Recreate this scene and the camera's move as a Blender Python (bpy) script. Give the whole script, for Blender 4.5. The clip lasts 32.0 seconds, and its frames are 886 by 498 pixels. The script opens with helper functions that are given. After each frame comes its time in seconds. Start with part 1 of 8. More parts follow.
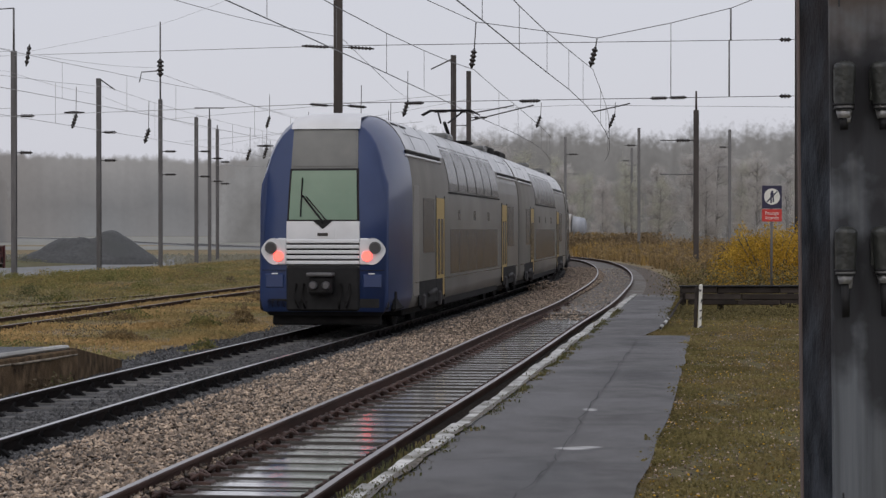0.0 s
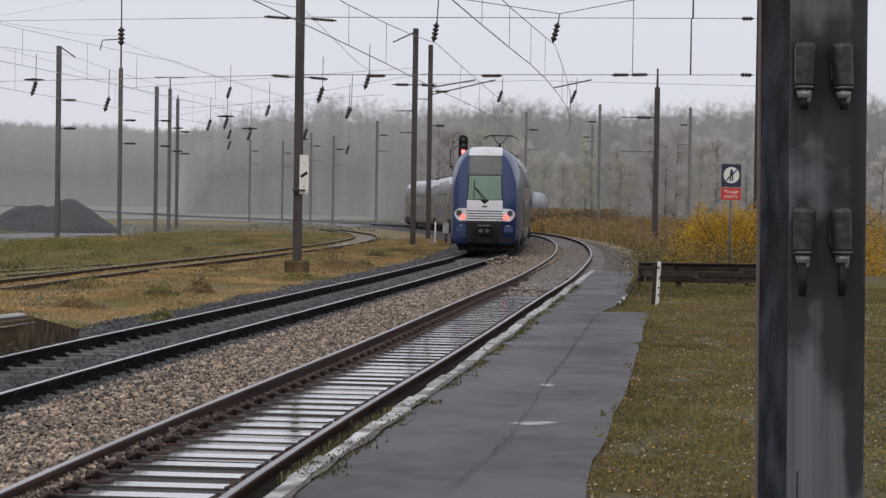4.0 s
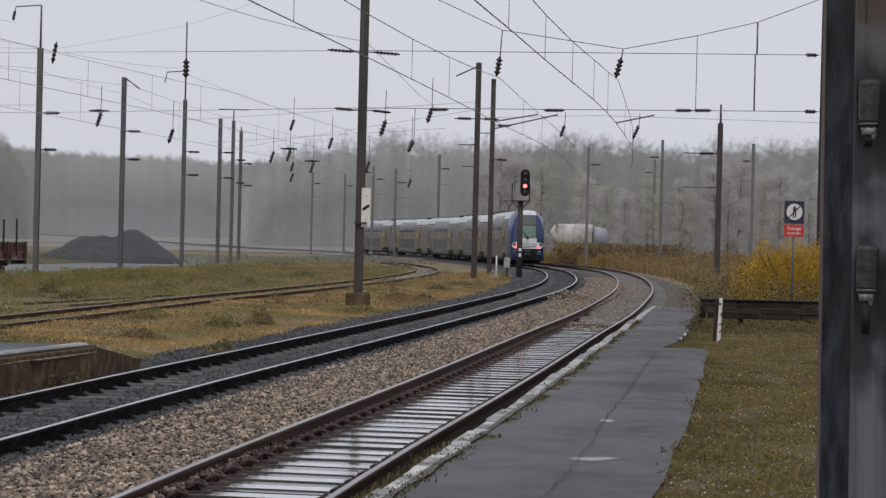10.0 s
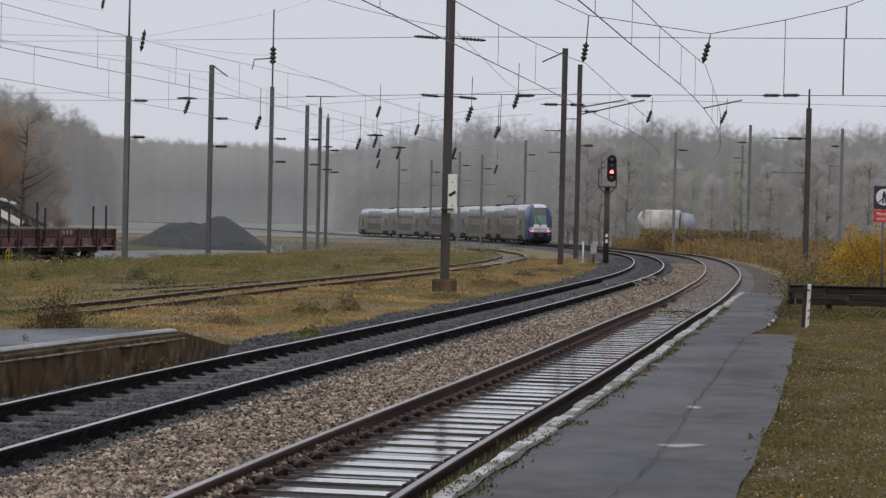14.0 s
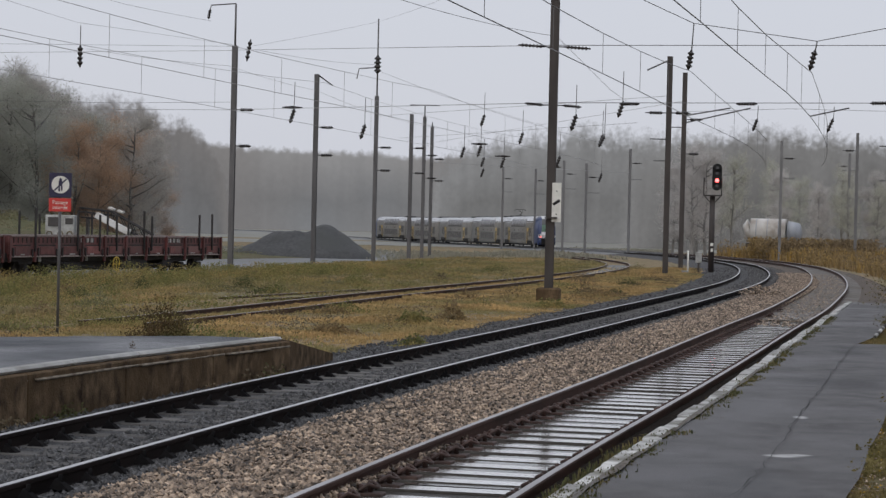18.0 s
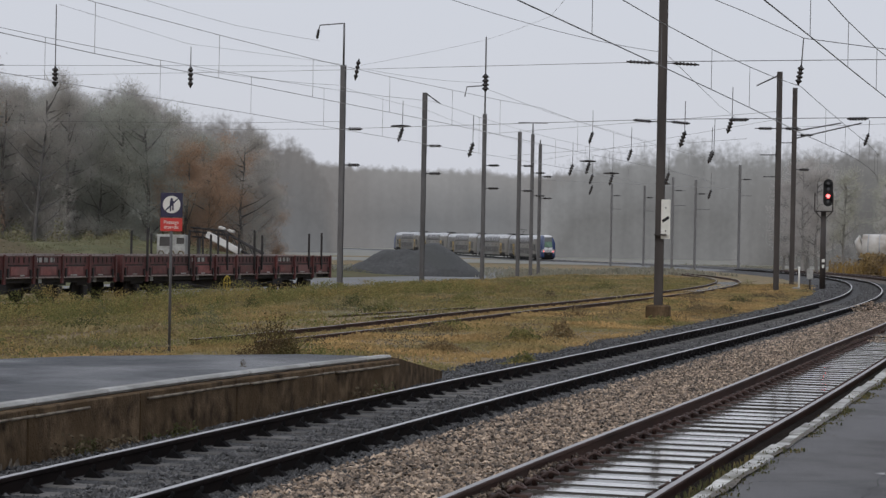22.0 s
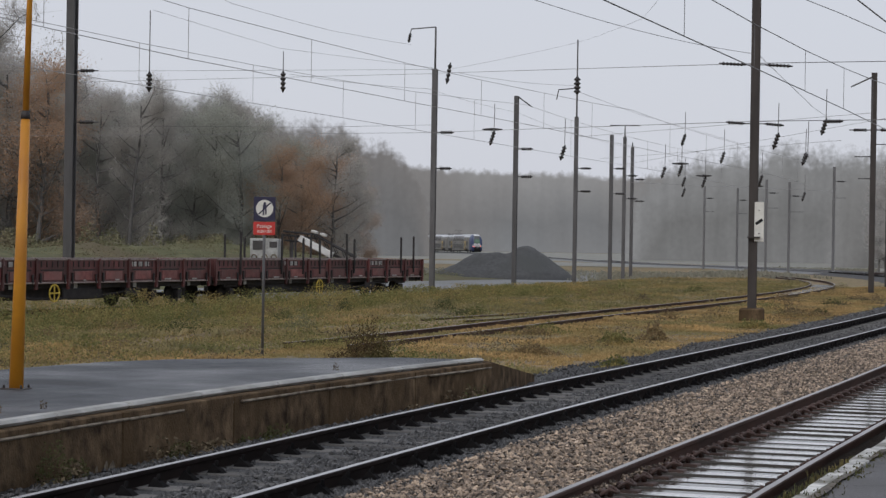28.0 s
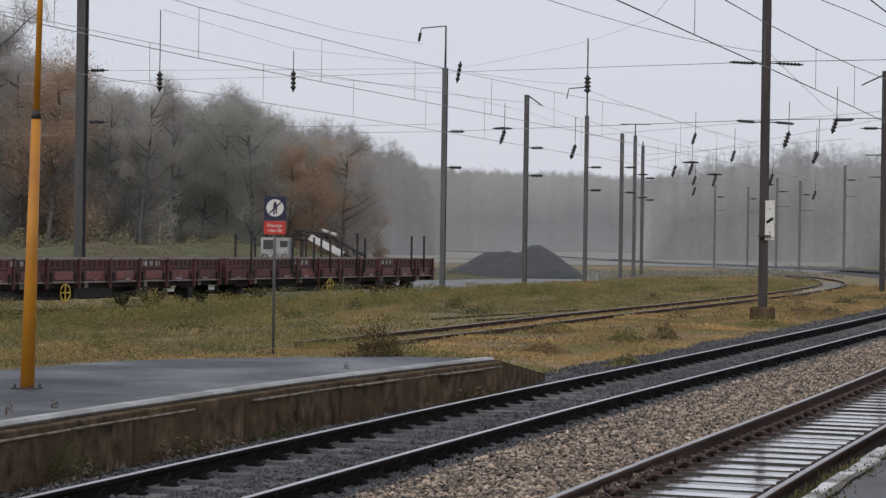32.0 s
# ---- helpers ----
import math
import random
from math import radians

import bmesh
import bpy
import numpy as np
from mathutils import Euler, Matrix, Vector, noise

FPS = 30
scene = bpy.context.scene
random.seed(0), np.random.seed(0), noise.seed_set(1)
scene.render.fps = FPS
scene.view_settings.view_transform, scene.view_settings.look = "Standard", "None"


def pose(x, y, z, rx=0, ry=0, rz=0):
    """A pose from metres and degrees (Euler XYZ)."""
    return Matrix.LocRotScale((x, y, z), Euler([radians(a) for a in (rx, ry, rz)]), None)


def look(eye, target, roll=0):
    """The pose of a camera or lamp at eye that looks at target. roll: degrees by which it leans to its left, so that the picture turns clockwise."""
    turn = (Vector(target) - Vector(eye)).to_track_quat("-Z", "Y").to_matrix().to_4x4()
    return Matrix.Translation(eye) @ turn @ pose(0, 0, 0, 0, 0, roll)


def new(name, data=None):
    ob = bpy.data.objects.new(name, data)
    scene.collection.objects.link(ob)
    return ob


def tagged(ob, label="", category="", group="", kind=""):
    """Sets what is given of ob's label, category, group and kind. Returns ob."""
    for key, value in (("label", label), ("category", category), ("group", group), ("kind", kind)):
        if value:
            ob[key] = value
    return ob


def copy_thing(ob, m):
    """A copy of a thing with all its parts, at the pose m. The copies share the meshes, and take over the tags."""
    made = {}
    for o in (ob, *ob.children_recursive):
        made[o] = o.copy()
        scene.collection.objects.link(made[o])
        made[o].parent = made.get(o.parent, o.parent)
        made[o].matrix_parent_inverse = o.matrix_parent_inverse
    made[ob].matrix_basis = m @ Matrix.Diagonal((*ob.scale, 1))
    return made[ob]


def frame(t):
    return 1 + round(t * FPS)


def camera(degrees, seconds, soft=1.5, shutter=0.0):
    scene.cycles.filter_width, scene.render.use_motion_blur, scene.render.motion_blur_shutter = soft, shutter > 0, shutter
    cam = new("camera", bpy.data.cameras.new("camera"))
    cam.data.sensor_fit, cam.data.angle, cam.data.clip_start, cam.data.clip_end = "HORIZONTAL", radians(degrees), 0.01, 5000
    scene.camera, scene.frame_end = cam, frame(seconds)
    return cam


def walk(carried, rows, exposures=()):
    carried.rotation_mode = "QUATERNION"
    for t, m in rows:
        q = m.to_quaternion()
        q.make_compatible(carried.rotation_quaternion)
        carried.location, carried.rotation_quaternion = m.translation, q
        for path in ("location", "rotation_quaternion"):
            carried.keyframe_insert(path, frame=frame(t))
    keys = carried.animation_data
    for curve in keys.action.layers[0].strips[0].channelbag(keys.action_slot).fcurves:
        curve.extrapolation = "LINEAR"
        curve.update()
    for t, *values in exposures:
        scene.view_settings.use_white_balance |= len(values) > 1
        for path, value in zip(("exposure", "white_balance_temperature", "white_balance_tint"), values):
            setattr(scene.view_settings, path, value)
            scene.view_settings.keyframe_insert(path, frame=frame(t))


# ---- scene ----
EYE = (0.0, 0.0, 1.97)  # z = 0 is the top of the rails
cam = camera(24.25, 32.0, soft=1.38)
# seconds, yaw, pitch, roll of the hand-held camera, which turns on the spot
ROWS = [
    (0, 0.856, -0.537, 0.007), (0.5, 0.071, -0.753, -0.243), (1, -0.48, -0.555, -0.545), (1.5, -0.538, -0.556, -0.755),
    (2, -0.581, -0.894, -0.714), (2.5, -0.256, -1.286, -0.786), (3, -0.56, -1.209, -0.801), (3.5, -0.377, -1.264, -0.743),
    (5.5, 0.107, -0.909, -1.314), (6, 0.232, -0.665, -1.427), (6.5, 0.538, -0.84, -1.401), (7, 0.384, -0.721, -1.389),
    (7.5, 0.594, -0.971, -1.326), (8, 0.975, -0.445, -1.49), (8.5, 1.172, -0.519, -1.502), (9, 1.348, -0.405, -1.463),
    (9.5, 1.53, -0.446, -1.448), (10, 1.445, -0.353, -1.416), (10.5, 1.42, -0.685, -1.442), (11, 1.66, -0.741, -1.373),
    (11.5, 1.831, -0.516, -1.287), (12, 2.21, -0.554, -1.221), (12.5, 2.72, -0.732, -1.123), (13, 3.262, -0.692, -1.184),
    (13.5, 3.61, -0.845, -1.232), (15.5, 5.051, -0.502, -1.388), (16, 5.698, -0.661, -1.322), (16.5, 5.847, -0.854, -1.418),
    (17, 5.988, -0.739, -1.294), (17.5, 6.327, -0.679, -1.299), (18, 6.738, -0.62, -1.346), (18.5, 6.992, -0.602, -1.358),
    (19, 7.578, -0.551, -1.175), (19.5, 8.193, -0.436, -1.073), (20, 8.555, -0.451, -0.962), (20.5, 9.042, -0.452, -0.884),
    (21, 9.046, -0.347, -1.048), (21.5, 9.469, -0.358, -1.045), (22, 9.755, -0.188, -1.043), (22.5, 10.282, -0.208, -0.989),
    (23, 10.284, -0.268, -0.926), (23.5, 10.666, -0.134, -0.916), (24, 10.725, 0.049, -0.878), (24.5, 10.909, 0.07, -0.92),
    (25, 10.953, 0.147, -0.959), (25.5, 11.128, 0.022, -1.022), (27.5, 12.099, -0.176, -0.833), (28, 12.309, -0.14, -0.912),
    (28.5, 12.408, -0.092, -0.851), (29, 12.547, -0.164, -0.929), (29.5, 12.612, -0.323, -0.777), (30, 12.717, -0.263, -0.665),
    (30.5, 12.888, -0.245, -0.623), (31, 12.78, -0.292, -0.63), (31.5, 12.673, -0.069, -0.688), (32, 12.599, -0.17, -0.834),
]
walk(cam, [(t, pose(*EYE, 90 + pitch, roll, yaw)) for t, yaw, pitch, roll in ROWS],
     [(0.0, -0.02, 6500, 10), (0.6, 0.12, 6480, 10), (2.0, 0.1, 6440, 11), (3.0, 0.18, 6480, 10), (6.0, 0.12, 6460, 10), (8.0, 0.06, 6440, 11), (9.5, 0.0, 6430, 10), (13.0, 0.0, 6400, 9), (22.0, -0.02, 6390, 8), (24.0, -0.01, 6370, 9), (25.0, -0.05, 6390, 5), (28.0, 0.0, 6380, 8), (30.0, 0.06, 6370, 9), (32.0, 0.07, 6370, 9)])

# ---- world and light: a flat overcast sky ----
world = bpy.data.worlds.new("overcast")
scene.world = world
world.use_nodes = True
wn, wl = world.node_tree.nodes, world.node_tree.links
wn.clear()
sky = wn.new("ShaderNodeTexSky")
sky.sky_type, sky.sun_disc = "NISHITA", False
sky.sun_elevation, sky.sun_rotation = radians(28), radians(200)
sky.air_density, sky.dust_density = 1.0, 4.0
sky_level = wn.new("ShaderNodeVectorMath")
sky_level.operation = "SCALE"
sky_level.inputs["Scale"].default_value = 0.09
cloud = wn.new("ShaderNodeMix")
cloud.data_type = "RGBA"
cloud.inputs[0].default_value = 0.86
cloud.inputs[7].default_value = (0.70, 0.705, 0.775, 1)
back = wn.new("ShaderNodeBackground")
back.inputs["Strength"].default_value = 1.0
wout = wn.new("ShaderNodeOutputWorld")
wl.new(sky.outputs[0], sky_level.inputs[0])
wl.new(sky_level.outputs[0], cloud.inputs[6])
wl.new(cloud.outputs[2], back.inputs["Color"])
wl.new(back.outputs[0], wout.inputs["Surface"])
sun = new("sun", bpy.data.lights.new("sun", "SUN"))
sun.data.energy, sun.data.angle, sun.data.color = 0.6, radians(40), (1.0, 0.97, 0.93)
sun.matrix_world = look((0, 0, 60), (18, 50, 0))


# ---- materials ----
def mat(name, c1, c2, scale=3.0, rough=0.8, bump=0.2, fine=40.0, metal=0.0, c3=None, big=0.3, vary=0.0, island=False,
        coat=0.0, stretch=(1, 1, 1), rough2=None, contrast=0.25, spec=0.5):
    """Two colours in grain, a third in large stains, relief, and a spread of brightness between objects or islands."""
    m = bpy.data.materials.new(name)
    m.use_nodes = True
    nt = m.node_tree
    n, l = nt.nodes, nt.links
    bs = n["Principled BSDF"]
    co = n.new("ShaderNodeTexCoord")
    mp = n.new("ShaderNodeMapping")
    mp.inputs["Scale"].default_value = stretch
    l.new(co.outputs["Object"], mp.inputs["Vector"])
    if vary and not island:
        shift = n.new("ShaderNodeVectorMath")
        shift.operation = "SCALE"
        shift.inputs[0].default_value = (37.0, 53.0, 29.0)
        l.new(n.new("ShaderNodeObjectInfo").outputs["Random"], shift.inputs["Scale"])
        l.new(shift.outputs[0], mp.inputs["Location"])
    a = n.new("ShaderNodeTexNoise")
    a.inputs["Scale"].default_value, a.inputs["Detail"].default_value = scale, 5
    l.new(mp.outputs[0], a.inputs["Vector"])
    ramp = n.new("ShaderNodeValToRGB")
    ramp.color_ramp.elements[0].position, ramp.color_ramp.elements[1].position = 0.5 - contrast, 0.5 + contrast
    ramp.color_ramp.elements[0].color, ramp.color_ramp.elements[1].color = (*c1, 1), (*c2, 1)
    l.new(a.outputs["Fac"], ramp.inputs["Fac"])
    col = ramp.outputs[0]
    b = n.new("ShaderNodeTexNoise")
    b.inputs["Scale"].default_value, b.inputs["Detail"].default_value = big, 3
    l.new(mp.outputs[0], b.inputs["Vector"])
    if c3:
        r2 = n.new("ShaderNodeMapRange")
        r2.inputs["From Min"].default_value, r2.inputs["From Max"].default_value = 0.45, 0.65
        l.new(b.outputs["Fac"], r2.inputs["Value"])
        mix = n.new("ShaderNodeMix")
        mix.data_type = "RGBA"
        l.new(r2.outputs[0], mix.inputs[0])
        l.new(col, mix.inputs[6])
        mix.inputs[7].default_value = (*c3, 1)
        col = mix.outputs[2]
    if vary:
        if island:
            rnd = n.new("ShaderNodeNewGeometry").outputs["Random Per Island"]
        else:
            rnd = n.new("ShaderNodeObjectInfo").outputs["Random"]
        mr = n.new("ShaderNodeMapRange")
        mr.inputs["To Min"].default_value, mr.inputs["To Max"].default_value = 1 - vary, 1 + vary
        l.new(rnd, mr.inputs["Value"])
        sc = n.new("ShaderNodeVectorMath")
        sc.operation = "SCALE"
        l.new(col, sc.inputs[0])
        l.new(mr.outputs[0], sc.inputs["Scale"])
        col = sc.outputs[0]
    l.new(col, bs.inputs["Base Color"])
    bs.inputs["Roughness"].default_value = rough
    if rough2 is not None:
        rr = n.new("ShaderNodeMapRange")
        rr.inputs["From Min"].default_value, rr.inputs["From Max"].default_value = 0.38, 0.62
        rr.inputs["To Min"].default_value, rr.inputs["To Max"].default_value = rough, rough2
        l.new(b.outputs["Fac"], rr.inputs["Value"])
        l.new(rr.outputs[0], bs.inputs["Roughness"])
    bs.inputs["Metallic"].default_value = metal
    bs.inputs["Coat Weight"].default_value = coat
    bs.inputs["Coat Roughness"].default_value = 0.12
    bs.inputs["Specular IOR Level"].default_value = spec
    if bump:
        f = n.new("ShaderNodeTexNoise")
        f.inputs["Scale"].default_value, f.inputs["Detail"].default_value = fine, 4
        l.new(mp.outputs[0], f.inputs["Vector"])
        bp = n.new("ShaderNodeBump")
        bp.inputs["Strength"].default_value, bp.inputs["Distance"].default_value = bump, 0.02
        l.new(f.outputs["Fac"], bp.inputs["Height"])
        l.new(bp.outputs[0], bs.inputs["Normal"])
    return m


def thin(m, share=0.5):
    """Lets light through, as leaves and blades do."""
    n, l = m.node_tree.nodes, m.node_tree.links
    bs, out = n["Principled BSDF"], n["Material Output"]
    tr = n.new("ShaderNodeBsdfTranslucent")
    mix = n.new("ShaderNodeMixShader")
    mix.inputs[0].default_value = share
    l.new(bs.inputs["Base Color"].links[0].from_socket, tr.inputs["Color"])
    l.new(bs.outputs[0], mix.inputs[1])
    l.new(tr.outputs[0], mix.inputs[2])
    l.new(mix.outputs[0], out.inputs["Surface"])


def glow(name, colour, strength):
    m = bpy.data.materials.new(name)
    m.use_nodes = True
    bs = m.node_tree.nodes["Principled BSDF"]
    bs.inputs["Base Color"].default_value = (*colour, 1)
    bs.inputs["Emission Color"].default_value = (*colour, 1)
    bs.inputs["Emission Strength"].default_value = strength
    return m


M_GROUND = mat("meadow_soil", (0.15, 0.118, 0.077), (0.34, 0.26, 0.158), 2.6, 0.95, 0.9, 16, c3=(0.20, 0.18, 0.108), big=0.35, spec=0.1)
# grey gravel, lifted and blued by the mist painted into it
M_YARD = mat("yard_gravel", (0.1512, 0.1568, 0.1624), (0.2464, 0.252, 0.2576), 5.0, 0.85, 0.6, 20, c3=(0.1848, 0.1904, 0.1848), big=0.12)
# near-black grain: shade in the gaps between stones, put into the colour
M_BEIGE = mat("pale_ballast_bed", (0.015, 0.012, 0.010), (0.17, 0.132, 0.10), 18, 0.85, 1.0, 24, c3=(0.07, 0.054, 0.043), big=0.5, contrast=0.12)
M_STONE = mat("pale_ballast_stone", (0.07, 0.05, 0.037), (0.42, 0.325, 0.24), 6, 0.6, 0.2, 60, vary=0.9, island=True, contrast=0.2)
# its darkest grain likewise paints the black gaps between stones
M_DARKBED = mat("grey_ballast_bed", (0.0051, 0.0051, 0.00595), (0.068, 0.0697, 0.0748), 16, 0.7, 1.0, 24, c3=(0.02975, 0.0306, 0.03315), big=0.6, contrast=0.14, spec=0.3)
M_DARKSTONE = mat("grey_ballast_stone", (0.0144, 0.0144, 0.0152), (0.076, 0.076, 0.0784), 6, 0.45, 0.2, 60, vary=0.85, island=True, spec=0.4)
# lighter versions of the grey ballast: haze of distance is in the colour
M_GREYBED = mat("haze_paled_ballast_bed", (0.02, 0.02, 0.021), (0.125, 0.125, 0.128), 16, 0.8, 1.0, 24, c3=(0.065, 0.065, 0.068), big=0.6, contrast=0.16, spec=0.2)
M_GREYSTONE = mat("haze_paled_ballast_stone", (0.035, 0.035, 0.036), (0.15, 0.148, 0.148), 6, 0.7, 0.2, 60, vary=0.7, island=True, spec=0.25)
# near-black ballast: the shade of a narrow gap is put into the colour
M_GAPBED = mat("gap_shade_bed", (0.010, 0.008, 0.007), (0.042, 0.035, 0.030), 14, 0.95, 0.9, 24, c3=(0.022, 0.018, 0.016), big=0.7, spec=0.03)
M_DAMPBED = mat("damp_track_bed", (0.022, 0.019, 0.016), (0.06, 0.053, 0.046), 9, 0.7, 0.5, 22, c3=(0.035, 0.031, 0.027), big=0.8, rough2=0.45, spec=0.12)
M_WETBED = mat("flooded_track_bed", (0.055, 0.052, 0.044), (0.115, 0.108, 0.095), 7, 0.06, 0.04, 14, c3=(0.08, 0.076, 0.066), big=0.4, rough2=0.16)
# wet top with sky sheen in its pale colour; dirty sides with shade in theirs
M_SLEEPER_WET = mat("wet_sheen_sleeper_top", (0.42, 0.418, 0.41), (0.66, 0.655, 0.645), 6, 0.14, 0.05, 30, stretch=(0.6, 4, 1), coat=0.8, vary=0.15)
M_SLEEPER_SIDE = mat("dirty_shaded_sleeper_side", (0.03, 0.027, 0.024), (0.07, 0.064, 0.058), 6, 0.8, 0.3, 30, spec=0.2)
M_SLEEPER_DARK = mat("grey_oak_sleeper", (0.068, 0.0656, 0.064), (0.152, 0.1464, 0.1408), 6, 0.8, 0.4, 30, stretch=(0.6, 4, 1), vary=0.35, spec=0.2)
M_RAIL_SIDE = mat("rusty_rail_web", (0.030, 0.016, 0.012), (0.082, 0.043, 0.032), 4, 0.7, 0.15, 30, stretch=(1, 0.2, 1), spec=0.2)
M_RAIL_TOP = mat("polished_rail_head", (0.28, 0.265, 0.265), (0.44, 0.42, 0.42), 3, 0.36, 0.08, 30, metal=0.8, stretch=(1, 0.1, 1))
M_CLIP_RUST = mat("rusty_rail_clip", (0.030, 0.016, 0.013), (0.075, 0.040, 0.031), 12, 0.65, 0.2, vary=0.3)
M_CLIP_DARK = mat("black_rail_clip", (0.004, 0.004, 0.005), (0.014, 0.013, 0.013), 12, 0.85, 0.2, vary=0.3, spec=0.05)
M_ASPHALT = mat("wet_asphalt", (0.060, 0.058, 0.059), (0.110, 0.107, 0.108), 3.0, 0.72, 0.35, 110, c3=(0.074, 0.072, 0.074), big=0.7, rough2=0.5, stretch=(1.2, 1.0, 1), contrast=0.2, spec=0.35)
M_EDGING = mat("broken_white_edging", (0.26, 0.26, 0.25), (0.68, 0.68, 0.66), 7, 0.6, 0.5, 25, c3=(0.13, 0.125, 0.10), big=2.6, vary=0.25)
M_BRAMBLE = mat("dark_bramble", (0.055, 0.036, 0.022), (0.165, 0.115, 0.055), 1.5, 0.9, 0.0, vary=0.5, island=True, c3=(0.075, 0.082, 0.03), big=1.3, spec=0.1)
M_TAR = mat("tar_crack", (0.03, 0.03, 0.031), (0.055, 0.055, 0.056), 8, 0.8, 0.2, spec=0.2)
M_COPING = mat("pale_concrete_coping", (0.28, 0.28, 0.27), (0.48, 0.48, 0.465), 5, 0.6, 0.4, 25, c3=(0.24, 0.235, 0.215), big=1.1, vary=0.12)
M_WALL = mat("stained_concrete_wall", (0.026, 0.018, 0.012), (0.20, 0.14, 0.085), 6.0, 0.88, 1.0, 40, c3=(0.095, 0.064, 0.036), big=1.8, stretch=(1, 1, 0.75), contrast=0.22, vary=0.08, spec=0.1)
M_PLASTER = mat("bare_lime_patch", (0.10, 0.078, 0.055), (0.23, 0.20, 0.155), 9, 0.85, 0.3, 30, contrast=0.12)
M_MAST = mat("weathered_mast_steel", (0.024, 0.019, 0.018), (0.060, 0.050, 0.046), 3, 0.6, 0.2, 20, stretch=(1, 1, 0.2), vary=0.2)
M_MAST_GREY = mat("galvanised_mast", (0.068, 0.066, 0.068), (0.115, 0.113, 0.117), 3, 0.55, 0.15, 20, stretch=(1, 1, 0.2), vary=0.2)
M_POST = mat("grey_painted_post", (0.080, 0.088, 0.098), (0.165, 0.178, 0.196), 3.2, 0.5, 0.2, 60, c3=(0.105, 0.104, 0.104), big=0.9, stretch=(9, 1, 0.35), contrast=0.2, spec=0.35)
# mottled steel, with the shade inside the post's channel put into the colour
M_POST_DARK = mat("shaded_post_channel", (0.010, 0.012, 0.015), (0.058, 0.065, 0.078), 9, 0.8, 0.5, 60, c3=(0.024, 0.019, 0.018), big=2.6, stretch=(1, 1, 0.6), contrast=0.16, spec=0.12)
M_POST_RUST = mat("brown_flange_edge", (0.10, 0.075, 0.07), (0.16, 0.125, 0.115), 5, 0.7, 0.2, 30, stretch=(2, 2, 0.3))
M_SOOT = mat("oily_stain", (0.016, 0.016, 0.019), (0.035, 0.034, 0.038), 6, 0.55, 0.2, 30)
M_SLEEVE = mat("black_bolt_sleeve", (0.014, 0.015, 0.014), (0.04, 0.043, 0.038), 14, 0.4, 0.25, 40)
M_NUT = mat("bright_nut", (0.2, 0.2, 0.2), (0.4, 0.4, 0.4), 20, 0.4, 0.2, 40, metal=0.5)
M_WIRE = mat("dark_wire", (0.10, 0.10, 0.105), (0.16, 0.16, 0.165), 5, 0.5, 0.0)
# dark_wire again, the faintness of distance put into a paler colour
M_WIRE_FAR = mat("faint_far_wire", (0.26, 0.26, 0.27), (0.34, 0.34, 0.35), 5, 0.5, 0.0)
M_INSUL = mat("brown_glass_insulator", (0.015, 0.013, 0.013), (0.035, 0.03, 0.03), 8, 0.25, 0.0)
M_WHITE = mat("white_enamel", (0.66, 0.65, 0.60), (0.78, 0.77, 0.72), 6, 0.45, 0.05, 30, vary=0.05)
M_BLACK = mat("black_paint", (0.008, 0.008, 0.009), (0.018, 0.018, 0.019), 6, 0.6, 0.05, spec=0.25)
M_NAVY = mat("navy_sign_enamel", (0.02, 0.018, 0.05), (0.03, 0.026, 0.065), 6, 0.4, 0.0)
M_RED = mat("red_sign_enamel", (0.5, 0.035, 0.03), (0.6, 0.05, 0.04), 6, 0.4, 0.0)
M_ORANGE = mat("orange_lamp_post_paint", (0.52, 0.21, 0.012), (0.66, 0.29, 0.02), 3, 0.5, 0.1, 25, c3=(0.42, 0.16, 0.015), big=1.5)
M_WAGON = mat("oxide_red_wagon_paint", (0.052, 0.014, 0.014), (0.155, 0.044, 0.042), 3.5, 0.5, 0.25, 25, c3=(0.075, 0.032, 0.03), big=0.9, vary=0.35, contrast=0.2)
M_WAGON_DARK = mat("dirty_wagon_underframe", (0.012, 0.011, 0.012), (0.035, 0.03, 0.03), 4, 0.75, 0.2)
M_WAGON_RIM = mat("worn_wagon_rim", (0.16, 0.12, 0.11), (0.32, 0.27, 0.25), 6, 0.6, 0.1)
M_WAGON_PANEL = mat("worn_wagon_panel", (0.10, 0.03, 0.028), (0.24, 0.085, 0.078), 4, 0.55, 0.2, 25, c3=(0.15, 0.075, 0.07), big=1.2, vary=0.35)
M_YELLOW = mat("yellow_paint", (0.5, 0.36, 0.04), (0.62, 0.46, 0.07), 5, 0.5, 0.05)
# dark spoil, lightened by the mist painted into its colour
M_HEAP = mat("dark_spoil_heap", (0.052, 0.054, 0.057), (0.095, 0.096, 0.098), 3, 0.9, 0.8, 12, c3=(0.07, 0.073, 0.073), big=0.4)
M_T_BLUE = mat("train_blue", (0.019, 0.038, 0.118), (0.027, 0.050, 0.145), 2, 0.35, 0.02, 20, coat=0.3, c3=(0.022, 0.042, 0.12), big=0.6)
M_T_GREY = mat("train_grey", (0.185, 0.178, 0.165), (0.235, 0.226, 0.208), 2, 0.42, 0.02, 20, c3=(0.165, 0.157, 0.145), big=0.5, coat=0.2)
M_T_LIGHT = mat("train_light_grey", (0.62, 0.63, 0.65), (0.74, 0.75, 0.77), 2, 0.35, 0.02, 20, coat=0.2)
M_T_ROOF = mat("train_roof", (0.40, 0.41, 0.43), (0.55, 0.56, 0.58), 2, 0.3, 0.05, 20, c3=(0.34, 0.35, 0.37), big=0.6, coat=0.4)
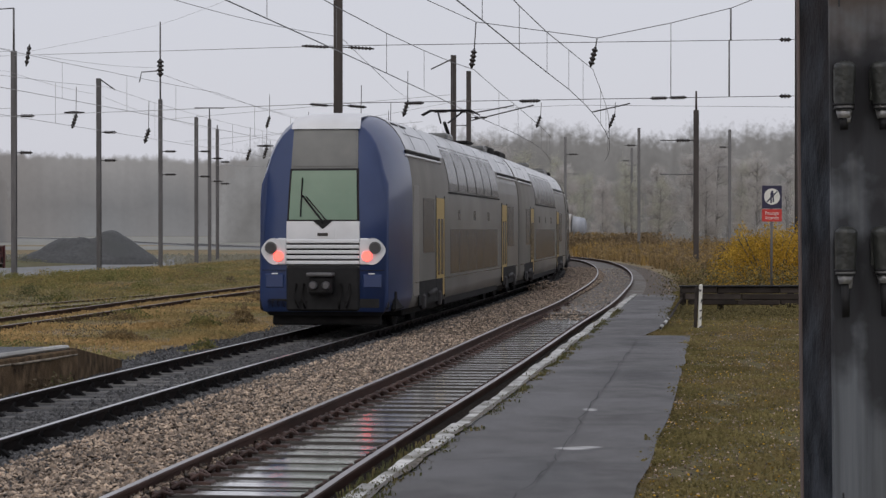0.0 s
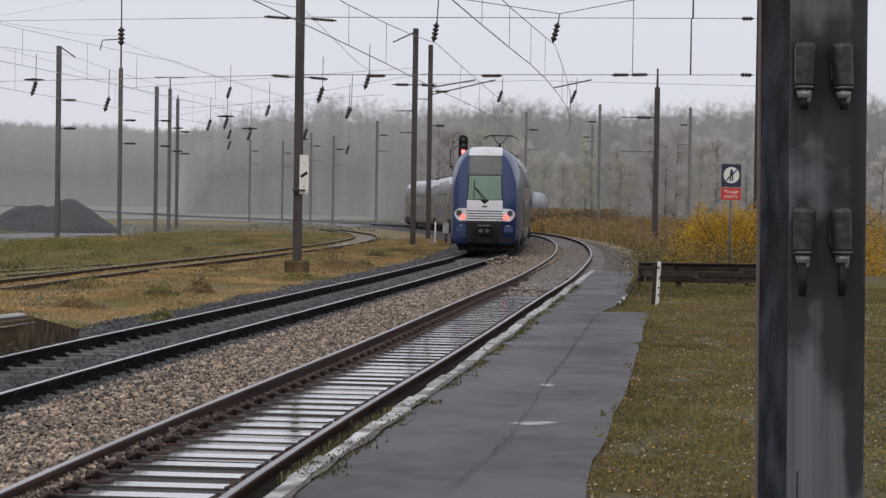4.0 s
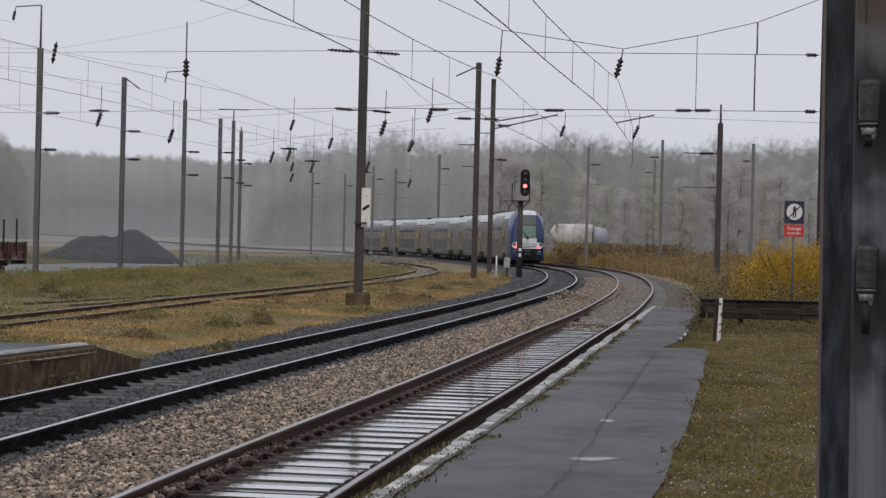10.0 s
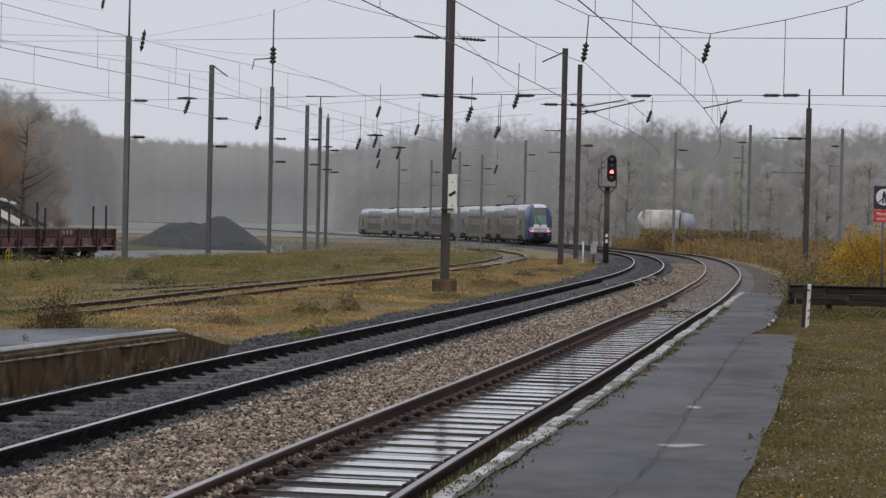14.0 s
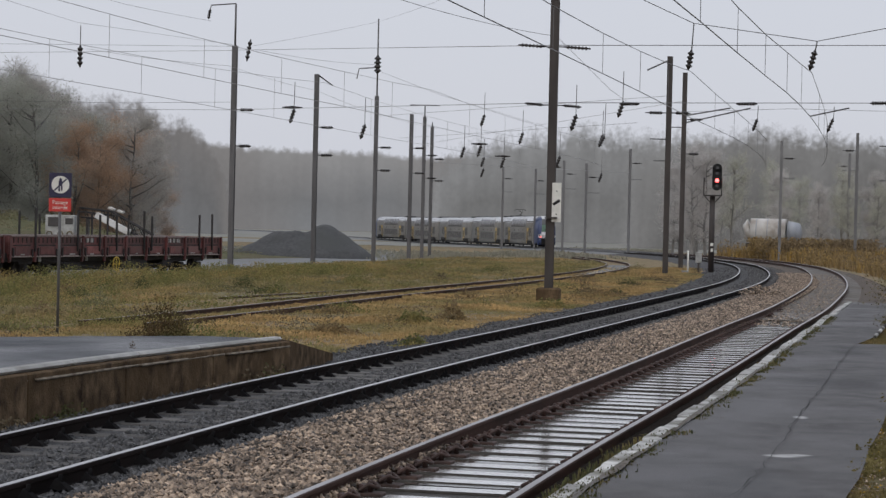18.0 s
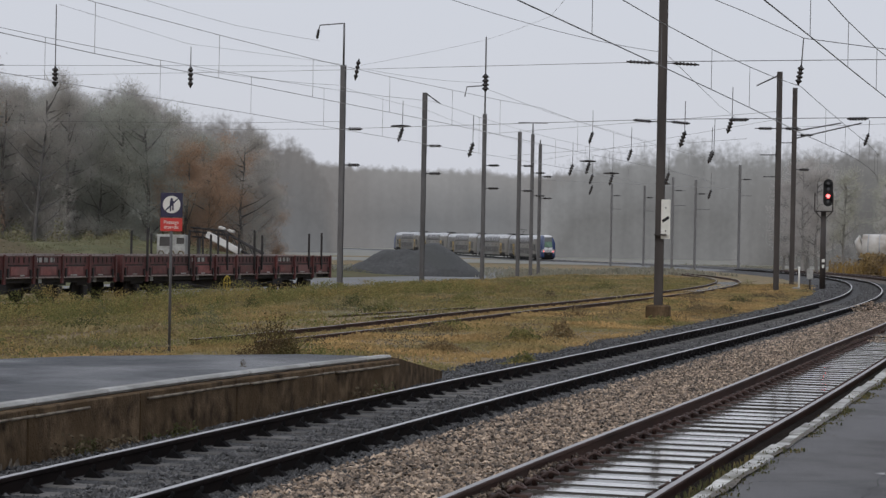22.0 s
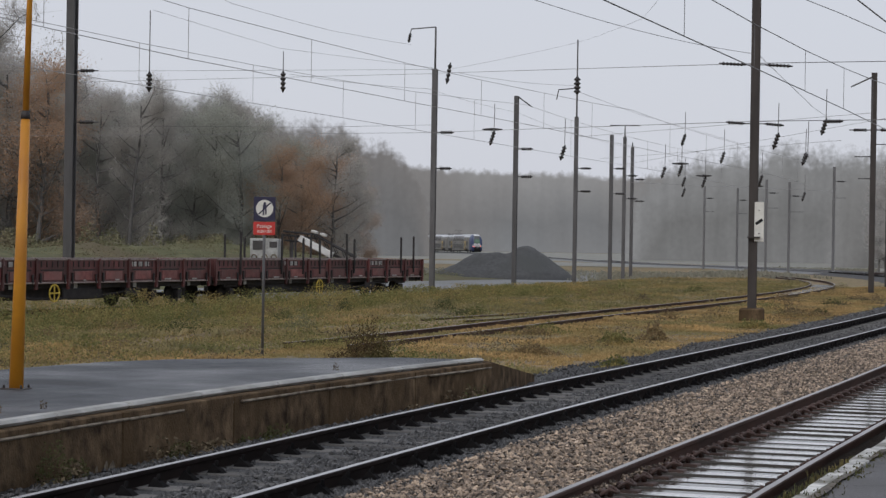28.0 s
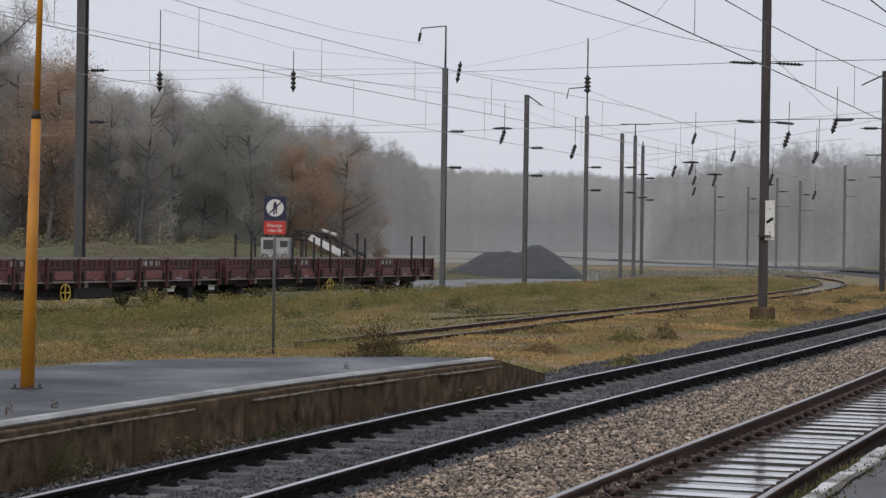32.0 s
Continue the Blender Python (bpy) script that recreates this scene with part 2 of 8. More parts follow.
M_T_DARK = mat("train_underframe", (0.006, 0.006, 0.007), (0.02, 0.019, 0.019), 3, 0.8, 0.15, spec=0.2)
M_T_GLASS = mat("train_tinted_glass", (0.055, 0.051, 0.050), (0.08, 0.074, 0.072), 2, 0.24, 0.0, spec=0.35)
M_T_PANEL = mat("train_destination_panel", (0.10, 0.105, 0.105), (0.14, 0.145, 0.145), 2, 0.25, 0.0)
M_T_SCREEN = mat("train_green_windscreen", (0.10, 0.19, 0.13), (0.14, 0.24, 0.17), 1.2, 0.15, 0.0, coat=0.6)
M_T_DOOR = mat("train_yellow_door", (0.38, 0.265, 0.08), (0.47, 0.33, 0.10), 2, 0.45, 0.02, 20)
M_T_LAMP = glow("tail_lamp_glow", (1.0, 0.09, 0.07), 2.6)
M_T_LENS = mat("dark_lamp_lens", (0.03, 0.03, 0.035), (0.05, 0.05, 0.055), 4, 0.15, 0.0, coat=0.6)
M_SIG_LAMP = glow("signal_red_glow", (1.0, 0.10, 0.10), 5.0)
M_BARK = mat("wet_grey_bark", (0.12, 0.115, 0.111), (0.17, 0.163, 0.157), 5, 0.9, 0.3, 20, vary=0.2, spec=0.05)
# twigs lifted towards the mist behind them, by colour alone
M_TWIG = mat("mist_paled_twigs", (0.50, 0.48, 0.465), (0.62, 0.60, 0.58), 1.5, 0.95, 0.0, vary=0.12, spec=0.2)
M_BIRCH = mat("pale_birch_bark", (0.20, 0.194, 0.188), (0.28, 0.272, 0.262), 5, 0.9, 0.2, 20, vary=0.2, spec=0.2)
# rust, olive and brown foliage: mist is mixed into these three colours
M_LEAF_RUST = mat("mist_paled_rust_leaves", (0.43, 0.305, 0.215), (0.54, 0.38, 0.27), 0.4, 0.9, 0.0, vary=0.08, island=True, c3=(0.44, 0.375, 0.315), big=0.12, spec=0.05)
M_LEAF_OLIVE = mat("mist_paled_olive_leaves", (0.35, 0.36, 0.32), (0.47, 0.47, 0.41), 0.4, 0.9, 0.0, vary=0.08, island=True, c3=(0.30, 0.325, 0.305), big=0.12, spec=0.05)
M_LEAF_BROWN = mat("mist_paled_brown_leaves", (0.425, 0.405, 0.375), (0.525, 0.50, 0.46), 0.4, 0.9, 0.0, vary=0.08, island=True, c3=(0.40, 0.395, 0.38), big=0.12, spec=0.05)
M_LEAF_YELLOW = mat("yellow_leaves", (0.36, 0.22, 0.03), (0.60, 0.40, 0.07), 0.8, 0.8, 0.0, vary=0.45, island=True, spec=0.2)
# green foliage with the same mist paling in its colour
M_LEAF_PALE = mat("mist_paled_green_leaves", (0.46, 0.46, 0.39), (0.56, 0.555, 0.47), 0.8, 0.9, 0.0, vary=0.12, island=True, spec=0.2)
M_GRASS_OCHRE = mat("ochre_grass", (0.363, 0.253, 0.121), (0.605, 0.429, 0.2035), 0.5, 0.9, 0.0, vary=0.25, island=True, c3=(0.319, 0.275, 0.132), big=0.22, contrast=0.16, spec=0.1)
M_GRASS_GREEN = mat("olive_grass", (0.19, 0.18, 0.095), (0.38, 0.315, 0.17), 0.5, 0.9, 0.0, vary=0.28, island=True, c3=(0.41, 0.30, 0.15), big=0.2, contrast=0.16, spec=0.1)
M_GRASS_MOSS = mat("mossy_grass", (0.145, 0.125, 0.05), (0.30, 0.25, 0.11), 0.9, 0.9, 0.0, vary=0.3, island=True, c3=(0.24, 0.18, 0.09), big=0.6, contrast=0.16, spec=0.1)
M_REED = mat("brown_reeds", (0.2185, 0.1552, 0.0805), (0.3565, 0.2587, 0.1265), 0.2, 0.9, 0.0, vary=0.3, island=True, c3=(0.391, 0.253, 0.069), big=0.12, spec=0.1)
M_SCRUB = mat("bramble_scrub", (0.10, 0.08, 0.055), (0.19, 0.15, 0.10), 0.5, 0.9, 0.0, vary=0.3, island=True, c3=(0.17, 0.145, 0.08), big=0.4, spec=0.1)
M_WEED = mat("green_weed", (0.06, 0.066, 0.028), (0.135, 0.135, 0.055), 2, 0.9, 0.0, vary=0.4, island=True)
M_VERGE = mat("verge_soil", (0.075, 0.064, 0.032), (0.19, 0.165, 0.098), 22, 0.95, 0.9, 60, c3=(0.135, 0.118, 0.052), big=1.1, contrast=0.2, spec=0.05)
M_BANK = mat("green_bank", (0.085, 0.09, 0.05), (0.17, 0.165, 0.095), 0.9, 0.95, 0.8, 6, c3=(0.13, 0.11, 0.07), big=0.15, spec=0.1)
M_BANKWEED = mat("bank_weeds", (0.12, 0.13, 0.07), (0.25, 0.235, 0.14), 0.5, 0.9, 0.0, vary=0.25, island=True, c3=(0.20, 0.165, 0.11), big=0.2, spec=0.1)
M_BEAM = mat("black_weathered_beam", (0.014, 0.012, 0.011), (0.075, 0.062, 0.056), 5, 0.85, 0.4, 20, c3=(0.03, 0.024, 0.02), big=1.2, stretch=(0.5, 1, 1), spec=0.15, vary=0.4)
M_SCRUB_GREEN = mat("green_brown_scrub", (0.09, 0.08, 0.04), (0.2, 0.165, 0.07), 0.6, 0.9, 0.0, vary=0.4, island=True, spec=0.1)
# rough grass with the mist's grey put into its colour
M_FAR_FIELD = mat("mist_paled_rough_grass", (0.264, 0.2585, 0.209), (0.363, 0.352, 0.286), 0.2, 0.9, 0.0, vary=0.15, island=True, spec=0.1)
M_TANK = mat("dirty_white_tank", (0.56, 0.55, 0.53), (0.74, 0.73, 0.71), 1.2, 0.5, 0.05, 10, c3=(0.36, 0.32, 0.28), big=0.6)
M_TANK_GREY = mat("blue_grey_tank", (0.26, 0.28, 0.32), (0.36, 0.38, 0.42), 1.2, 0.5, 0.05, 10)

M_RAIL_OLD = mat("dull_old_rail_head", (0.17, 0.15, 0.138), (0.31, 0.285, 0.265), 4, 0.45, 0.1, 30, stretch=(1, 0.2, 1))
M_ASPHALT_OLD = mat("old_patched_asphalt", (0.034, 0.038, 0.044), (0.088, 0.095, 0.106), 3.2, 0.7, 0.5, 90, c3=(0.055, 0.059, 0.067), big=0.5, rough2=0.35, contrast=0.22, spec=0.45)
# far grass greyed and lightened: painted mist
M_FAR_GRASS = mat("mist_paled_far_grass", (0.22, 0.22, 0.198), (0.319, 0.319, 0.286), 0.4, 0.95, 0.3, 6, c3=(0.275, 0.275, 0.2585), big=0.05, spec=0.1)
# paler copy of the mast steel, with the haze of distance painted in
M_MAST_HAZE = mat("haze_paled_mast", (0.12, 0.12, 0.125), (0.18, 0.18, 0.185), 3, 0.6, 0.15, 20, stretch=(1, 1, 0.2), vary=0.15)
M_RAIL_BLACK = mat("oily_black_rail_web", (0.006, 0.0048, 0.0048), (0.024, 0.0175, 0.016), 4, 0.7, 0.15, 30, stretch=(1, 0.2, 1), spec=0.05)
M_RAIL_BRIGHT = mat("bright_rail_head", (0.40, 0.395, 0.40), (0.56, 0.55, 0.56), 3, 0.28, 0.05, 30, metal=0.9, stretch=(1, 0.1, 1))
M_LEAFY = mat("mixed_meadow_weeds", (0.105, 0.125, 0.048), (0.29, 0.27, 0.11), 0.9, 0.9, 0.0, vary=0.3, island=True, c3=(0.38, 0.28, 0.12), big=0.35, contrast=0.16, spec=0.1)
M_BRUSH = mat("brown_brushwood", (0.18, 0.135, 0.085), (0.29, 0.22, 0.135), 0.4, 0.9, 0.0, vary=0.4, island=True, c3=(0.36, 0.25, 0.09), big=0.09, spec=0.1)
M_MUD = mat("muddy_track_bed", (0.06, 0.052, 0.043), (0.165, 0.145, 0.12), 18, 0.75, 0.8, 24, c3=(0.095, 0.085, 0.073), big=0.5, rough2=0.5, contrast=0.14, spec=0.25)

for m in (M_LEAFY, M_BRUSH, M_TWIG, M_LEAF_RUST, M_LEAF_OLIVE, M_LEAF_BROWN, M_LEAF_YELLOW, M_LEAF_PALE, M_GRASS_OCHRE, M_GRASS_GREEN, M_GRASS_MOSS, M_REED, M_FAR_FIELD, M_WEED):
    thin(m, 0.45)


def stain(material, spots, colour, flat=False, hard=0.34):
    """Soft-edged marks with a ragged rim round given places: (x, z, half width, half height), or (x, y, ...) on a flat surface."""
    n, l = material.node_tree.nodes, material.node_tree.links
    bs = n["Principled BSDF"]
    col = bs.inputs["Base Color"].links[0].from_socket
    co = n.new("ShaderNodeTexCoord")
    rag = n.new("ShaderNodeTexNoise")
    rag.inputs["Scale"].default_value, rag.inputs["Detail"].default_value = 9.0, 4
    l.new(co.outputs["Object"], rag.inputs["Vector"])
    for x, z, w, h in spots:
        mp = n.new("ShaderNodeMapping")
        mp.inputs["Scale"].default_value = (1 / w, 1 / h, 0.0) if flat else (1 / w, 0.0, 1 / h)
        mp.inputs["Location"].default_value = (-x / w, -z / h, 0) if flat else (-x / w, 0, -z / h)
        gr = n.new("ShaderNodeTexGradient")
        gr.gradient_type = "SPHERICAL"
        ml = n.new("ShaderNodeMath")
        ml.operation = "MULTIPLY"
        mr = n.new("ShaderNodeMapRange")
        mr.inputs["From Min"].default_value, mr.inputs["From Max"].default_value = 0.06, hard
        mr.inputs["To Max"].default_value = 0.85
        mix = n.new("ShaderNodeMix")
        mix.data_type = "RGBA"
        mix.inputs[7].default_value = (*colour, 1)
        l.new(co.outputs["Object"], mp.inputs["Vector"])
        l.new(mp.outputs[0], gr.inputs["Vector"])
        l.new(gr.outputs["Fac"], ml.inputs[0])
        l.new(rag.outputs["Fac"], ml.inputs[1])
        l.new(ml.outputs[0], mr.inputs["Value"])
        l.new(mr.outputs[0], mix.inputs[0])
        l.new(col, mix.inputs[6])
        col = mix.outputs[2]
    l.new(col, bs.inputs["Base Color"])


# heights above the foot of the post
stain(M_ASPHALT, [(0.74, 15.22, 0.19, 0.16), (0.86, 15.32, 0.13, 0.10), (1.04, 18.41, 0.09, 0.18)], (0.5, 0.5, 0.5), True)
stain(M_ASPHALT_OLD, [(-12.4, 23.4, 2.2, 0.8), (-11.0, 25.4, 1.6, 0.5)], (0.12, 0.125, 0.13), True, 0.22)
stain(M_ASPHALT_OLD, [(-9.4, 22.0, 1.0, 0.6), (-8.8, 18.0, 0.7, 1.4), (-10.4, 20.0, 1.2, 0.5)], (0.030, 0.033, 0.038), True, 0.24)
stain(M_ASPHALT, [(0.4, 13.6, 0.5, 1.6), (1.7, 23.0, 0.9, 1.4), (-9.0, 20.5, 1.2, 1.6), (2.3, 29.5, 0.5, 1.8)], (0.05, 0.05, 0.052), True)
stain(M_POST, [(0.02, 2.95, 0.3, 1.0), (-0.1, 2.7, 0.12, 0.7)], (0.075, 0.057, 0.046), hard=0.24)
stain(M_POST, [(-0.096, 2.02, 0.1, 0.34), (0.03, 2.0, 0.12, 0.4), (-0.096, 1.46, 0.1, 0.36), (0.04, 1.42, 0.13, 0.5), (0.095, 1.25, 0.06, 0.8), (0.105, 2.0, 0.05, 1.0), (-0.03, 2.12, 0.16, 0.14)], (0.014, 0.014, 0.017), hard=0.2)


# ---- mesh tools ----
class Geo:
    """Gathers vertices and faces; solid() makes one mesh of them."""

    def __init__(self):
        self.v, self.f, self.s = [], [], []

    def add(self, verts, faces, smooth=False):
        k = len(self.v)
        self.v.extend(tuple(p) for p in verts)
        self.f.extend(tuple(i + k for i in q) for q in faces)
        self.s.extend([smooth] * len(faces))
        return self

    def box(self, c, size, m=None, ch=0.0):
        hx, hy, hz = (d / 2 for d in size)
        pts, faces, index = [], [], {}
        if ch <= 0:
            for sx in (-1, 1):
                for sy in (-1, 1):
                    for sz in (-1, 1):
                        pts.append(Vector((sx * hx, sy * hy, sz * hz)))
            faces = [(0, 1, 3, 2), (4, 6, 7, 5), (0, 4, 5, 1), (2, 3, 7, 6), (0, 2, 6, 4), (1, 5, 7, 3)]
        else:
            ch = min(ch, hx * 0.9, hy * 0.9, hz * 0.9)
            for sx in (-1, 1):
                for sy in (-1, 1):
                    for sz in (-1, 1):
                        for a in range(3):
                            d = [hx - ch, hy - ch, hz - ch]
                            d[a] += ch
                            index[sx, sy, sz, a] = len(pts)
                            pts.append(Vector((sx * d[0], sy * d[1], sz * d[2])))
            for a in range(3):
                b, c2 = (a + 1) % 3, (a + 2) % 3
                for s in (-1, 1):
                    ring = []
                    for p, q in ((-1, -1), (1, -1), (1, 1), (-1, 1)):
                        k = [0, 0, 0]
                        k[a], k[b], k[c2] = s, p, q
                        ring.append(index[(*k, a)])
                    faces.append(tuple(ring if s > 0 else ring[::-1]))
                for p in (-1, 1):
                    for q in (-1, 1):
                        k0, k1 = [0, 0, 0], [0, 0, 0]
                        k0[a], k1[a] = -1, 1
                        k0[b] = k1[b] = p
                        k0[c2] = k1[c2] = q
                        ring = (index[(*k0, b)], index[(*k1, b)], index[(*k1, c2)], index[(*k0, c2)])
                        faces.append(ring if p * q > 0 else ring[::-1])
            for sx in (-1, 1):
                for sy in (-1, 1):
                    for sz in (-1, 1):
                        ring = tuple(index[sx, sy, sz, a] for a in range(3))
                        faces.append(ring if sx * sy * sz > 0 else ring[::-1])
        c = Vector(c)
        if m is not None:
            pts = [m @ p for p in pts]
        return self.add([p + c for p in pts], faces)

    def cyl(self, p0, p1, r0, r1=None, n=10, caps=True):
        r1 = r0 if r1 is None else r1
        p0, p1 = Vector(p0), Vector(p1)
        q = (p1 - p0).to_track_quat("Z", "Y").to_matrix()
        ring = [Vector((math.cos(2 * math.pi * i / n), math.sin(2 * math.pi * i / n), 0)) for i in range(n)]
        pts = [p0 + q @ (r * r0) for r in ring] + [p1 + q @ (r * r1) for r in ring]
        self.add(pts, [(i, (i + 1) % n, n + (i + 1) % n, n + i) for i in range(n)], n > 5)
        if caps:
            k = len(self.v) - 2 * n
            self.f.append(tuple(k + i for i in reversed(range(n))))
            self.f.append(tuple(k + n + i for i in range(n)))
            self.s.extend([False, False])
        return self

    def tube(self, points, r, n=5):
        """A round bar along points, in one piece."""
        pts = [Vector(p) for p in points]
        verts = []
        for i, p in enumerate(pts):
            way = (pts[min(i + 1, len(pts) - 1)] - pts[max(i - 1, 0)]).normalized()
            side = way.cross(Vector((0, 0, 1)))
            if side.length < 0.05:
                side = way.cross(Vector((0, 1, 0)))
            side.normalize()
            up = side.cross(way)
            verts += [p + (side * math.cos(2 * math.pi * k / n) + up * math.sin(2 * math.pi * k / n)) * r for k in range(n)]
        m = len(pts)
        faces = [(i * n + k, i * n + (k + 1) % n, i * n + n + (k + 1) % n, i * n + n + k) for i in range(m - 1) for k in range(n)]
        self.add(verts, faces, True)
        k = len(self.v) - len(verts)
        self.f += [tuple(k + i for i in range(n)), tuple(k + (m - 1) * n + i for i in reversed(range(n)))]
        self.s += [False, False]
        return self

    def prism(self, profile, a, b, smooth=False):
        """A closed profile of (x, z) drawn along y from a to b."""
        n = len(profile)
        pts = [(x, a, z) for x, z in profile] + [(x, b, z) for x, z in profile]
        self.add(pts, [(i, (i + 1) % n, n + (i + 1) % n, n + i)[::-1] for i in range(n)], smooth)
        k = len(self.v) - 2 * n
        self.f.append(tuple(k + i for i in range(n)))
        self.f.append(tuple(k + n + i for i in reversed(range(n))))
        self.s.extend([False, False])
        return self

    def ball(self, c, r, sq=(1, 1, 1), n=10, rings=6):
        c = Vector(c)
        pts = [c + Vector((0, 0, -r * sq[2]))]
        for i in range(1, rings):
            a = math.pi * i / rings
            for j in range(n):
                b = 2 * math.pi * j / n
                pts.append(c + Vector((r * sq[0] * math.sin(a) * math.cos(b), r * sq[1] * math.sin(a) * math.sin(b), -r * sq[2] * math.cos(a))))
        pts.append(c + Vector((0, 0, r * sq[2])))
        faces = [(0, 1 + (j + 1) % n, 1 + j) for j in range(n)]
        for i in range(rings - 2):
            k = 1 + i * n
            faces += [(k + j, k + (j + 1) % n, k + n + (j + 1) % n, k + n + j) for j in range(n)]
        k = 1 + (rings - 2) * n
        faces += [(k + j, k + (j + 1) % n, len(pts) - 1) for j in range(n)]
        return self.add(pts, faces, True)

    def solid(self, name):
        me = bpy.data.meshes.new(name)
        me.from_pydata(self.v, [], self.f)
        me.polygons.foreach_set("use_smooth", self.s)
        me.update()
        return me


def part(name, geo, material, parent=None, label="", at=None):
    me = geo if isinstance(geo, bpy.types.Mesh) else geo.solid(name)
    if material and not me.materials:
        me.materials.append(material)
    ob = new(name, me)
    ob.parent = parent
    if at is not None:
        ob.matrix_basis = at
    return tagged(ob, label)


def root(name, label, category, m=None, group="", kind=""):
    ob = new(name)
    ob.empty_display_size = 0.3
    if m is not None:
        ob.matrix_basis = m
    return tagged(ob, label, category, group, kind)


def whole(name, geo, material, label, category, group="", kind="", at=None):
    return tagged(part(name, geo, material, at=at), label, category, group, kind)


# ---- plan: the lines of the tracks, x over y ----
class Line:
    """A smooth line through (y, x) points."""

    def __init__(self, pts):
        self.y = np.array([p[0] for p in pts], float)
        self.x = np.array([p[1] for p in pts], float)
        n = len(pts)
        h = np.diff(self.y)
        a = np.eye(n)
        r = np.zeros(n)
        for i in range(1, n - 1):
            a[i, i - 1:i + 2] = h[i - 1], 2 * (h[i - 1] + h[i]), h[i]
            r[i] = 6 * ((self.x[i + 1] - self.x[i]) / h[i] - (self.x[i] - self.x[i - 1]) / h[i - 1])
        self.m = np.linalg.solve(a, r)

    def at(self, y):
        i = int(np.clip(np.searchsorted(self.y, y) - 1, 0, len(self.y) - 2))
        h = self.y[i + 1] - self.y[i]
        a, b = (self.y[i + 1] - y) / h, (y - self.y[i]) / h
        return float(a * self.x[i] + b * self.x[i + 1] + ((a ** 3 - a) * self.m[i] + (b ** 3 - b) * self.m[i + 1]) * h * h / 6)

    def slope(self, y):
        return (self.at(y + 0.25) - self.at(y - 0.25)) / 0.5

    def off(self, y, d):
        """The point d metres to the right of the line, square to it, and the line's turn in degrees."""
        s = self.slope(y)
        k = 1 / math.hypot(1, s)
        return self.at(y) + d * k, y - d * s * k, -math.degrees(math.atan(s))


def dip(y):
    """The ground falls away gently into the distance."""
    return -0.0035 * min(max(y - 130, 0), 215) + 0.0075 * min(max(y - 365, 0), 110)


FAR = Line([(-30, -9.4), (0, -7.05), (15, -5.66), (25, -4.6), (35, -3.35), (45, -2.1), (54, -1.0), (65, 0.25), (78, 1.65), (92, 2.8), (107, 3.5),
            (125, 3.75), (143, 3.3), (158, 2.4), (178, 0.9), (201, -2.0), (246, -10.3), (276, -18.2), (315, -29.7), (352, -42.7), (390, -58.2),
            (450, -85), (520, -119), (640, -181), (760, -245)])
NEAR = Line([(-30, -5.6), (0, -3.25), (16, -1.88), (25, -0.75), (35.5, 0.54), (45.4, 1.72), (54, 2.78), (65, 3.95), (78, 5.2), (94, 6.4),
             (112, 7.3), (130, 7.65), (148, 7.4), (165, 6.5), (185, 4.6), (205, 2.0), (246, -6.0), (276, -14.0), (315, -25.6), (352, -38.7), (390, -54.3)])
SIDING = Line([(8, -16.2), (22, -14.9), (35, -13.3), (42, -12.1), (51, -10.9), (63, -9.75), (81, -7.6), (95, -6.1), (110, -4.85), (122, -4.3), (134, -4.35), (146, -5.0), (160, -6.5), (185, -10.5), (220, -18)])
SIDEWIRE = Line([(8, -15.6), (29, -13.95), (37.6, -13.45), (42, -12.9), (51.7, -11.75), (62, -10.45), (76.5, -9.0), (91, -7.1), (118, -4.7), (150, -5.4), (200, -13.5)])
WIRED = Line([(10, -21.5), (25, -19.3), (42, -16.95), (63.5, -14.3), (73, -13.3), (91, -11.1), (115, -8.9), (140, -8.6)])
OLD = Line([(44, -17.0), (50, -15.8), (57, -13.9), (64, -12.0), (72, -10.3)])
YARD = Line([(20, -39.7), (45, -34.15), (66, -29.6), (80, -26.6), (95.5, -23.2), (120, -17.9)])


def spread(a, b, fine=2.0):
    """Steps along y, finer near the camera."""
    out, y = [], a
    while y < b:
        out.append(y)
        y += fine if y < 60 else fine * 1.5 if y < 180 else fine * 4
    return out + [b]


def ribbon(line, a, b, cross, fine=2.0, smooth=False):
    """An open cross-section of (offset, z) points drawn along a line."""
    g = Geo()
    ys = spread(a, b, fine)
    n = len(cross)
    pts = []
    for y in ys:
        for d, z in cross:
            x, yy, _ = line.off(y, d)
            pts.append((x, yy, z + dip(y)))
    faces = [(i * n + j, i * n + j + 1, i * n + n + j + 1, i * n + n + j) for i in range(len(ys) - 1) for j in range(n - 1)]
    return g.add(pts, faces, smooth)


HEAD = [(-0.029, -0.004), (-0.024, 0.0), (0.024, 0.0), (0.029, -0.004)]
WEB = [(0.029, -0.004), (0.036, -0.014), (0.036, -0.04), (0.011, -0.055), (0.010, -0.135), (0.07, -0.155), (0.07, -0.17), (-0.07, -0.17), (-0.07, -0.155), (-0.010, -0.135), (-0.011, -0.055), (-0.036, -0.04), (-0.036, -0.014), (-0.029, -0.004)]


def rails(track, line, a, b, drop=0.0, old=False, black=False, pale=False):
    for side in (-1, 1):
        d = side * 0.7525
        # pale: far webs take the mast colour that has haze painted in
        web = part("rail", ribbon(line, a, b, [(d + u, w - drop) for u, w in WEB]), M_MAST_HAZE if pale else M_RAIL_BLACK if black else M_RAIL_SIDE, track)
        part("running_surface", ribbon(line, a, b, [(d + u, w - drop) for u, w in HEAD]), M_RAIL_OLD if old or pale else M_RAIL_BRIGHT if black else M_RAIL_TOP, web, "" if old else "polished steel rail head")


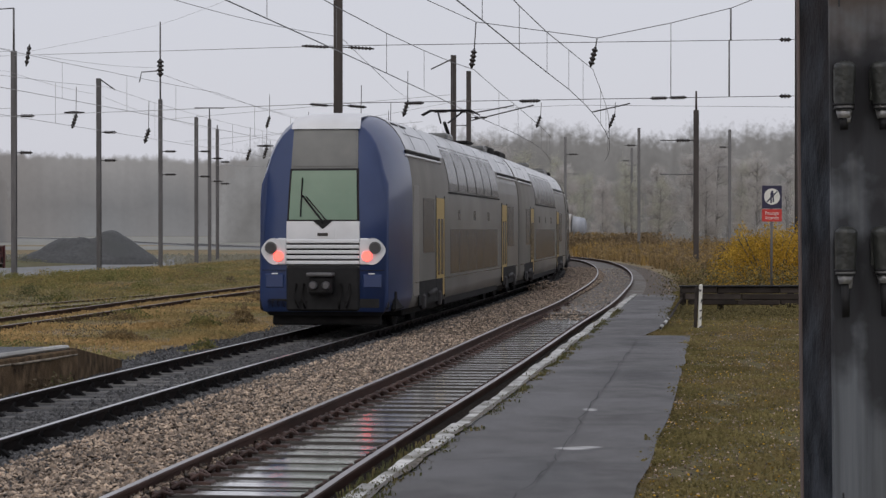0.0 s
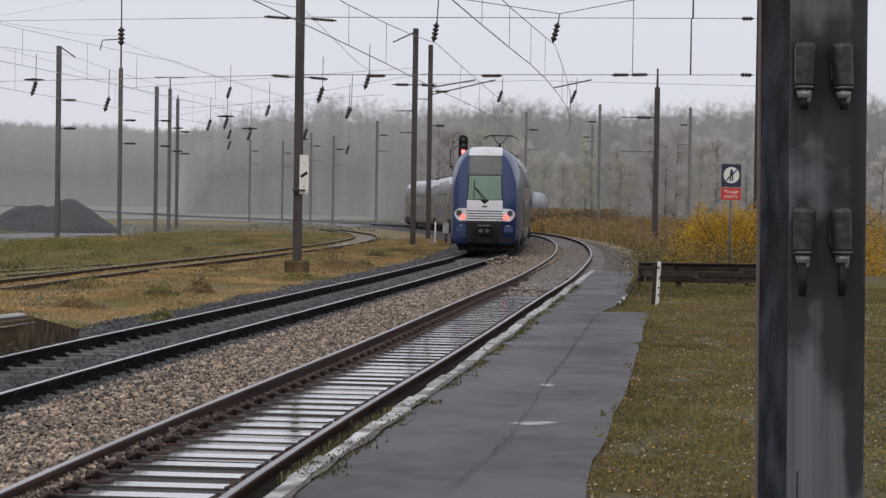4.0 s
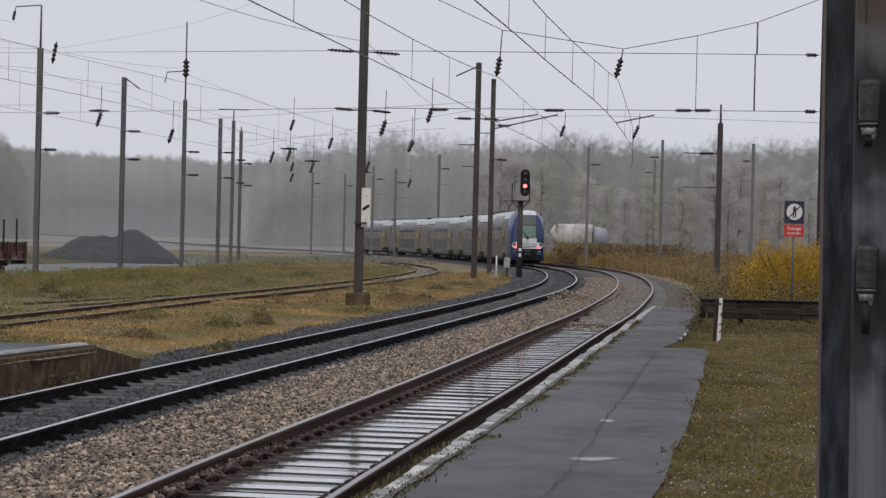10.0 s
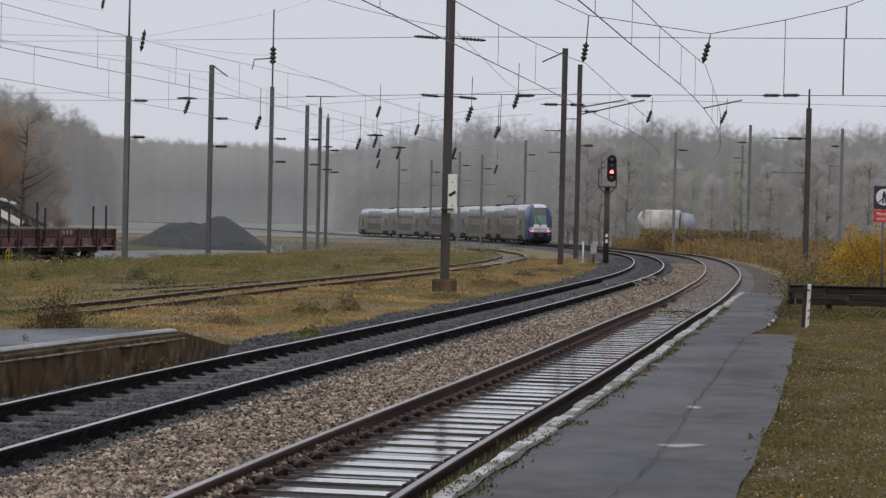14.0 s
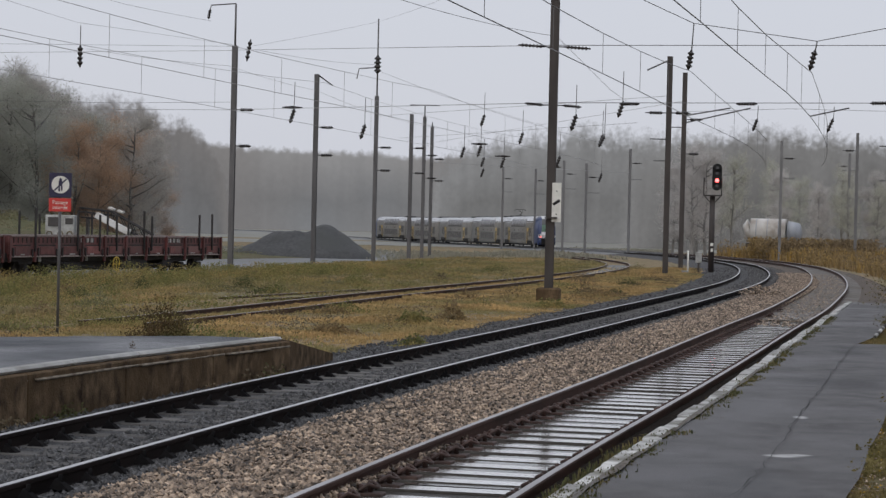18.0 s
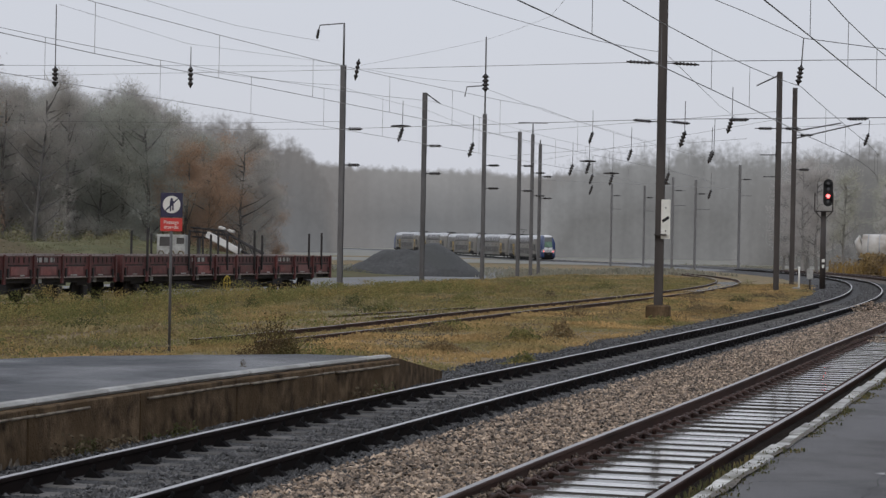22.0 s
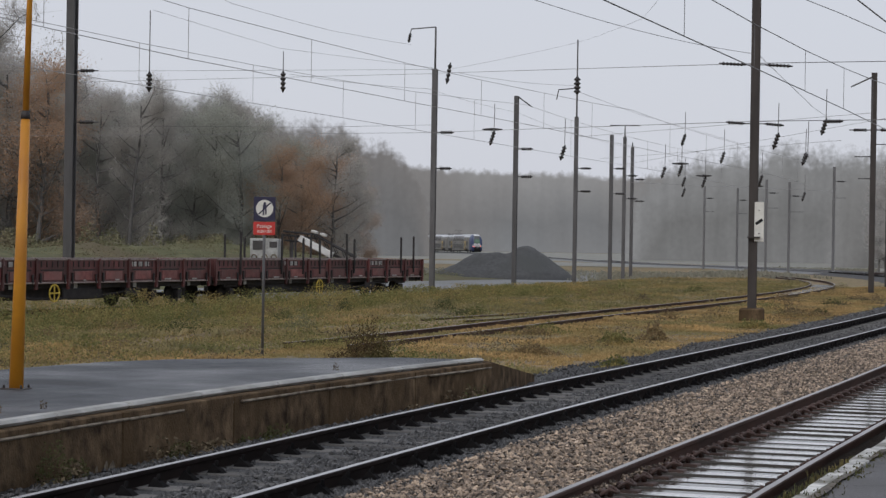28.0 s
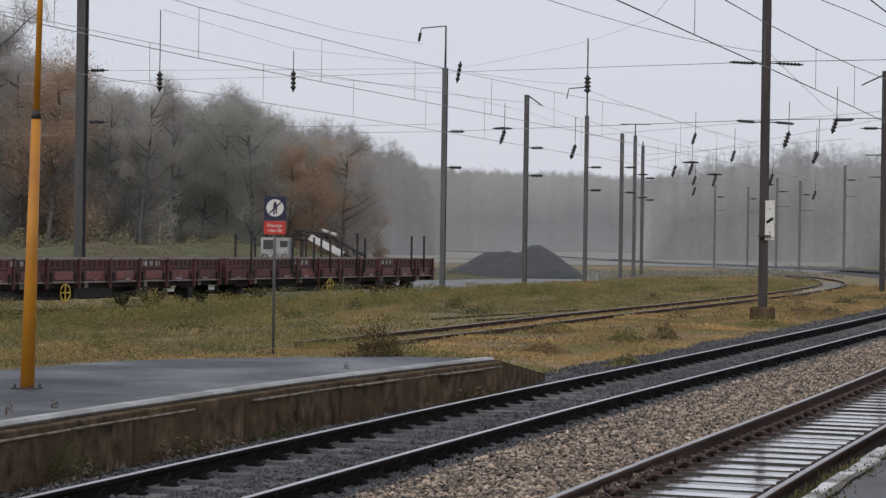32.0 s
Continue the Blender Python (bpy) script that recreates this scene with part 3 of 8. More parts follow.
# ---- the ground, one sheet to the horizon ----
def ground():
    g = Geo()
    xs = sorted(set([-3000, -1200, -500, -260, -180] + list(range(-130, 61, 5)) + [90, 150, 300, 700, 1500, 3000]))
    ys = sorted(set([-1200, -300, -100, -40] + list(range(-20, 260, 5)) + [280, 310, 350, 400, 470, 560, 700, 1000, 1800, 4000]))
    pts = []
    for y in ys:
        for x in xs:
            z = -0.34 + dip(y)
            z += 0.05 * noise.noise((x * 0.13, y * 0.13, 0.0)) if y < 250 else 0
            if y < 280:
                z -= 0.55 * min(1, max(0, (-17 - x) / 8))
            pts.append((x, y, z))
    n = len(xs)
    g.add(pts, [(i * n + j, i * n + j + 1, i * n + n + j + 1, i * n + n + j) for i in range(len(ys) - 1) for j in range(n - 1)], True)
    whole("ground", g, M_GROUND, "wet autumn meadow of ochre and olive grass", "ground", kind="structure")


ground()
whole("yard_ground", ribbon(Line([(60, -46), (150, -40), (300, -60)]), 99, 290, [(-30, -0.83), (-12, -0.83), (0, -0.83), (10, -0.83), (14, -0.85), (17, -0.95)], 6), M_YARD,
      "bare grey gravel of the goods yard", "gravel", kind="structure")

# sheet over the ochre ground, its colour holding the painted mist
g = Geo()
fx, fy = (-420, -260, -150, -90, -50, -20, 10, 60, 150, 320), (286, 310, 330, 350, 375, 400, 435, 470, 520, 560, 640)
g.add([(x, y, -0.29 + dip(y) + 0.05 * noise.noise((x * 0.05, y * 0.05, 0.0))) for y in fy for x in fx], [(i * 10 + j, i * 10 + j + 1, i * 10 + 11 + j, i * 10 + 10 + j) for i in range(10) for j in range(9)], True)
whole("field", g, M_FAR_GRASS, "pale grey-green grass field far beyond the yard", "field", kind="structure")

# beds of the tracks
# beyond y = 48 the bed takes the colour with haze painted in
for a, b, m, label in ((-25, 48, M_DARKBED, "bed of dark oily ballast under the further main track"), (48, 225, M_GREYBED, "bed of grey ballast with painted haze under the further main track")):
    whole("track_bed", ribbon(FAR, a, b, [(-3.3, -0.37), (-2.8, -0.31), (-1.9, -0.25), (-1.3, -0.165), (-0.8, -0.15), (0.8, -0.15), (0.95, -0.132), (1.22, -0.118), (1.5, -0.11)]), m, label, "ballast", kind="structure")
whole("track_bed", ribbon(FAR, -25, 225, [(1.5, -0.11), (1.75, -0.105), (2.3, -0.10), (2.75, -0.10), (2.97, -0.12)]), M_BEIGE,
      "bed of pale beige ballast between the two tracks", "ballast", kind="structure")
whole("track_bed", ribbon(NEAR, -25, 17, [(-0.93, -0.13), (-0.83, -0.15), (-0.66, -0.195), (0.66, -0.195), (0.70, -0.17)]), M_DAMPBED,
      "wet dark bed between the rails of the platform track", "ballast", kind="structure")
whole("track_bed", ribbon(NEAR, 17, 52, [(-0.93, -0.13), (-0.83, -0.15), (-0.66, -0.187), (0.66, -0.187), (0.70, -0.17)]), M_WETBED,
      "flooded bed between the rails of the platform track", "ballast", kind="structure")
# strip beside the platform wall, its gap shade painted on
whole("track_bed", ribbon(NEAR, -25, 52, [(0.70, -0.17), (0.79, -0.085), (0.86, -0.10), (1.3, -0.22)]), M_GAPBED,
      "ballast painted dark as gap shade between the rail and the platform wall", "ballast", kind="structure")
whole("track_bed", ribbon(NEAR, 52, 225, [(-0.93, -0.13), (-0.83, -0.14), (-0.66, -0.165), (0.66, -0.165), (0.85, -0.13), (1.3, -0.16)]), M_MUD,
      "muddy silted bed between the rails of the platform track", "ballast", kind="structure")
whole("track_bed", ribbon(NEAR, 52, 225, [(1.3, -0.16), (2.0, -0.22), (2.9, -0.40)]), M_BEIGE,
      "ballast shoulder beyond the platform end", "ballast", kind="structure")


# far stretch in paler bed and rails: mist put into the colours
for line, label, end in ((FAR, "further main track far down the line", 756), (NEAR, "platform track far down the line", 388)):
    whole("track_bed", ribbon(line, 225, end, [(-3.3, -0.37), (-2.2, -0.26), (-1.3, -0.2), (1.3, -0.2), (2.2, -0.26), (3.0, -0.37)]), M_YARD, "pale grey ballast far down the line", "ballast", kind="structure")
    t = root("railway_track", label, "railway track", kind="structure")
    rails(t, line, 225, end, pale=True)


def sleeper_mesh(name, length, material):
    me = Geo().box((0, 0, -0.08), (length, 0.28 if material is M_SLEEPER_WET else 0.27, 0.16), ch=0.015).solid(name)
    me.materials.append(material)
    # upward faces take the painted sheen, all other faces the painted shade
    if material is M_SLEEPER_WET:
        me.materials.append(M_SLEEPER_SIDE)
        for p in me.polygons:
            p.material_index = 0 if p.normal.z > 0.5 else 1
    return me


def clip_mesh(name, material):
    """A baseplate with a bent spring clip and a screw, on the inner side of a rail."""
    g = Geo()
    if material is M_CLIP_DARK:
        g.add([(-0.10, -0.055, 0), (-0.10, 0.055, 0), (0.07, 0.055, 0), (0.07, -0.055, 0), (-0.045, -0.032, 0.045), (-0.045, 0.032, 0.045), (0.02, 0.03, 0.085), (0.02, -0.03, 0.085)],
              [(3, 2, 1, 0), (0, 1, 5, 4), (1, 2, 6, 5), (2, 3, 7, 6), (3, 0, 4, 7), (4, 5, 6, 7)])
        g.cyl((-0.01, 0, 0.03), (-0.01, 0, 0.115), 0.024, 0.016, 6)
    else:
        g.box((-0.01, 0, 0.014), (0.24, 0.17, 0.028), ch=0.006)
        g.box((0.045, 0, 0.06), (0.05, 0.12, 0.07), Matrix.Rotation(radians(16), 3, "Y"), 0.016)
        g.tube([(0.05, -0.065, 0.05), (-0.03, -0.075, 0.10), (-0.085, -0.03, 0.07), (-0.085, 0.03, 0.07), (-0.03, 0.075, 0.10), (0.05, 0.065, 0.05)], 0.016, 5)
        g.cyl((-0.02, 0, 0.03), (-0.02, 0, 0.125), 0.024, 0.018, 6)
    me = g.solid(name)
    me.materials.append(material)
    return me


def main_track(name, label, line, a, b, drop, sleeper, clip, clips):
    track = root(name, label, "railway track", kind="structure")
    rails(track, line, -25, 225, black=sleeper is M_SLEEPER_DARK)
    sm = sleeper_mesh("sleeper", 2.5 if sleeper is M_SLEEPER_DARK else 1.36, sleeper)
    cm = clip_mesh("rail_clip", clip)
    rnd = random.Random(5)
    y = a
    while y < b:
        if sleeper is M_SLEEPER_WET and y > 46 and rnd.random() < (y - 44) / 22:
            y += 0.6
            continue
        x, yy, turn = line.off(y, 0)
        part("sleeper", sm, None, track, at=pose(x, yy, -drop + dip(y) + rnd.uniform(-0.006, 0.006) + (0.014 if sleeper is M_SLEEPER_WET and y > 51.5 else 0), 0, 0, turn + rnd.uniform(-0.8, 0.8)))
        if y < 75:
            for d, flip in clips:
                x, yy, turn = line.off(y, d)
                part("rail_clip", cm, None, track, at=pose(x, yy, -drop - 0.004 + (0.026 + 0.012 * math.sin(y * 7) if d > 0.8 else 0), 0, 0, turn + flip))
        y += 0.6 * (1 / math.hypot(1, line.slope(y)))
    return track


# ---- platforms ----
R_EDGE = Line([(-16, -4.0), (0, -1.9), (12.5, -0.75), (16.3, -0.27), (20.1, 0.21), (26.8, 1.0), (39.6, 2.53), (55, 4.4)])
R_BACK = Line([(-16, -0.6), (0, 0.25), (12.9, 1.03), (17.1, 1.59), (21.5, 2.13), (26.4, 2.71), (31.4, 3.3)])
R_BACK2 = Line([(31.4, 2.56), (33.2, 2.95), (40, 3.8), (47.7, 4.66), (55.5, 5.5)])
L_EDGE = Line([(-16, -10.4), (0, -8.9), (16.9, -7.64), (21.5, -7.1), (24.5, -6.62), (29.0, -5.69)])
L_BACK = Line([(-16, -15.5), (5, -13.6), (23.8, -10.8), (26.2, -10.2), (27.0, -9.7), (28.0, -8.4), (29.3, -6.5)])
PLAT_R, PLAT_L = 0.36, 0.32


def between(a, b, y0, y1, z, step=1.0, across=4, wob=0.0):
    g = Geo()
    ys = list(np.arange(y0, y1, step)) + [y1]
    pts = []
    for y in ys:
        xa, xb = a.at(y), b.at(y)
        for j in range(across + 1):
            x = xa + (xb - xa) * j / across
            if j == across and wob:
                x += wob * noise.noise((y * 0.9, 3.0, 0.0))
            pts.append((x, y, z + 0.012 * noise.noise((x * 0.5, y * 0.35, 1.0))))
    n = across + 1
    return g.add(pts, [(i * n + j, i * n + j + 1, i * n + n + j + 1, i * n + n + j) for i in range(len(ys) - 1) for j in range(across)], True)


class Shifted:
    """A line moved sideways."""

    def __init__(self, line, d):
        self.line, self.d = line, d

    def at(self, y):
        return self.line.at(y) + self.d


whole("platform_surface", between(Shifted(R_EDGE, 0.15), R_BACK, -16, 31.4, PLAT_R, wob=0.06), M_ASPHALT, "wet dark asphalt platform with worn cracks", "platform", kind="structure")
whole("platform_surface", between(Shifted(R_EDGE, 0.15), R_BACK2, 31.4, 51.0, PLAT_R, wob=0.1), M_ASPHALT, "narrow wet asphalt end of the platform", "platform", kind="structure")
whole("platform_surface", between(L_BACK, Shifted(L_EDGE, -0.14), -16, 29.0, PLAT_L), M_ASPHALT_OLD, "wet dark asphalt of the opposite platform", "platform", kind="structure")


def crack(points, width, label, seed):
    """A ragged tar-dark crack, laid just over the asphalt."""
    r = random.Random(seed)
    g, pts = Geo(), []
    n = 46
    for i in range(n + 1):
        u = i / n * (len(points) - 1)
        k = min(int(u), len(points) - 2)
        x = points[k][0] + (points[k + 1][0] - points[k][0]) * (u - k) + r.uniform(-0.025, 0.025)
        y = points[k][1] + (points[k + 1][1] - points[k][1]) * (u - k)
        w = width * r.uniform(0.2, 1.3)
        dx, dy = points[k + 1][0] - points[k][0], points[k + 1][1] - points[k][1]
        q = math.hypot(dx, dy)
        pts += [(x - w * dy / q, y + w * dx / q, PLAT_R + 0.017), (x + w * dy / q, y - w * dx / q, PLAT_R + 0.017)]
    g.add(pts, [(2 * i, 2 * i + 1, 2 * i + 3, 2 * i + 2) for i in range(n)])
    whole("crack", g, M_TAR, label, "crack", kind="structure")


crack([(0.1, 11.5), (0.45, 13.5), (0.68, 15.2), (0.98, 18.2), (1.4, 21.5), (1.9, 26), (2.5, 31)], 0.005, "long ragged crack along the platform", 1)
for k, (y, a, b) in enumerate(((17.6, 0.5, 1.0), (27.5, 0.1, 0.98), (30.2, 0.45, 0.95), (21.8, 0.0, 0.55), (24.2, 0.5, 0.98), (38.5, 0.05, 0.9), (14.2, 0.0, 0.5))):
    back = R_BACK if y < 31.4 else R_BACK2
    x0, x1 = R_EDGE.at(y) + 0.2, back.at(y) - 0.1
    crack([(x0 + (x1 - x0) * a, y), (x0 + (x1 - x0) * b, y + 0.25)], 0.007, "dark patch joint across the platform", 10 + k)


def wall_panels(name, line, a, b, z0, z1, length, thick, material, label, patches):
    """A retaining wall of cast slabs with open joints."""
    wall = root(name, label, "platform wall", kind="structure")
    y = a
    rnd = random.Random(3)
    while y < b - 0.05:
        e = min(y + length, b)
        x0, x1 = line.at(y), line.at(e)
        dx, dy = x1 - x0, e - y
        L = math.hypot(dx, dy)
        m = pose((x0 + x1) / 2, (y + e) / 2, 0, 0, 0, -math.degrees(math.atan2(dx, dy)))
        g = Geo().box((0, 0, (z0 + z1) / 2), (thick, L - 0.016, z1 - z0), ch=0.014)
        part("wall_slab", g, material, wall, at=m @ pose(rnd.uniform(-0.006, 0.006), 0, 0))
        if patches:
            for k in range(rnd.choice((3, 4, 5))):
                w, h = rnd.uniform(0.06, 0.22), rnd.uniform(0.08, 0.24)
                yy = rnd.uniform(-L / 2 + 0.2, L / 2 - 0.2)
                pts = [(thick / 2 + 0.01, yy + w * u, z0 + 0.12 + h * v) for u, v in ((-0.42, 0), (0.46, 0.06), (0.5, 0.32), (0.26, 0.62), (0.08, 0.95), (-0.16, 0.78), (-0.5, 0.3))]
                pts += [(p[0] - 0.02, p[1], p[2]) for p in pts]
                n = 7
                part("plaster_patch", Geo().add(pts, [tuple(range(n))] + [(i, i + n, (i + 1) % n + n, (i + 1) % n) for i in range(n)]), M_PLASTER, wall, at=m)
        y = e
    return wall


def coping(name, line, a, b, inset, width, z, length, thick, label, rough_edge=0.0, round_edge=False, material=None):
    top = root(name, label, "coping", kind="structure")
    rnd = random.Random(8)
    y = a
    while y < b - 0.05:
        L0 = length * rnd.uniform(0.85, 1.15)
        e = min(y + L0, b)
        x0, x1 = line.at(y) + inset, line.at(e) + inset
        dx, dy = x1 - x0, e - y
        m = pose((x0 + x1) / 2 + rnd.uniform(-1, 1) * rough_edge, (y + e) / 2, z + rnd.uniform(-0.2, 0.8) * rough_edge * 0.3, rnd.uniform(-1, 1) * rough_edge * 8, 0,
                 -math.degrees(math.atan2(dx, dy)))
        L = math.hypot(dx, dy)
        g = Geo().box((0, 0, -thick / 2), (width * rnd.uniform(1 - 2 * rough_edge, 1 + rough_edge), L - 0.008, thick), ch=0.028 if round_edge else 0.012)
        part("coping_slab", g, material or M_COPING, top, at=m)
        y = e


wall_panels("wall_platform", L_EDGE, -16, 29.0, -0.5, 0.282, 2.5, 0.22, M_WALL, "stained brown concrete platform wall with bare lime patches", True)
coping("trim", Shifted(L_EDGE, -0.02), -16, 29.0, -0.06, 0.17, PLAT_L + 0.025, 1.7, 0.06, "rounded pale concrete coping of the opposite platform", 0.006, round_edge=True)
coping("trim", Shifted(L_EDGE, 0.03), -16, 29.0, -0.04, 0.30, PLAT_L - 0.10, 1.3, 0.03, "worn concrete ledge under the coping", 0.03, material=M_PLASTER)
wall_panels("wall_platform", Shifted(R_EDGE, 0.14), -16, 51.0, -0.5, 0.24, 2.0, 0.2, M_WALL, "dark concrete platform wall beside the rail", False)
coping("trim", Shifted(R_EDGE, 0.0), -16, 51.0, 0.07, 0.13, PLAT_R + 0.014, 1.0, 0.12, "broken white concrete edging of the platform", 0.026, material=M_EDGING)
whole("moss_strip", between(Shifted(R_EDGE, 0.12), Shifted(R_EDGE, 0.17), 9, 30, PLAT_R + 0.016, 0.2, 2, wob=0.07), M_MUD, "strip of mud and moss along the platform edging", "moss", kind="structure")

# sloping end of the opposite platform
g = Geo()
x0, y0 = L_EDGE.at(29.0) - 0.02, 29.02
prof = [(0, -0.5), (0, 0.29), (0.25, 0.29), (4.0, -0.13), (4.0, -0.5)]
d = Vector((0.06, 4.0, 0)).normalized()
nrm = Vector((-d.y, d.x, 0)) * 0.3
pts = [Vector((x0, y0, 0)) + d * u + Vector((0, 0, w)) for u, w in prof]
pts += [p + nrm for p in pts]
g.add(pts, [(4, 3, 2, 1, 0), (5, 6, 7, 8, 9)] + [(i, (i + 1) % 5, (i + 1) % 5 + 5, i + 5) for i in range(5)])
whole("platform_ramp_wall", g, M_WALL, "dark sloping end wall of the platform", "wall", kind="structure")

# verge on the right of the platform
V_BACK = Line([(-16, 14), (15, 14), (40, 13), (60, 14)])
whole("verge", between(Shifted(R_BACK, -0.35), V_BACK, -16, 31.4, PLAT_R - 0.025, 1.5, 8), M_VERGE, "mossy verge of thin grass and gravel beside the platform", "verge", kind="structure")
whole("verge", between(Shifted(R_BACK2, -0.3), V_BACK, 31.4, 51.2, PLAT_R - 0.03, 1.5, 8), M_VERGE, "mossy verge behind the platform end", "verge", kind="structure")


# ---- overhead line masts ----
def insulator(parent, p0, p1, r=0.105, discs=5):
    """A string of glass discs on a rod."""
    p0, p1 = Vector(p0), Vector(p1)
    way = (p1 - p0).normalized()
    turn = way.to_track_quat("Z", "Y").to_matrix()
    rings, n = [(0.0, 0.022)], 8
    for i in range(discs):
        for u, k in ((0.12, 0.5), (0.3, 0.95), (0.6, 0.9), (0.88, 0.5)):
            rings.append((0.1 + 0.8 * (i + u) / discs, r * k))
    rings.append((1.0, 0.022))
    pts = [p0.lerp(p1, u) + turn @ Vector((w * math.cos(2 * math.pi * j / n), w * math.sin(2 * math.pi * j / n), 0)) for u, w in rings for j in range(n)]
    m = len(rings)
    g = Geo().add(pts, [(i * n + j, i * n + (j + 1) % n, i * n + n + (j + 1) % n, i * n + n + j) for i in range(m - 1) for j in range(n)], True)
    g.add(pts[:n], [tuple(reversed(range(n)))]).add(pts[-n:], [tuple(range(n))])
    return part("insulator", g, M_INSUL, parent)


def mast(x, y, foot, top, width, material, label, arms=(), cap=None, block=False):
    """An H-section mast; arms: (height, reach to the right, insulated)."""
    ob = root("catenary_mast", label, "mast", pose(x, y, foot), group="overhead line masts")
    h = top - foot
    t = width * 0.16
    g = Geo()
    g.box((0, -width / 2, h / 2), (width, t, h), ch=0.008).box((0, width / 2, h / 2), (width, t, h), ch=0.008).box((0, 0, h / 2), (t, width, h))
    part("shaft", g, material, ob)
    if block:
        part("footing", Geo().box((0, 0, 0.1), (0.75, 0.75, 0.62), ch=0.05), M_WALL, ob, "square concrete footing")
    for z, reach, insulated in arms:
        s = 1 if reach > 0 else -1
        part("bracket", Geo().cyl((s * width / 2, 0, z - foot), (reach, 0, z - foot), 0.035, n=6), M_WIRE, ob)
        if insulated:
            insulator(ob, (s * (width / 2 + 0.15), 0, z - foot), (s * min(abs(reach), width / 2 + 1.0), 0, z - foot))
    if cap:
        part("extension_pole", Geo().cyl((0, 0, h), (0, 0, cap - foot), 0.06, 0.05, 8), material, ob)
    return ob


A = mast(-24.35, 108.9, -0.9, 11.44, 0.27, M_MAST_GREY, "tall grey catenary mast with a hooked top beside the yard", [(8.0, 1.1, True), (6.05, 1.0, True)], cap=13.7)
part("hook_arm", Geo().tube([(0, 0, 14.6), (-1.35, 0, 14.5), (-1.4, 0, 14.3)], 0.035, 6), M_WIRE, A)
insulator(A, (-1.4, 0, 14.3), (-1.5, 0, 13.75))
insulator(A, (0.85, 0, 12.7), (0.65, 0, 11.5), 0.13, 4)
C = mast(-22.05, 121, -0.7, 10.86, 0.26, M_MAST_GREY, "grey catenary mast with short bracket arms", [(7.7, 1.05, True), (6.05, 1.05, True)])
part("top_stay", Geo().tube([(0.1, 0, 11.5), (0.95, 0, 10.9)], 0.04, 6), M_INSUL, C)
B = mast(-21.74, 142.8, -0.7, 11.0, 0.26, M_MAST_GREY, "catenary mast with a tall insulated top rod", [(7.4, 1.1, True), (5.8, 1.1, True)], cap=16.4)
insulator(B, (0, 0, 13.2), (0, 0, 14.6), 0.26, 4)
part("hook_arm", Geo().tube([(0, 0, 13.7), (-1.3, 0, 13.6), (-1.45, 0, 12.9)], 0.045, 6), M_WIRE, B)
for x, y, top, cap in ((-22.06, 163.7, 10.9, 0), (-23.09, 179.9, 11.6, 12.6), (-23.59, 189.4, 11.2, 11.6)):
    o = mast(x, y, -0.8, top, 0.28, M_MAST_GREY, "hazy grey catenary mast in the yard", [(8.2, 1.2, True), (6.2, 1.2, True)], cap=cap or None)
    if cap > 12:
        part("cross_arm", Geo().cyl((-1.3, 0, 13.4), (1.3, 0, 13.4), 0.06, n=6), M_WIRE, o)
MAIN = mast(-4.3, 65.35, -0.3, 11.0, 0.27, M_MAST, "dark brown catenary mast on a square concrete footing between the tracks", block=True)
for z, w in ((8.05, 1.15), (6.2, 0.9)):
    for s in (-1, 1):
        insulator(MAIN, (s * 0.3, 0, z), (s * w, 0, z - 0.05 * s), 0.06, 6)
        part("span_wire_end", Geo().cyl((s * 0.1, 0, z), (s * 0.35, 0, z), 0.02, n=6), M_WIRE, MAIN)
D1 = mast(-1.13, 114.8, -0.4, 11.67, 0.31, M_MAST, "brown catenary mast beside the curve", [(8.55, -1.3, True), (8.55, 1.2, True), (7.1, -1.0, False), (5.9, -0.8, False)])
part("top_stay", Geo().tube([(0, 0, 11.9), (-1.25, 0, 11.3)], 0.045, 6), M_WIRE, D1)
D2 = mast(-0.33, 133.2, -0.4, 12.2, 0.31, M_MAST, "brown catenary mast close behind another", [(9.2, 1.2, True), (8.7, -1.1, False), (7.0, 1.0, True)])
part("raking_strut", Geo().tube([(0.1, 0, 9.4), (4.2, 0, 10.4)], 0.05, 6), M_WIRE, D2)
for x, y, top, w, reach in ((11.77, 109.4, 8.3, 0.26, -1.9), (23.35, 188.6, 11.1, 0.25, -1), (15.14, 189.4, 11.3, 0.25, -1.3), (19.8, 259, 12.2, 0.28, -1.4), (8.41, 189.8, 10.5, 0.24, 1.2),
                            (-6.4, 229.9, 11.1, 0.3, 1.3), (-11.7, 239.7, 9.7, 0.28, 1.6), (-14.9, 249.5, 10.3, 0.28, 1.5), (-24.9, 278.9, 10.3, 0.27, 1.3), (-20.5, 279.3, 10.1, 0.27, 1.3)):
    # masts beyond y = 150 get the colour with haze painted in
    mast(x, y, -0.8 + dip(y), top, w, M_MAST_HAZE if y > 150 else M_MAST, "thin catenary mast fading into the mist" if y > 150 else "catenary mast behind the platform end",
         [(top - 1.6, reach, True), (top - 3.4, reach, False)], cap=9.3 if y < 150 else None)
E1 = mast(-38.4, 92.3, -0.8, 14.5, 0.42, M_MAST_GREY, "broad grey mast behind the goods wagons", [(9.95, 1.35, True), (7.5, 1.4, True)])


# ---- wires ----
YW = "overhead line wire above the goods yard"


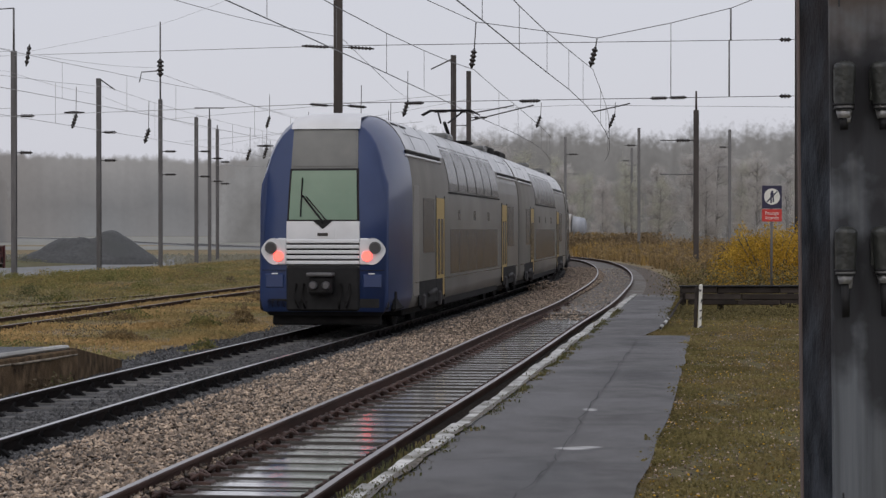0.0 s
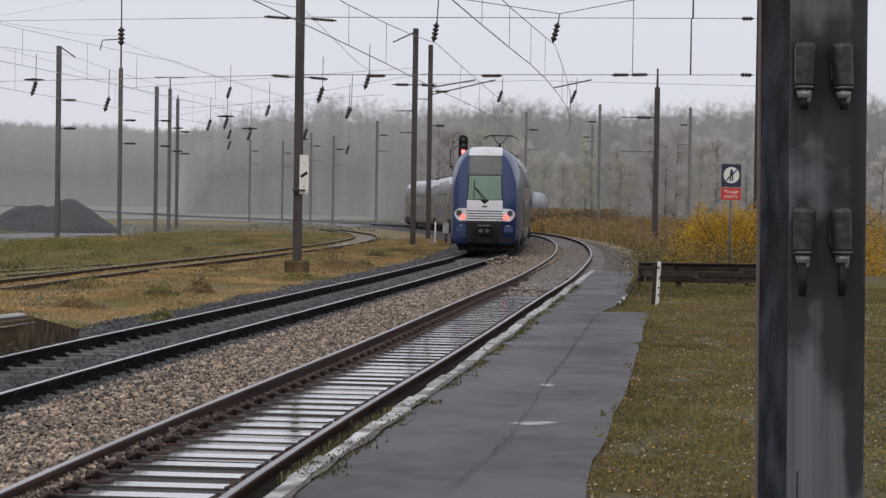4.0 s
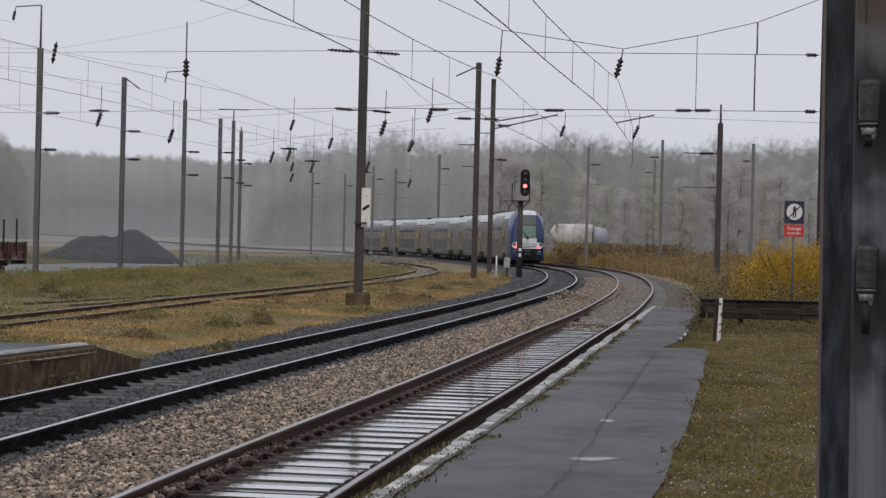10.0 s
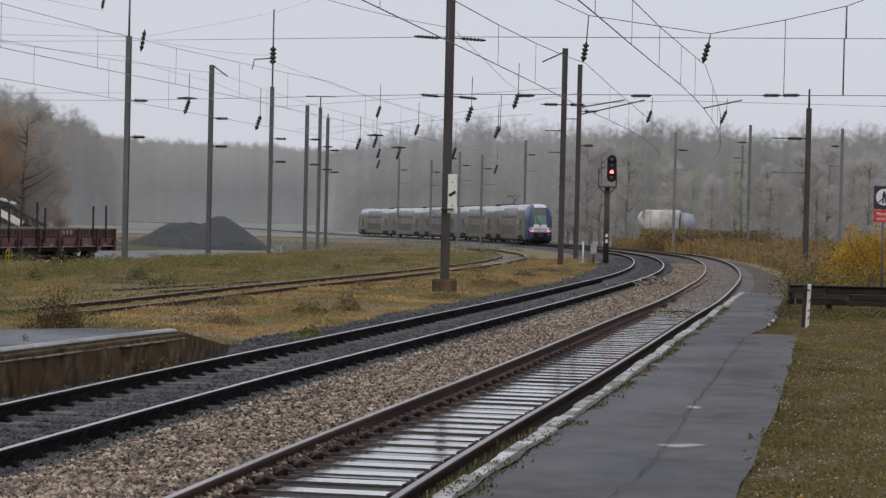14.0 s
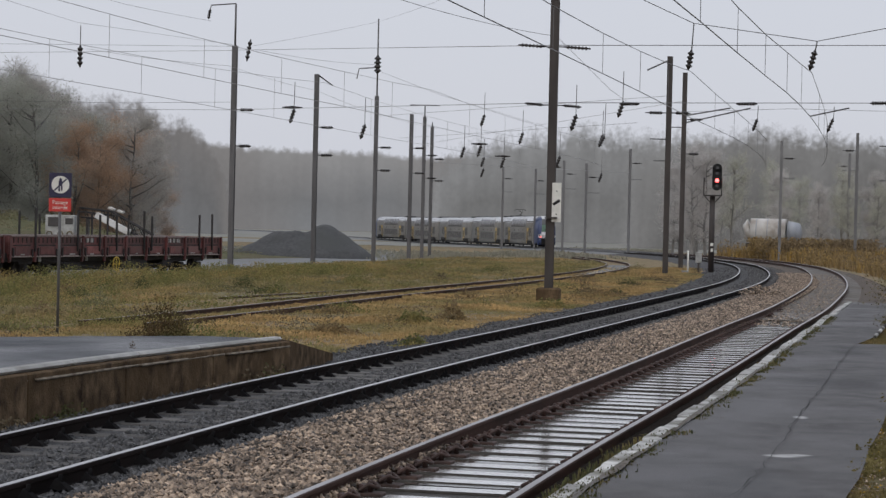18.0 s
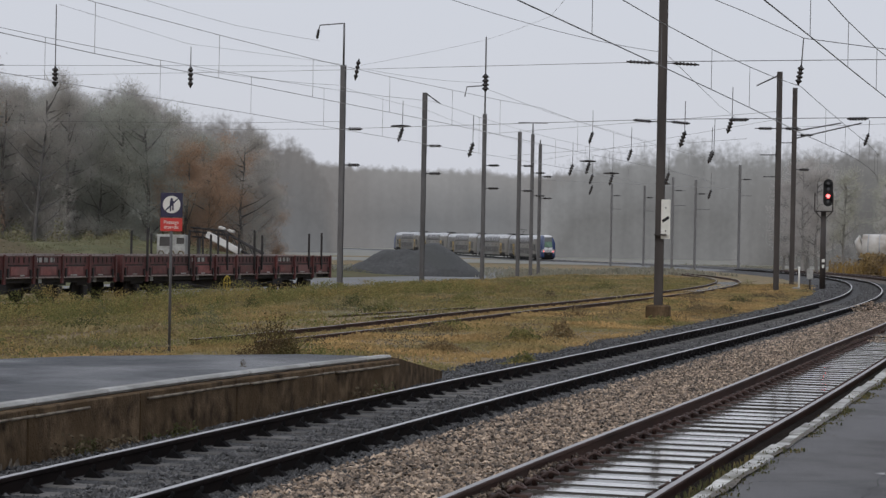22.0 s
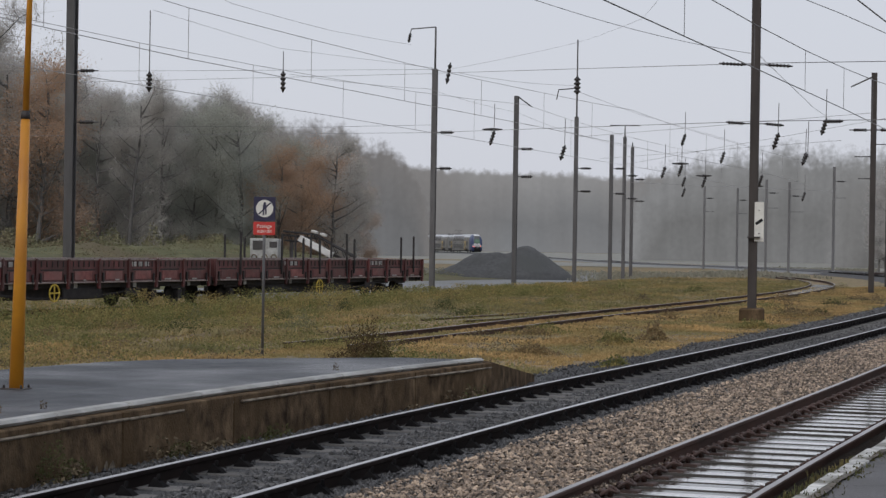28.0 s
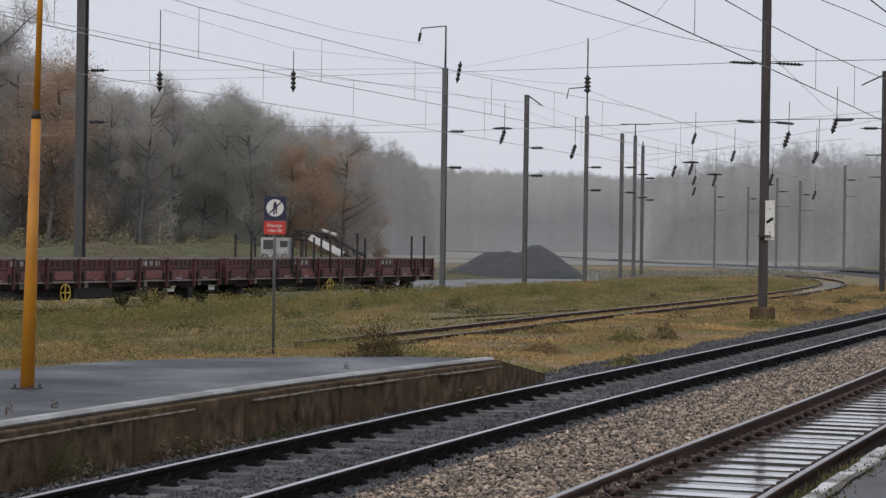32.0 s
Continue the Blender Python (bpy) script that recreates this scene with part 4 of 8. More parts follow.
def wire(points, r=0.012, sag=0.0, name="overhead_wire", label="thin dark overhead line wire", steps=10, droppers=None):
    """A wire through points, each bay sagging; droppers: a second wire's height to which thin hangers fall."""
    pts = []
    for p, q in zip(points[:-1], points[1:]):
        p, q = Vector(p), Vector(q)
        for i in range(steps):
            u = i / steps
            w = p.lerp(q, u)
            w.z -= sag * 4 * u * (1 - u)
            pts.append(w)
    pts.append(Vector(points[-1]))
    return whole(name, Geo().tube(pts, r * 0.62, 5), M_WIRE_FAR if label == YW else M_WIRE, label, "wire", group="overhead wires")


def catenary(line, supports, z0, zc, zm, sag, label, side0=0.2, side1=-0.2, r=0.011):
    """Contact wire and messenger wire over a track, with droppers; the first bay rises from z0 to zc."""
    ob = root("catenary", label, "overhead line", group="overhead wires")
    contact, carrier, drops = [], [], []
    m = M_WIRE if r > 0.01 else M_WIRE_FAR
    for k, (a, b) in enumerate(zip(supports[:-1], supports[1:])):
        n = max(6, int((b - a) / 6))
        for i in range(n + (k == len(supports) - 2)):
            u = i / n
            y = a + (b - a) * u
            p, q = (side0, side1) if k % 2 == 0 else (side1, side0)
            x, yy, _ = line.off(y, p + (q - p) * u)
            low = (z0 + (zc - z0) * u if k == 0 else zc) + dip(y)
            high = zm - sag * 4 * u * (1 - u) * min(1, ((b - a) / 60)) ** 2 + dip(y)
            contact.append((x, yy, low))
            carrier.append((x, yy, high))
            if 0 < i < n:
                drops.append(((x, yy, low), (x, yy, high)))
    part("contact_wire", Geo().tube(contact, r, 5), m, ob)
    part("messenger_wire", Geo().tube(carrier, r * 0.9, 5), m, ob)
    for p, q in drops:
        part("dropper", Geo().cyl(p, q, 0.006, n=4, caps=False), m, ob)
    return ob


catenary(FAR, [2, 65.5, 113], 5.25, 5.6, 7.05, 0.78, "contact and messenger wires over the further main track", 0.55, -0.3)
catenary(NEAR, [2, 66.0, 112], 5.15, 5.7, 7.1, 0.78, "contact and messenger wires over the platform track", -0.2, -0.25)
catenary(SIDEWIRE, [14, 74, 118], 5.4, 5.6, 6.9, 0.45, "overhead wires above the overgrown siding", 0, 0, 0.008)
catenary(WIRED, [14, 74, 118], 5.4, 5.5, 7.1, 0.7, "overhead wires above the lost yard track", 0, 0, 0.0075)


def span(p, q, low, heights, label, hangs=()):
    """A head span across the tracks: a sagging top wire (none where low is 0) and level cross wires, with hangers."""
    ob = root("head_span", label, "overhead line", group="overhead wires")
    p, q = Vector(p), Vector(q)
    top = []
    for i in range(21):
        u = i / 20
        w = p.lerp(q, u)
        w.z -= low * 4 * u * (1 - u)
        top.append(w)
    if low:
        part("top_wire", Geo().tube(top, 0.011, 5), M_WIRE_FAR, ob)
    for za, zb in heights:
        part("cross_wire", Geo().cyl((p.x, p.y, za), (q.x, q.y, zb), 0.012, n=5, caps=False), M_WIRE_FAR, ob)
    for u, level in hangs:
        w = p.lerp(q, u)
        z = w.z - low * 4 * u * (1 - u)
        part("hanger", Geo().cyl(w + Vector((0, 0, z - w.z)), (w.x, w.y, heights[level][0] + (heights[level][1] - heights[level][0]) * u), 0.014, n=5, caps=False), M_WIRE, ob)
    return ob


SPAN = root("head_span", "head span of wires across both main tracks", "overhead line", group="overhead wires")
TOPW = [(-4.3, 65.36, 10.4), (-1.73, 65.5, 9.37), (0.07, 65.7, 8.58), (3.93, 65.88, 8.08), (6.33, 66.3, 8.6), (8.29, 66.5, 9.1), (10.5, 66.9, 10.0)]
part("top_wire", Geo().tube(TOPW, 0.013, 5), M_WIRE, SPAN)
for za, zb in ((7.8, 8.14), (5.98, 6.31)):
    part("cross_wire", Geo().cyl((-4.3, 65.36, za), (10.4, 67.1, zb), 0.012, n=5, caps=False), M_WIRE, SPAN)
for a, b, c in (((0.07, 65.7, 8.58), (0.02, 65.7, 7.75), (-0.08, 65.7, 7.1)), ((3.93, 65.88, 8.06), (3.89, 65.89, 7.82), (3.72, 65.89, 7.15))):
    part("hanger_rod", Geo().cyl(a, b, 0.022, n=6), M_WIRE, SPAN)
    insulator(SPAN, b, c, 0.11, 4)
for x, z0, z1, r0 in ((6.33, 8.6, 6.2, 0.012), (8.25, 9.08, 8.05, 0.028), (8.2, 8.05, 6.25, 0.026)):
    part("hanger_rod", Geo().cyl((x, 66.4, z0), (x, 66.4, z1), r0, n=6), M_WIRE, SPAN)
for x0, x1, z in ((-2.21, -1.58, 5.99), (1.46, 2.13, 6.08), (5.68, 6.25, 6.2), (6.3, 6.87, 6.22)):
    y = 65.4 + (x0 + 4.3) * 0.118
    insulator(SPAN, (x0, y, z), (x1, y, z + 0.015), 0.07, 6)
for a, b in (((2.2, 67.9, 5.73), (2.06, 67.9, 5.32)), ((4.63, 67.8, 5.78), (4.44, 67.8, 5.31)), ((-2.75, 67.9, 5.08), (-2.93, 67.9, 4.71))):
    insulator(SPAN, a, b, 0.07, 4)
    part("hanger_rod", Geo().cyl(a, (a[0] + 0.02, a[1], 6.15), 0.012, n=5), M_WIRE, SPAN)
for x, z in ((10.1, 8.13), (10.1, 6.3)):
    insulator(SPAN, (x - 0.2, 67.05, z), (x + 0.2, 67.1, z), 0.08, 3)
part("registration_tube", Geo().cyl((3.77, 65.9, 5.72), (5.04, 66.8, 6.05), 0.025, n=6), M_WIRE, SPAN)
part("registration_tube", Geo().cyl((-0.07, 66.0, 5.69), (1.28, 66.0, 5.94), 0.025, n=6), M_WIRE, SPAN)
wire([(-1.1, 114.8, 8.6), (4.8, 100, 8.0), (13.8, 89, 7.25)], 0.014, 0, label="thin cross wire beyond the head span")
# the mast that carries the right end of the span, behind the near post
mast(10.6, 67.2, -0.3, 10.6, 0.3, M_MAST, "brown catenary mast at the edge of the scrub")
SPAN2 = span((-4.3, 65.36, 9.6), (-24.35, 108.9, 12.4), 0, ((7.8, 11.2), (5.98, 8.0)), "head span of wires from the main line to the yard")
SPAN3 = span((-24.35, 109.1, 12.6), (-60, 120, 13), 0, ((11.2, 11.4), (8.0, 8.2)), "head span of wires over the yard tracks")

wire([(-22, 55, 10.6), (-25.1, 76, 11.13), (-26.3, 94.4, 12.03), (-25.7, 108.9, 12.75)], 0.014, 0.02, label=YW)
wire([(-24.4, 65.6, 9.67), (-29.1, 95.7, 11.3), (-24.5, 108.9, 11.5)], 0.012, 0.0, label=YW)
wire([(-62, 98, 10.5), (-42.3, 101.5, 10.72), (-24.3, 108.9, 11.4)], 0.014, 0.0, label="cross wire from the yard mast")
wire([(-62, 100, 7.8), (-29.4, 103.9, 7.97), (-24.3, 108.8, 8.4)], 0.014, 0.0, label="cross wire from the yard mast")
wire([(-23.6, 108.9, 11.4), (-21.74, 142.8, 16.2), (-12, 99.3, 13.0), (-6, 65, 11.5)], 0.012, 0.05, label=YW)
wire([(-21.5, 142.8, 12.7), (-20.9, 173.8, 13.1), (-16.2, 229.5, 13.5)], 0.02, 0.0, label=YW)
wire([(-23.0, 108.9, 11.2), (-21.9, 142.8, 13.2)], 0.016, 0.15, label=YW)
wire([(-27.2, 91, 9.66), (-24.1, 106.3, 10.16), (-22.05, 121, 9.9), (-21.65, 143.4, 9.8), (-22, 180, 10.6)], 0.014, 0.1, label=YW)
wire([(-10.9, 34.5, 8.05), (-4.35, 65.36, 8.1)], 0.013, 0.42, label="feeder wire tied off to a mast", steps=24)
wire([(-4.2, 65.4, 8.05), (-3.45, 90, 8.1), (-3.25, 110, 8.8)], 0.014, 0.0, label="wire falling away from mast to mast")
for x, y, z0, z1, z2 in ((-29.4, 78.7, 11.2, 8.75, 7.9), (-27.5, 91, 10.7, 9.84, 8.8)):
    part("hanger_rod", Geo().cyl((x, y, z0), (x, y, z1), 0.022, n=5), M_WIRE, SPAN3)
    insulator(SPAN3, (x, y, z1), (x, y, z2), 0.14, 4)
for k, (x, y, z) in enumerate(((-3.63, 109.9, 8.43), (-6.1, 109.8, 7.67), (-14.9, 149.2, 9.76), (-15.1, 149.2, 7.54), (-12.1, 149.5, 8.53), (-14.3, 159.4, 7.04), (-16.3, 149.1, 7.4),
                               (-5.9, 139.9, 8.05), (-9.4, 150, 6.9), (-23.3, 120, 8.3), (-18.9, 119, 7.4), (-11.0, 170, 6.6), (-17.5, 176, 7.6), (-19.5, 196, 7.2), (-8.0, 190, 6.8))):
    part("hanger_rod", Geo().cyl((x + 0.1, y, z + 0.4), (x + 0.12, y, z + 2.0), 0.022, n=5), M_WIRE, SPAN2)
    insulator(SPAN2, (x + 0.14, y, z + 0.45), (x - 0.14, y, z - 0.45), 0.15, 4)
    if k in (3, 5, 9, 11):
        part("cross_insulator", Geo().cyl((x - 0.6, y, z + 0.5), (x, y, z + 0.5), 0.04, 0.11, n=6).cyl((x, y, z + 0.5), (x + 0.6, y, z + 0.5), 0.11, 0.04, n=6), M_INSUL, SPAN2)
for a, b in (((-23, 164, 9.0), (-3.5, 140, 9.3)), ((-23.1, 180, 9.2), (-0.3, 133.2, 10.4)), ((-21.8, 143, 9.6), (-1.1, 114.8, 9.5)), ((-23.6, 189, 7.9), (-6.4, 229, 8.4))):
    part("cross_wire", Geo().cyl(a, b, 0.012, n=4, caps=False), M_WIRE_FAR, SPAN2)


# ---- the post beside the camera ----
def near_post():
    ob = root("platform_post", "grey steel post with sleeved bolts and soot stains", "post", pose(1.272, 6.86, PLAT_R - 0.04, 0, -0.65, 11))
    h = 5.2
    part("front_flange", Geo().box((0, -0.15, h / 2), (0.262, 0.02, h), ch=0.004), M_POST, ob)
    part("web", Geo().box((0, 0, h / 2), (0.014, 0.28, h)), M_POST_DARK, ob, "mottled web of the post, painted dark as in shade")
    part("rear_flange", Geo().box((0, 0.15, h / 2), (0.262, 0.02, h), ch=0.004), M_POST_RUST, ob, "brown edge of the rear flange")
    # added plate over the open channel, coloured like the shade in it
    part("side_plate", Geo().box((-0.119, 0.0, h / 2), (0.012, 0.276, h)), M_POST_DARK, ob, "plate closing the post's channel, painted in its shade")
    for z, end in ((2.172, 0.03), (1.64, 0.1)):
        for x in (-0.096, 0.026):
            y = -0.162
            tip = 0.008 if x > 0 else -0.004
            sleeve = Geo().ball((x, y - 0.034, z), 0.036, (1, 0.95, 0.62), 18, 8)
            for k in range(5):
                z0, z1 = z - 0.024 * k, z - 0.024 * (k + 1)
                sleeve.cyl((x + tip * k / 5, y - 0.034, z0), (x + tip * (k + 1) / 5, y - 0.034, z1), 0.036 - 0.0008 * k, 0.0352 - 0.0008 * k, 18, False)
            sleeve.box((x, y - 0.014, z - 0.055), (0.062, 0.03, 0.12), ch=0.012)
            b = part("bolt_sleeve", sleeve, M_SLEEVE, ob, "rounded black bolt sleeve")
            xx = x + tip
            part("collar", Geo().cyl((xx, y - 0.034, z - 0.116), (xx, y - 0.034, z - 0.123), 0.036, 0.036, 16).cyl((xx, y - 0.034, z - 0.130), (xx, y - 0.034, z - 0.136), 0.034, 0.033, 16), M_BLACK, b)
            part("washer", Geo().cyl((xx, y - 0.034, z - 0.121), (xx, y - 0.034, z - 0.132), 0.032, 0.031, 16), M_NUT, b, "pale worn washer")
            part("nut", Geo().cyl((xx, y - 0.034, z - 0.136), (xx, y - 0.034, z - 0.163), 0.028, 0.022, 6).cyl((xx + 0.008, y - 0.034, z - 0.155), (xx + 0.008, y - 0.034, z - 0.178), 0.017, 0.013, 8), M_NUT, b, "pale worn nut")
            part("bolt_end", Geo().cyl((xx, y - 0.034, z - 0.16), (xx, y - 0.034, z - 0.17 - end), 0.016, 0.013, 8), M_BLACK, b)
    for z in (0.55, 2.62):
        part("paint_run", Geo().box((-0.1, -0.161, z), (0.006, 0.002, 0.5)), M_SOOT, ob, "thin dark paint run")
    return ob


near_post()


# ---- signs, signal, lamp post ----
def no_crossing_sign(x, y, foot, z, turn, label, scale=1.0):
    ob = root("warning_sign", label, "sign", pose(x, y, foot, 0, 0, turn), group="no-crossing signs")
    h = 0.0
    m = Matrix.Translation((0, 0, z - foot)) @ Matrix.Diagonal((scale, scale, scale, 1))
    part("post", Geo().cyl((0, 0.03, 0), (0, 0.03, z - foot + 0.6), 0.028, n=10), M_MAST_GREY, ob, "thin grey steel post")
    b = part("upper_board", Geo().box((0, 0, h + 0.45), (0.50, 0.012, 0.56), ch=0.005), M_NAVY, ob, "dark navy board with a white disc", at=m)
    g = Geo().cyl((0, -0.006, h + 0.46), (0, -0.012, h + 0.46), 0.2, n=28)
    part("disc", g, M_WHITE, b, "white disc")
    g = Geo().cyl((0, -0.012, h + 0.575), (0, -0.015, h + 0.575), 0.032, n=12)
    g.box((0, -0.0135, h + 0.49), (0.085, 0.003, 0.12)).box((-0.025, -0.0135, h + 0.37), (0.035, 0.003, 0.13)).box((0.03, -0.0135, h + 0.38), (0.035, 0.003, 0.11))
    part("pictogram", g, M_NAVY, b)
    part("slash", Geo().box((0, -0.0165, h + 0.46), (0.032, 0.003, 0.38), Matrix.Rotation(radians(45), 3, "Y")), M_NAVY, b)
    r = part("lower_board", Geo().box((0, 0, h), (0.50, 0.012, 0.30), ch=0.005), M_RED, ob, "red board with two words", at=m)
    for k, word in enumerate(("Passage", "interdit")):
        cu = bpy.data.curves.new("lettering", "FONT")
        cu.body, cu.size, cu.align_x, cu.extrude = word, 0.115, "CENTER", 0.001
        to = new("lettering_curve", cu)
        bpy.context.view_layer.update()
        me = bpy.data.meshes.new_from_object(to.evaluated_get(bpy.context.evaluated_depsgraph_get()))
        bpy.data.objects.remove(to)
        me.materials.clear()
        part("lettering", me, M_WHITE, r, at=pose(0, -0.009, h + 0.02 - 0.115 * k, 90))
    return ob


no_crossing_sign(6.28, 43.55, 0.25, 2.27, 8, "navy and red no-crossing sign on a thin post in the verge", 0.86)
no_crossing_sign(-12.17, 39.15, -0.33, 2.22, 17, "navy and red no-crossing sign behind the opposite platform", 0.86)


def mast_board():
    ob = root("distance_board", "tall white board with a black slanted bar strapped to a mast", "sign", pose(-4.12, 65.1, 2.2, 0, 0, 3))
    part("board", Geo().box((0.02, 0, 0.62), (0.29, 0.02, 1.24), ch=0.006), M_WHITE, ob)
    part("bar", Geo().box((0.02, -0.014, 0.62), (0.09, 0.008, 0.25), Matrix.Rotation(radians(55), 3, "Y")), M_BLACK, ob, "black slanted bar")
    for z in (0.25, 0.98):
        part("bolt", Geo().cyl((0.02, -0.01, z), (0.02, -0.02, z), 0.022, n=8), M_MAST, ob)
    part("strap", Geo().box((-0.14, 0.03, 0.13), (0.4, 0.3, 0.05)), M_MAST, ob, "rusty strap round the mast")


mast_board()


def red_signal():
    ob = root("railway_signal", "railway signal showing red on a dark pole with a cage", "signal", pose(1.42, 118.3, -0.4, 0, 0, 2))
    part("pole", Geo().cyl((0, 0, 0), (0, 0, 4.5), 0.17, 0.15, 12), M_MAST, ob)
    part("backboard", Geo().box((0.22, -0.2, 5.55), (0.54, 0.06, 1.0)).cyl((0.22, -0.23, 6.05), (0.22, -0.17, 6.05), 0.27, n=20).cyl((0.22, -0.23, 5.05), (0.22, -0.17, 5.05), 0.27, n=20).box((0.22, -0.12, 5.5), (0.36, 0.16, 1.2), ch=0.05), M_BLACK, ob, "black oval signal head")
    part("lamp", Geo().cyl((0.22, -0.23, 5.36), (0.22, -0.27, 5.36), 0.11, n=14), M_SIG_LAMP, ob, "lit red lamp")
    for z in (5.75, 6.08, 5.05):
        part("lens", Geo().cyl((0.22, -0.23, z), (0.22, -0.26, z), 0.09, n=12), M_T_LENS, ob)
    part("platform", Geo().box((0, 0, 4.5), (1.05, 0.8, 0.06), ch=0.01), M_MAST, ob, "small grated service platform")
    for x in (-0.5, 0.5):
        for y in (-0.36, 0.36):
            part("guard_post", Geo().cyl((x, y, 4.5), (x, y, 5.5), 0.02, n=5), M_MAST, ob)
        for z in (5.0, 5.5):
            part("guard_rail", Geo().cyl((x, -0.36, z), (x, 0.36, z), 0.02, n=5), M_MAST, ob)
    for x in (-1, 1):
        part("brace", Geo().tube([(x * 0.45, 0, 4.47), (x * 0.12, 0, 4.1)], 0.03), M_MAST, ob)
    part("plate", Geo().box((0.02, -0.18, 1.72), (0.17, 0.02, 0.17)), M_WHITE, ob, "small white plate")
    part("plate", Geo().box((0.02, -0.18, 1.4), (0.14, 0.02, 0.2)), M_WHITE, ob)


red_signal()
o = root("trackside_cabinet", "small pale relay cabinet on a leg beside the signal", "cabinet", pose(0.72, 118.0, -0.4))
part("cabinet_box", Geo().box((0, 0, 0.95), (0.36, 0.28, 0.6), ch=0.03), M_COPING, o)
part("leg", Geo().cyl((0, 0, 0), (0, 0, 0.66), 0.06, n=8), M_MAST, o)
o = root("marker_post", "thin white marker post with a pale foot", "post", pose(0.12, 117.2, -0.4))
part("post", Geo().cyl((0, 0, 0), (0, 0, 1.35), 0.05, n=8), M_WHITE, o)
part("foot", Geo().box((-0.15, 0, 0.12), (0.42, 0.2, 0.2), ch=0.04), M_COPING, o)


def lamp_post():
    ob = root("lamp_post", "orange painted tapering lamp post standing on the opposite platform", "lamp post", pose(-9.25, 20.83, PLAT_L, 0, 1.2, 0))
    part("base_plate", Geo().box((0, 0, 0.01), (0.26, 0.26, 0.02), ch=0.004), M_MAST, ob, "rusty base plate")
    for x in (-0.1, 0.1):
        for y in (-0.1, 0.1):
            part("anchor_bolt", Geo().cyl((x, y, 0.02), (x, y, 0.055), 0.014, n=6), M_MAST, ob)
    part("lower_shaft", Geo().cyl((0, 0, 0.02), (0, 0, 2.95), 0.078, 0.05, 12), M_ORANGE, ob)
    part("collar", Geo().cyl((0, 0, 2.93), (0, 0, 3.02), 0.055, 0.042, 12), M_MAST, ob, "dark joint collar")
    part("upper_shaft", Geo().cyl((0, 0, 3.02), (0, 0, 6.2), 0.036, 0.022, 12), M_ORANGE, ob)
    part("lamp_arm", Geo().tube([(0, 0, 6.2), (0.15, 0, 6.5), (0.7, 0, 6.6)], 0.022, 8), M_ORANGE, ob)
    part("lamp_head", Geo().box((0.9, 0, 6.6), (0.55, 0.2, 0.1), ch=0.04), M_MAST_GREY, ob)


lamp_post()


# ---- barrier at the end of the platform ----
def barrier():
    ob = root("barrier", "low dark timber barrier with a flaking white post", "barrier")
    rnd = random.Random(31)
    m = Matrix.Rotation(radians(4), 3, "Z")
    for row, (z, h) in enumerate(((0.78, 0.13), (0.65, 0.125), (0.53, 0.11))):
        x = 4.08 + 0.07 * row
        while x < 7.4:
            e = min(x + rnd.uniform(0.7, 1.5), 7.45)
            part("timber", Geo().box(((x + e) / 2, 40.72 + ((x + e) / 2 - 4.1) * 0.07 + rnd.uniform(-0.012, 0.012), z + rnd.uniform(-0.008, 0.008)), (e - x - 0.012, 0.14, h - 0.01), m, 0.014), M_BEAM, ob, "dark weathered timber")
            x = e
    part("top_rail", Geo().box((5.75, 40.8, 0.855), (3.4, 0.19, 0.035), m, 0.01), M_BLACK, ob, "black top rail")
    part("post", Geo().box((3.72, 33.95, 0.68), (0.055, 0.07, 0.78), Matrix.Rotation(radians(2.0), 3, "Y"), 0.012), M_WHITE, ob, "flaking white post")
    part("back_post", Geo().box((3.655, 34.0, 0.66), (0.05, 0.07, 0.74), Matrix.Rotation(radians(2.0), 3, "Y"), 0.012), M_BEAM, ob, "dark timber behind the white post")
    for z, w, h in ((0.36, 0.05, 0.05), (0.52, 0.02, 0.05), (0.64, 0.035, 0.025), (0.80, 0.02, 0.06), (0.97, 0.04, 0.035)):
        part("rust_fleck", Geo().box((3.72 + (z - 0.68) * 0.035 + rnd.uniform(-0.022, 0.022), 33.911, z), (w, 0.006, h), Matrix.Rotation(rnd.uniform(-0.6, 0.6), 3, "Y")), M_MAST_GREY, ob)
    for x in (4.15, 4.9, 6.3, 7.2):
        part("support", Geo().box((x, 40.95 + (x - 4.1) * 0.07, 0.55), (0.12, 0.12, 0.6), ch=0.012), M_BEAM, ob)
    part("leaning_rail", Geo().tube([(3.0, 33.2, 0.39), (3.5, 36.6, 0.45), (4.1, 40.75, 0.62)], 0.026, 6), M_BEAM, ob, "thin leaning rail with flaked paint")
    for u0, u1 in ((0.0, 0.16), (0.3, 0.52), (0.62, 0.7)):
        a, b = Vector((3.0, 33.2, 0.39)), Vector((3.5, 36.6, 0.45))
        part("paint_remnant", Geo().cyl(a.lerp(b, u0), a.lerp(b, u1), 0.029, n=6), M_EDGING, ob, "white paint left on the rail")
    return ob


barrier()


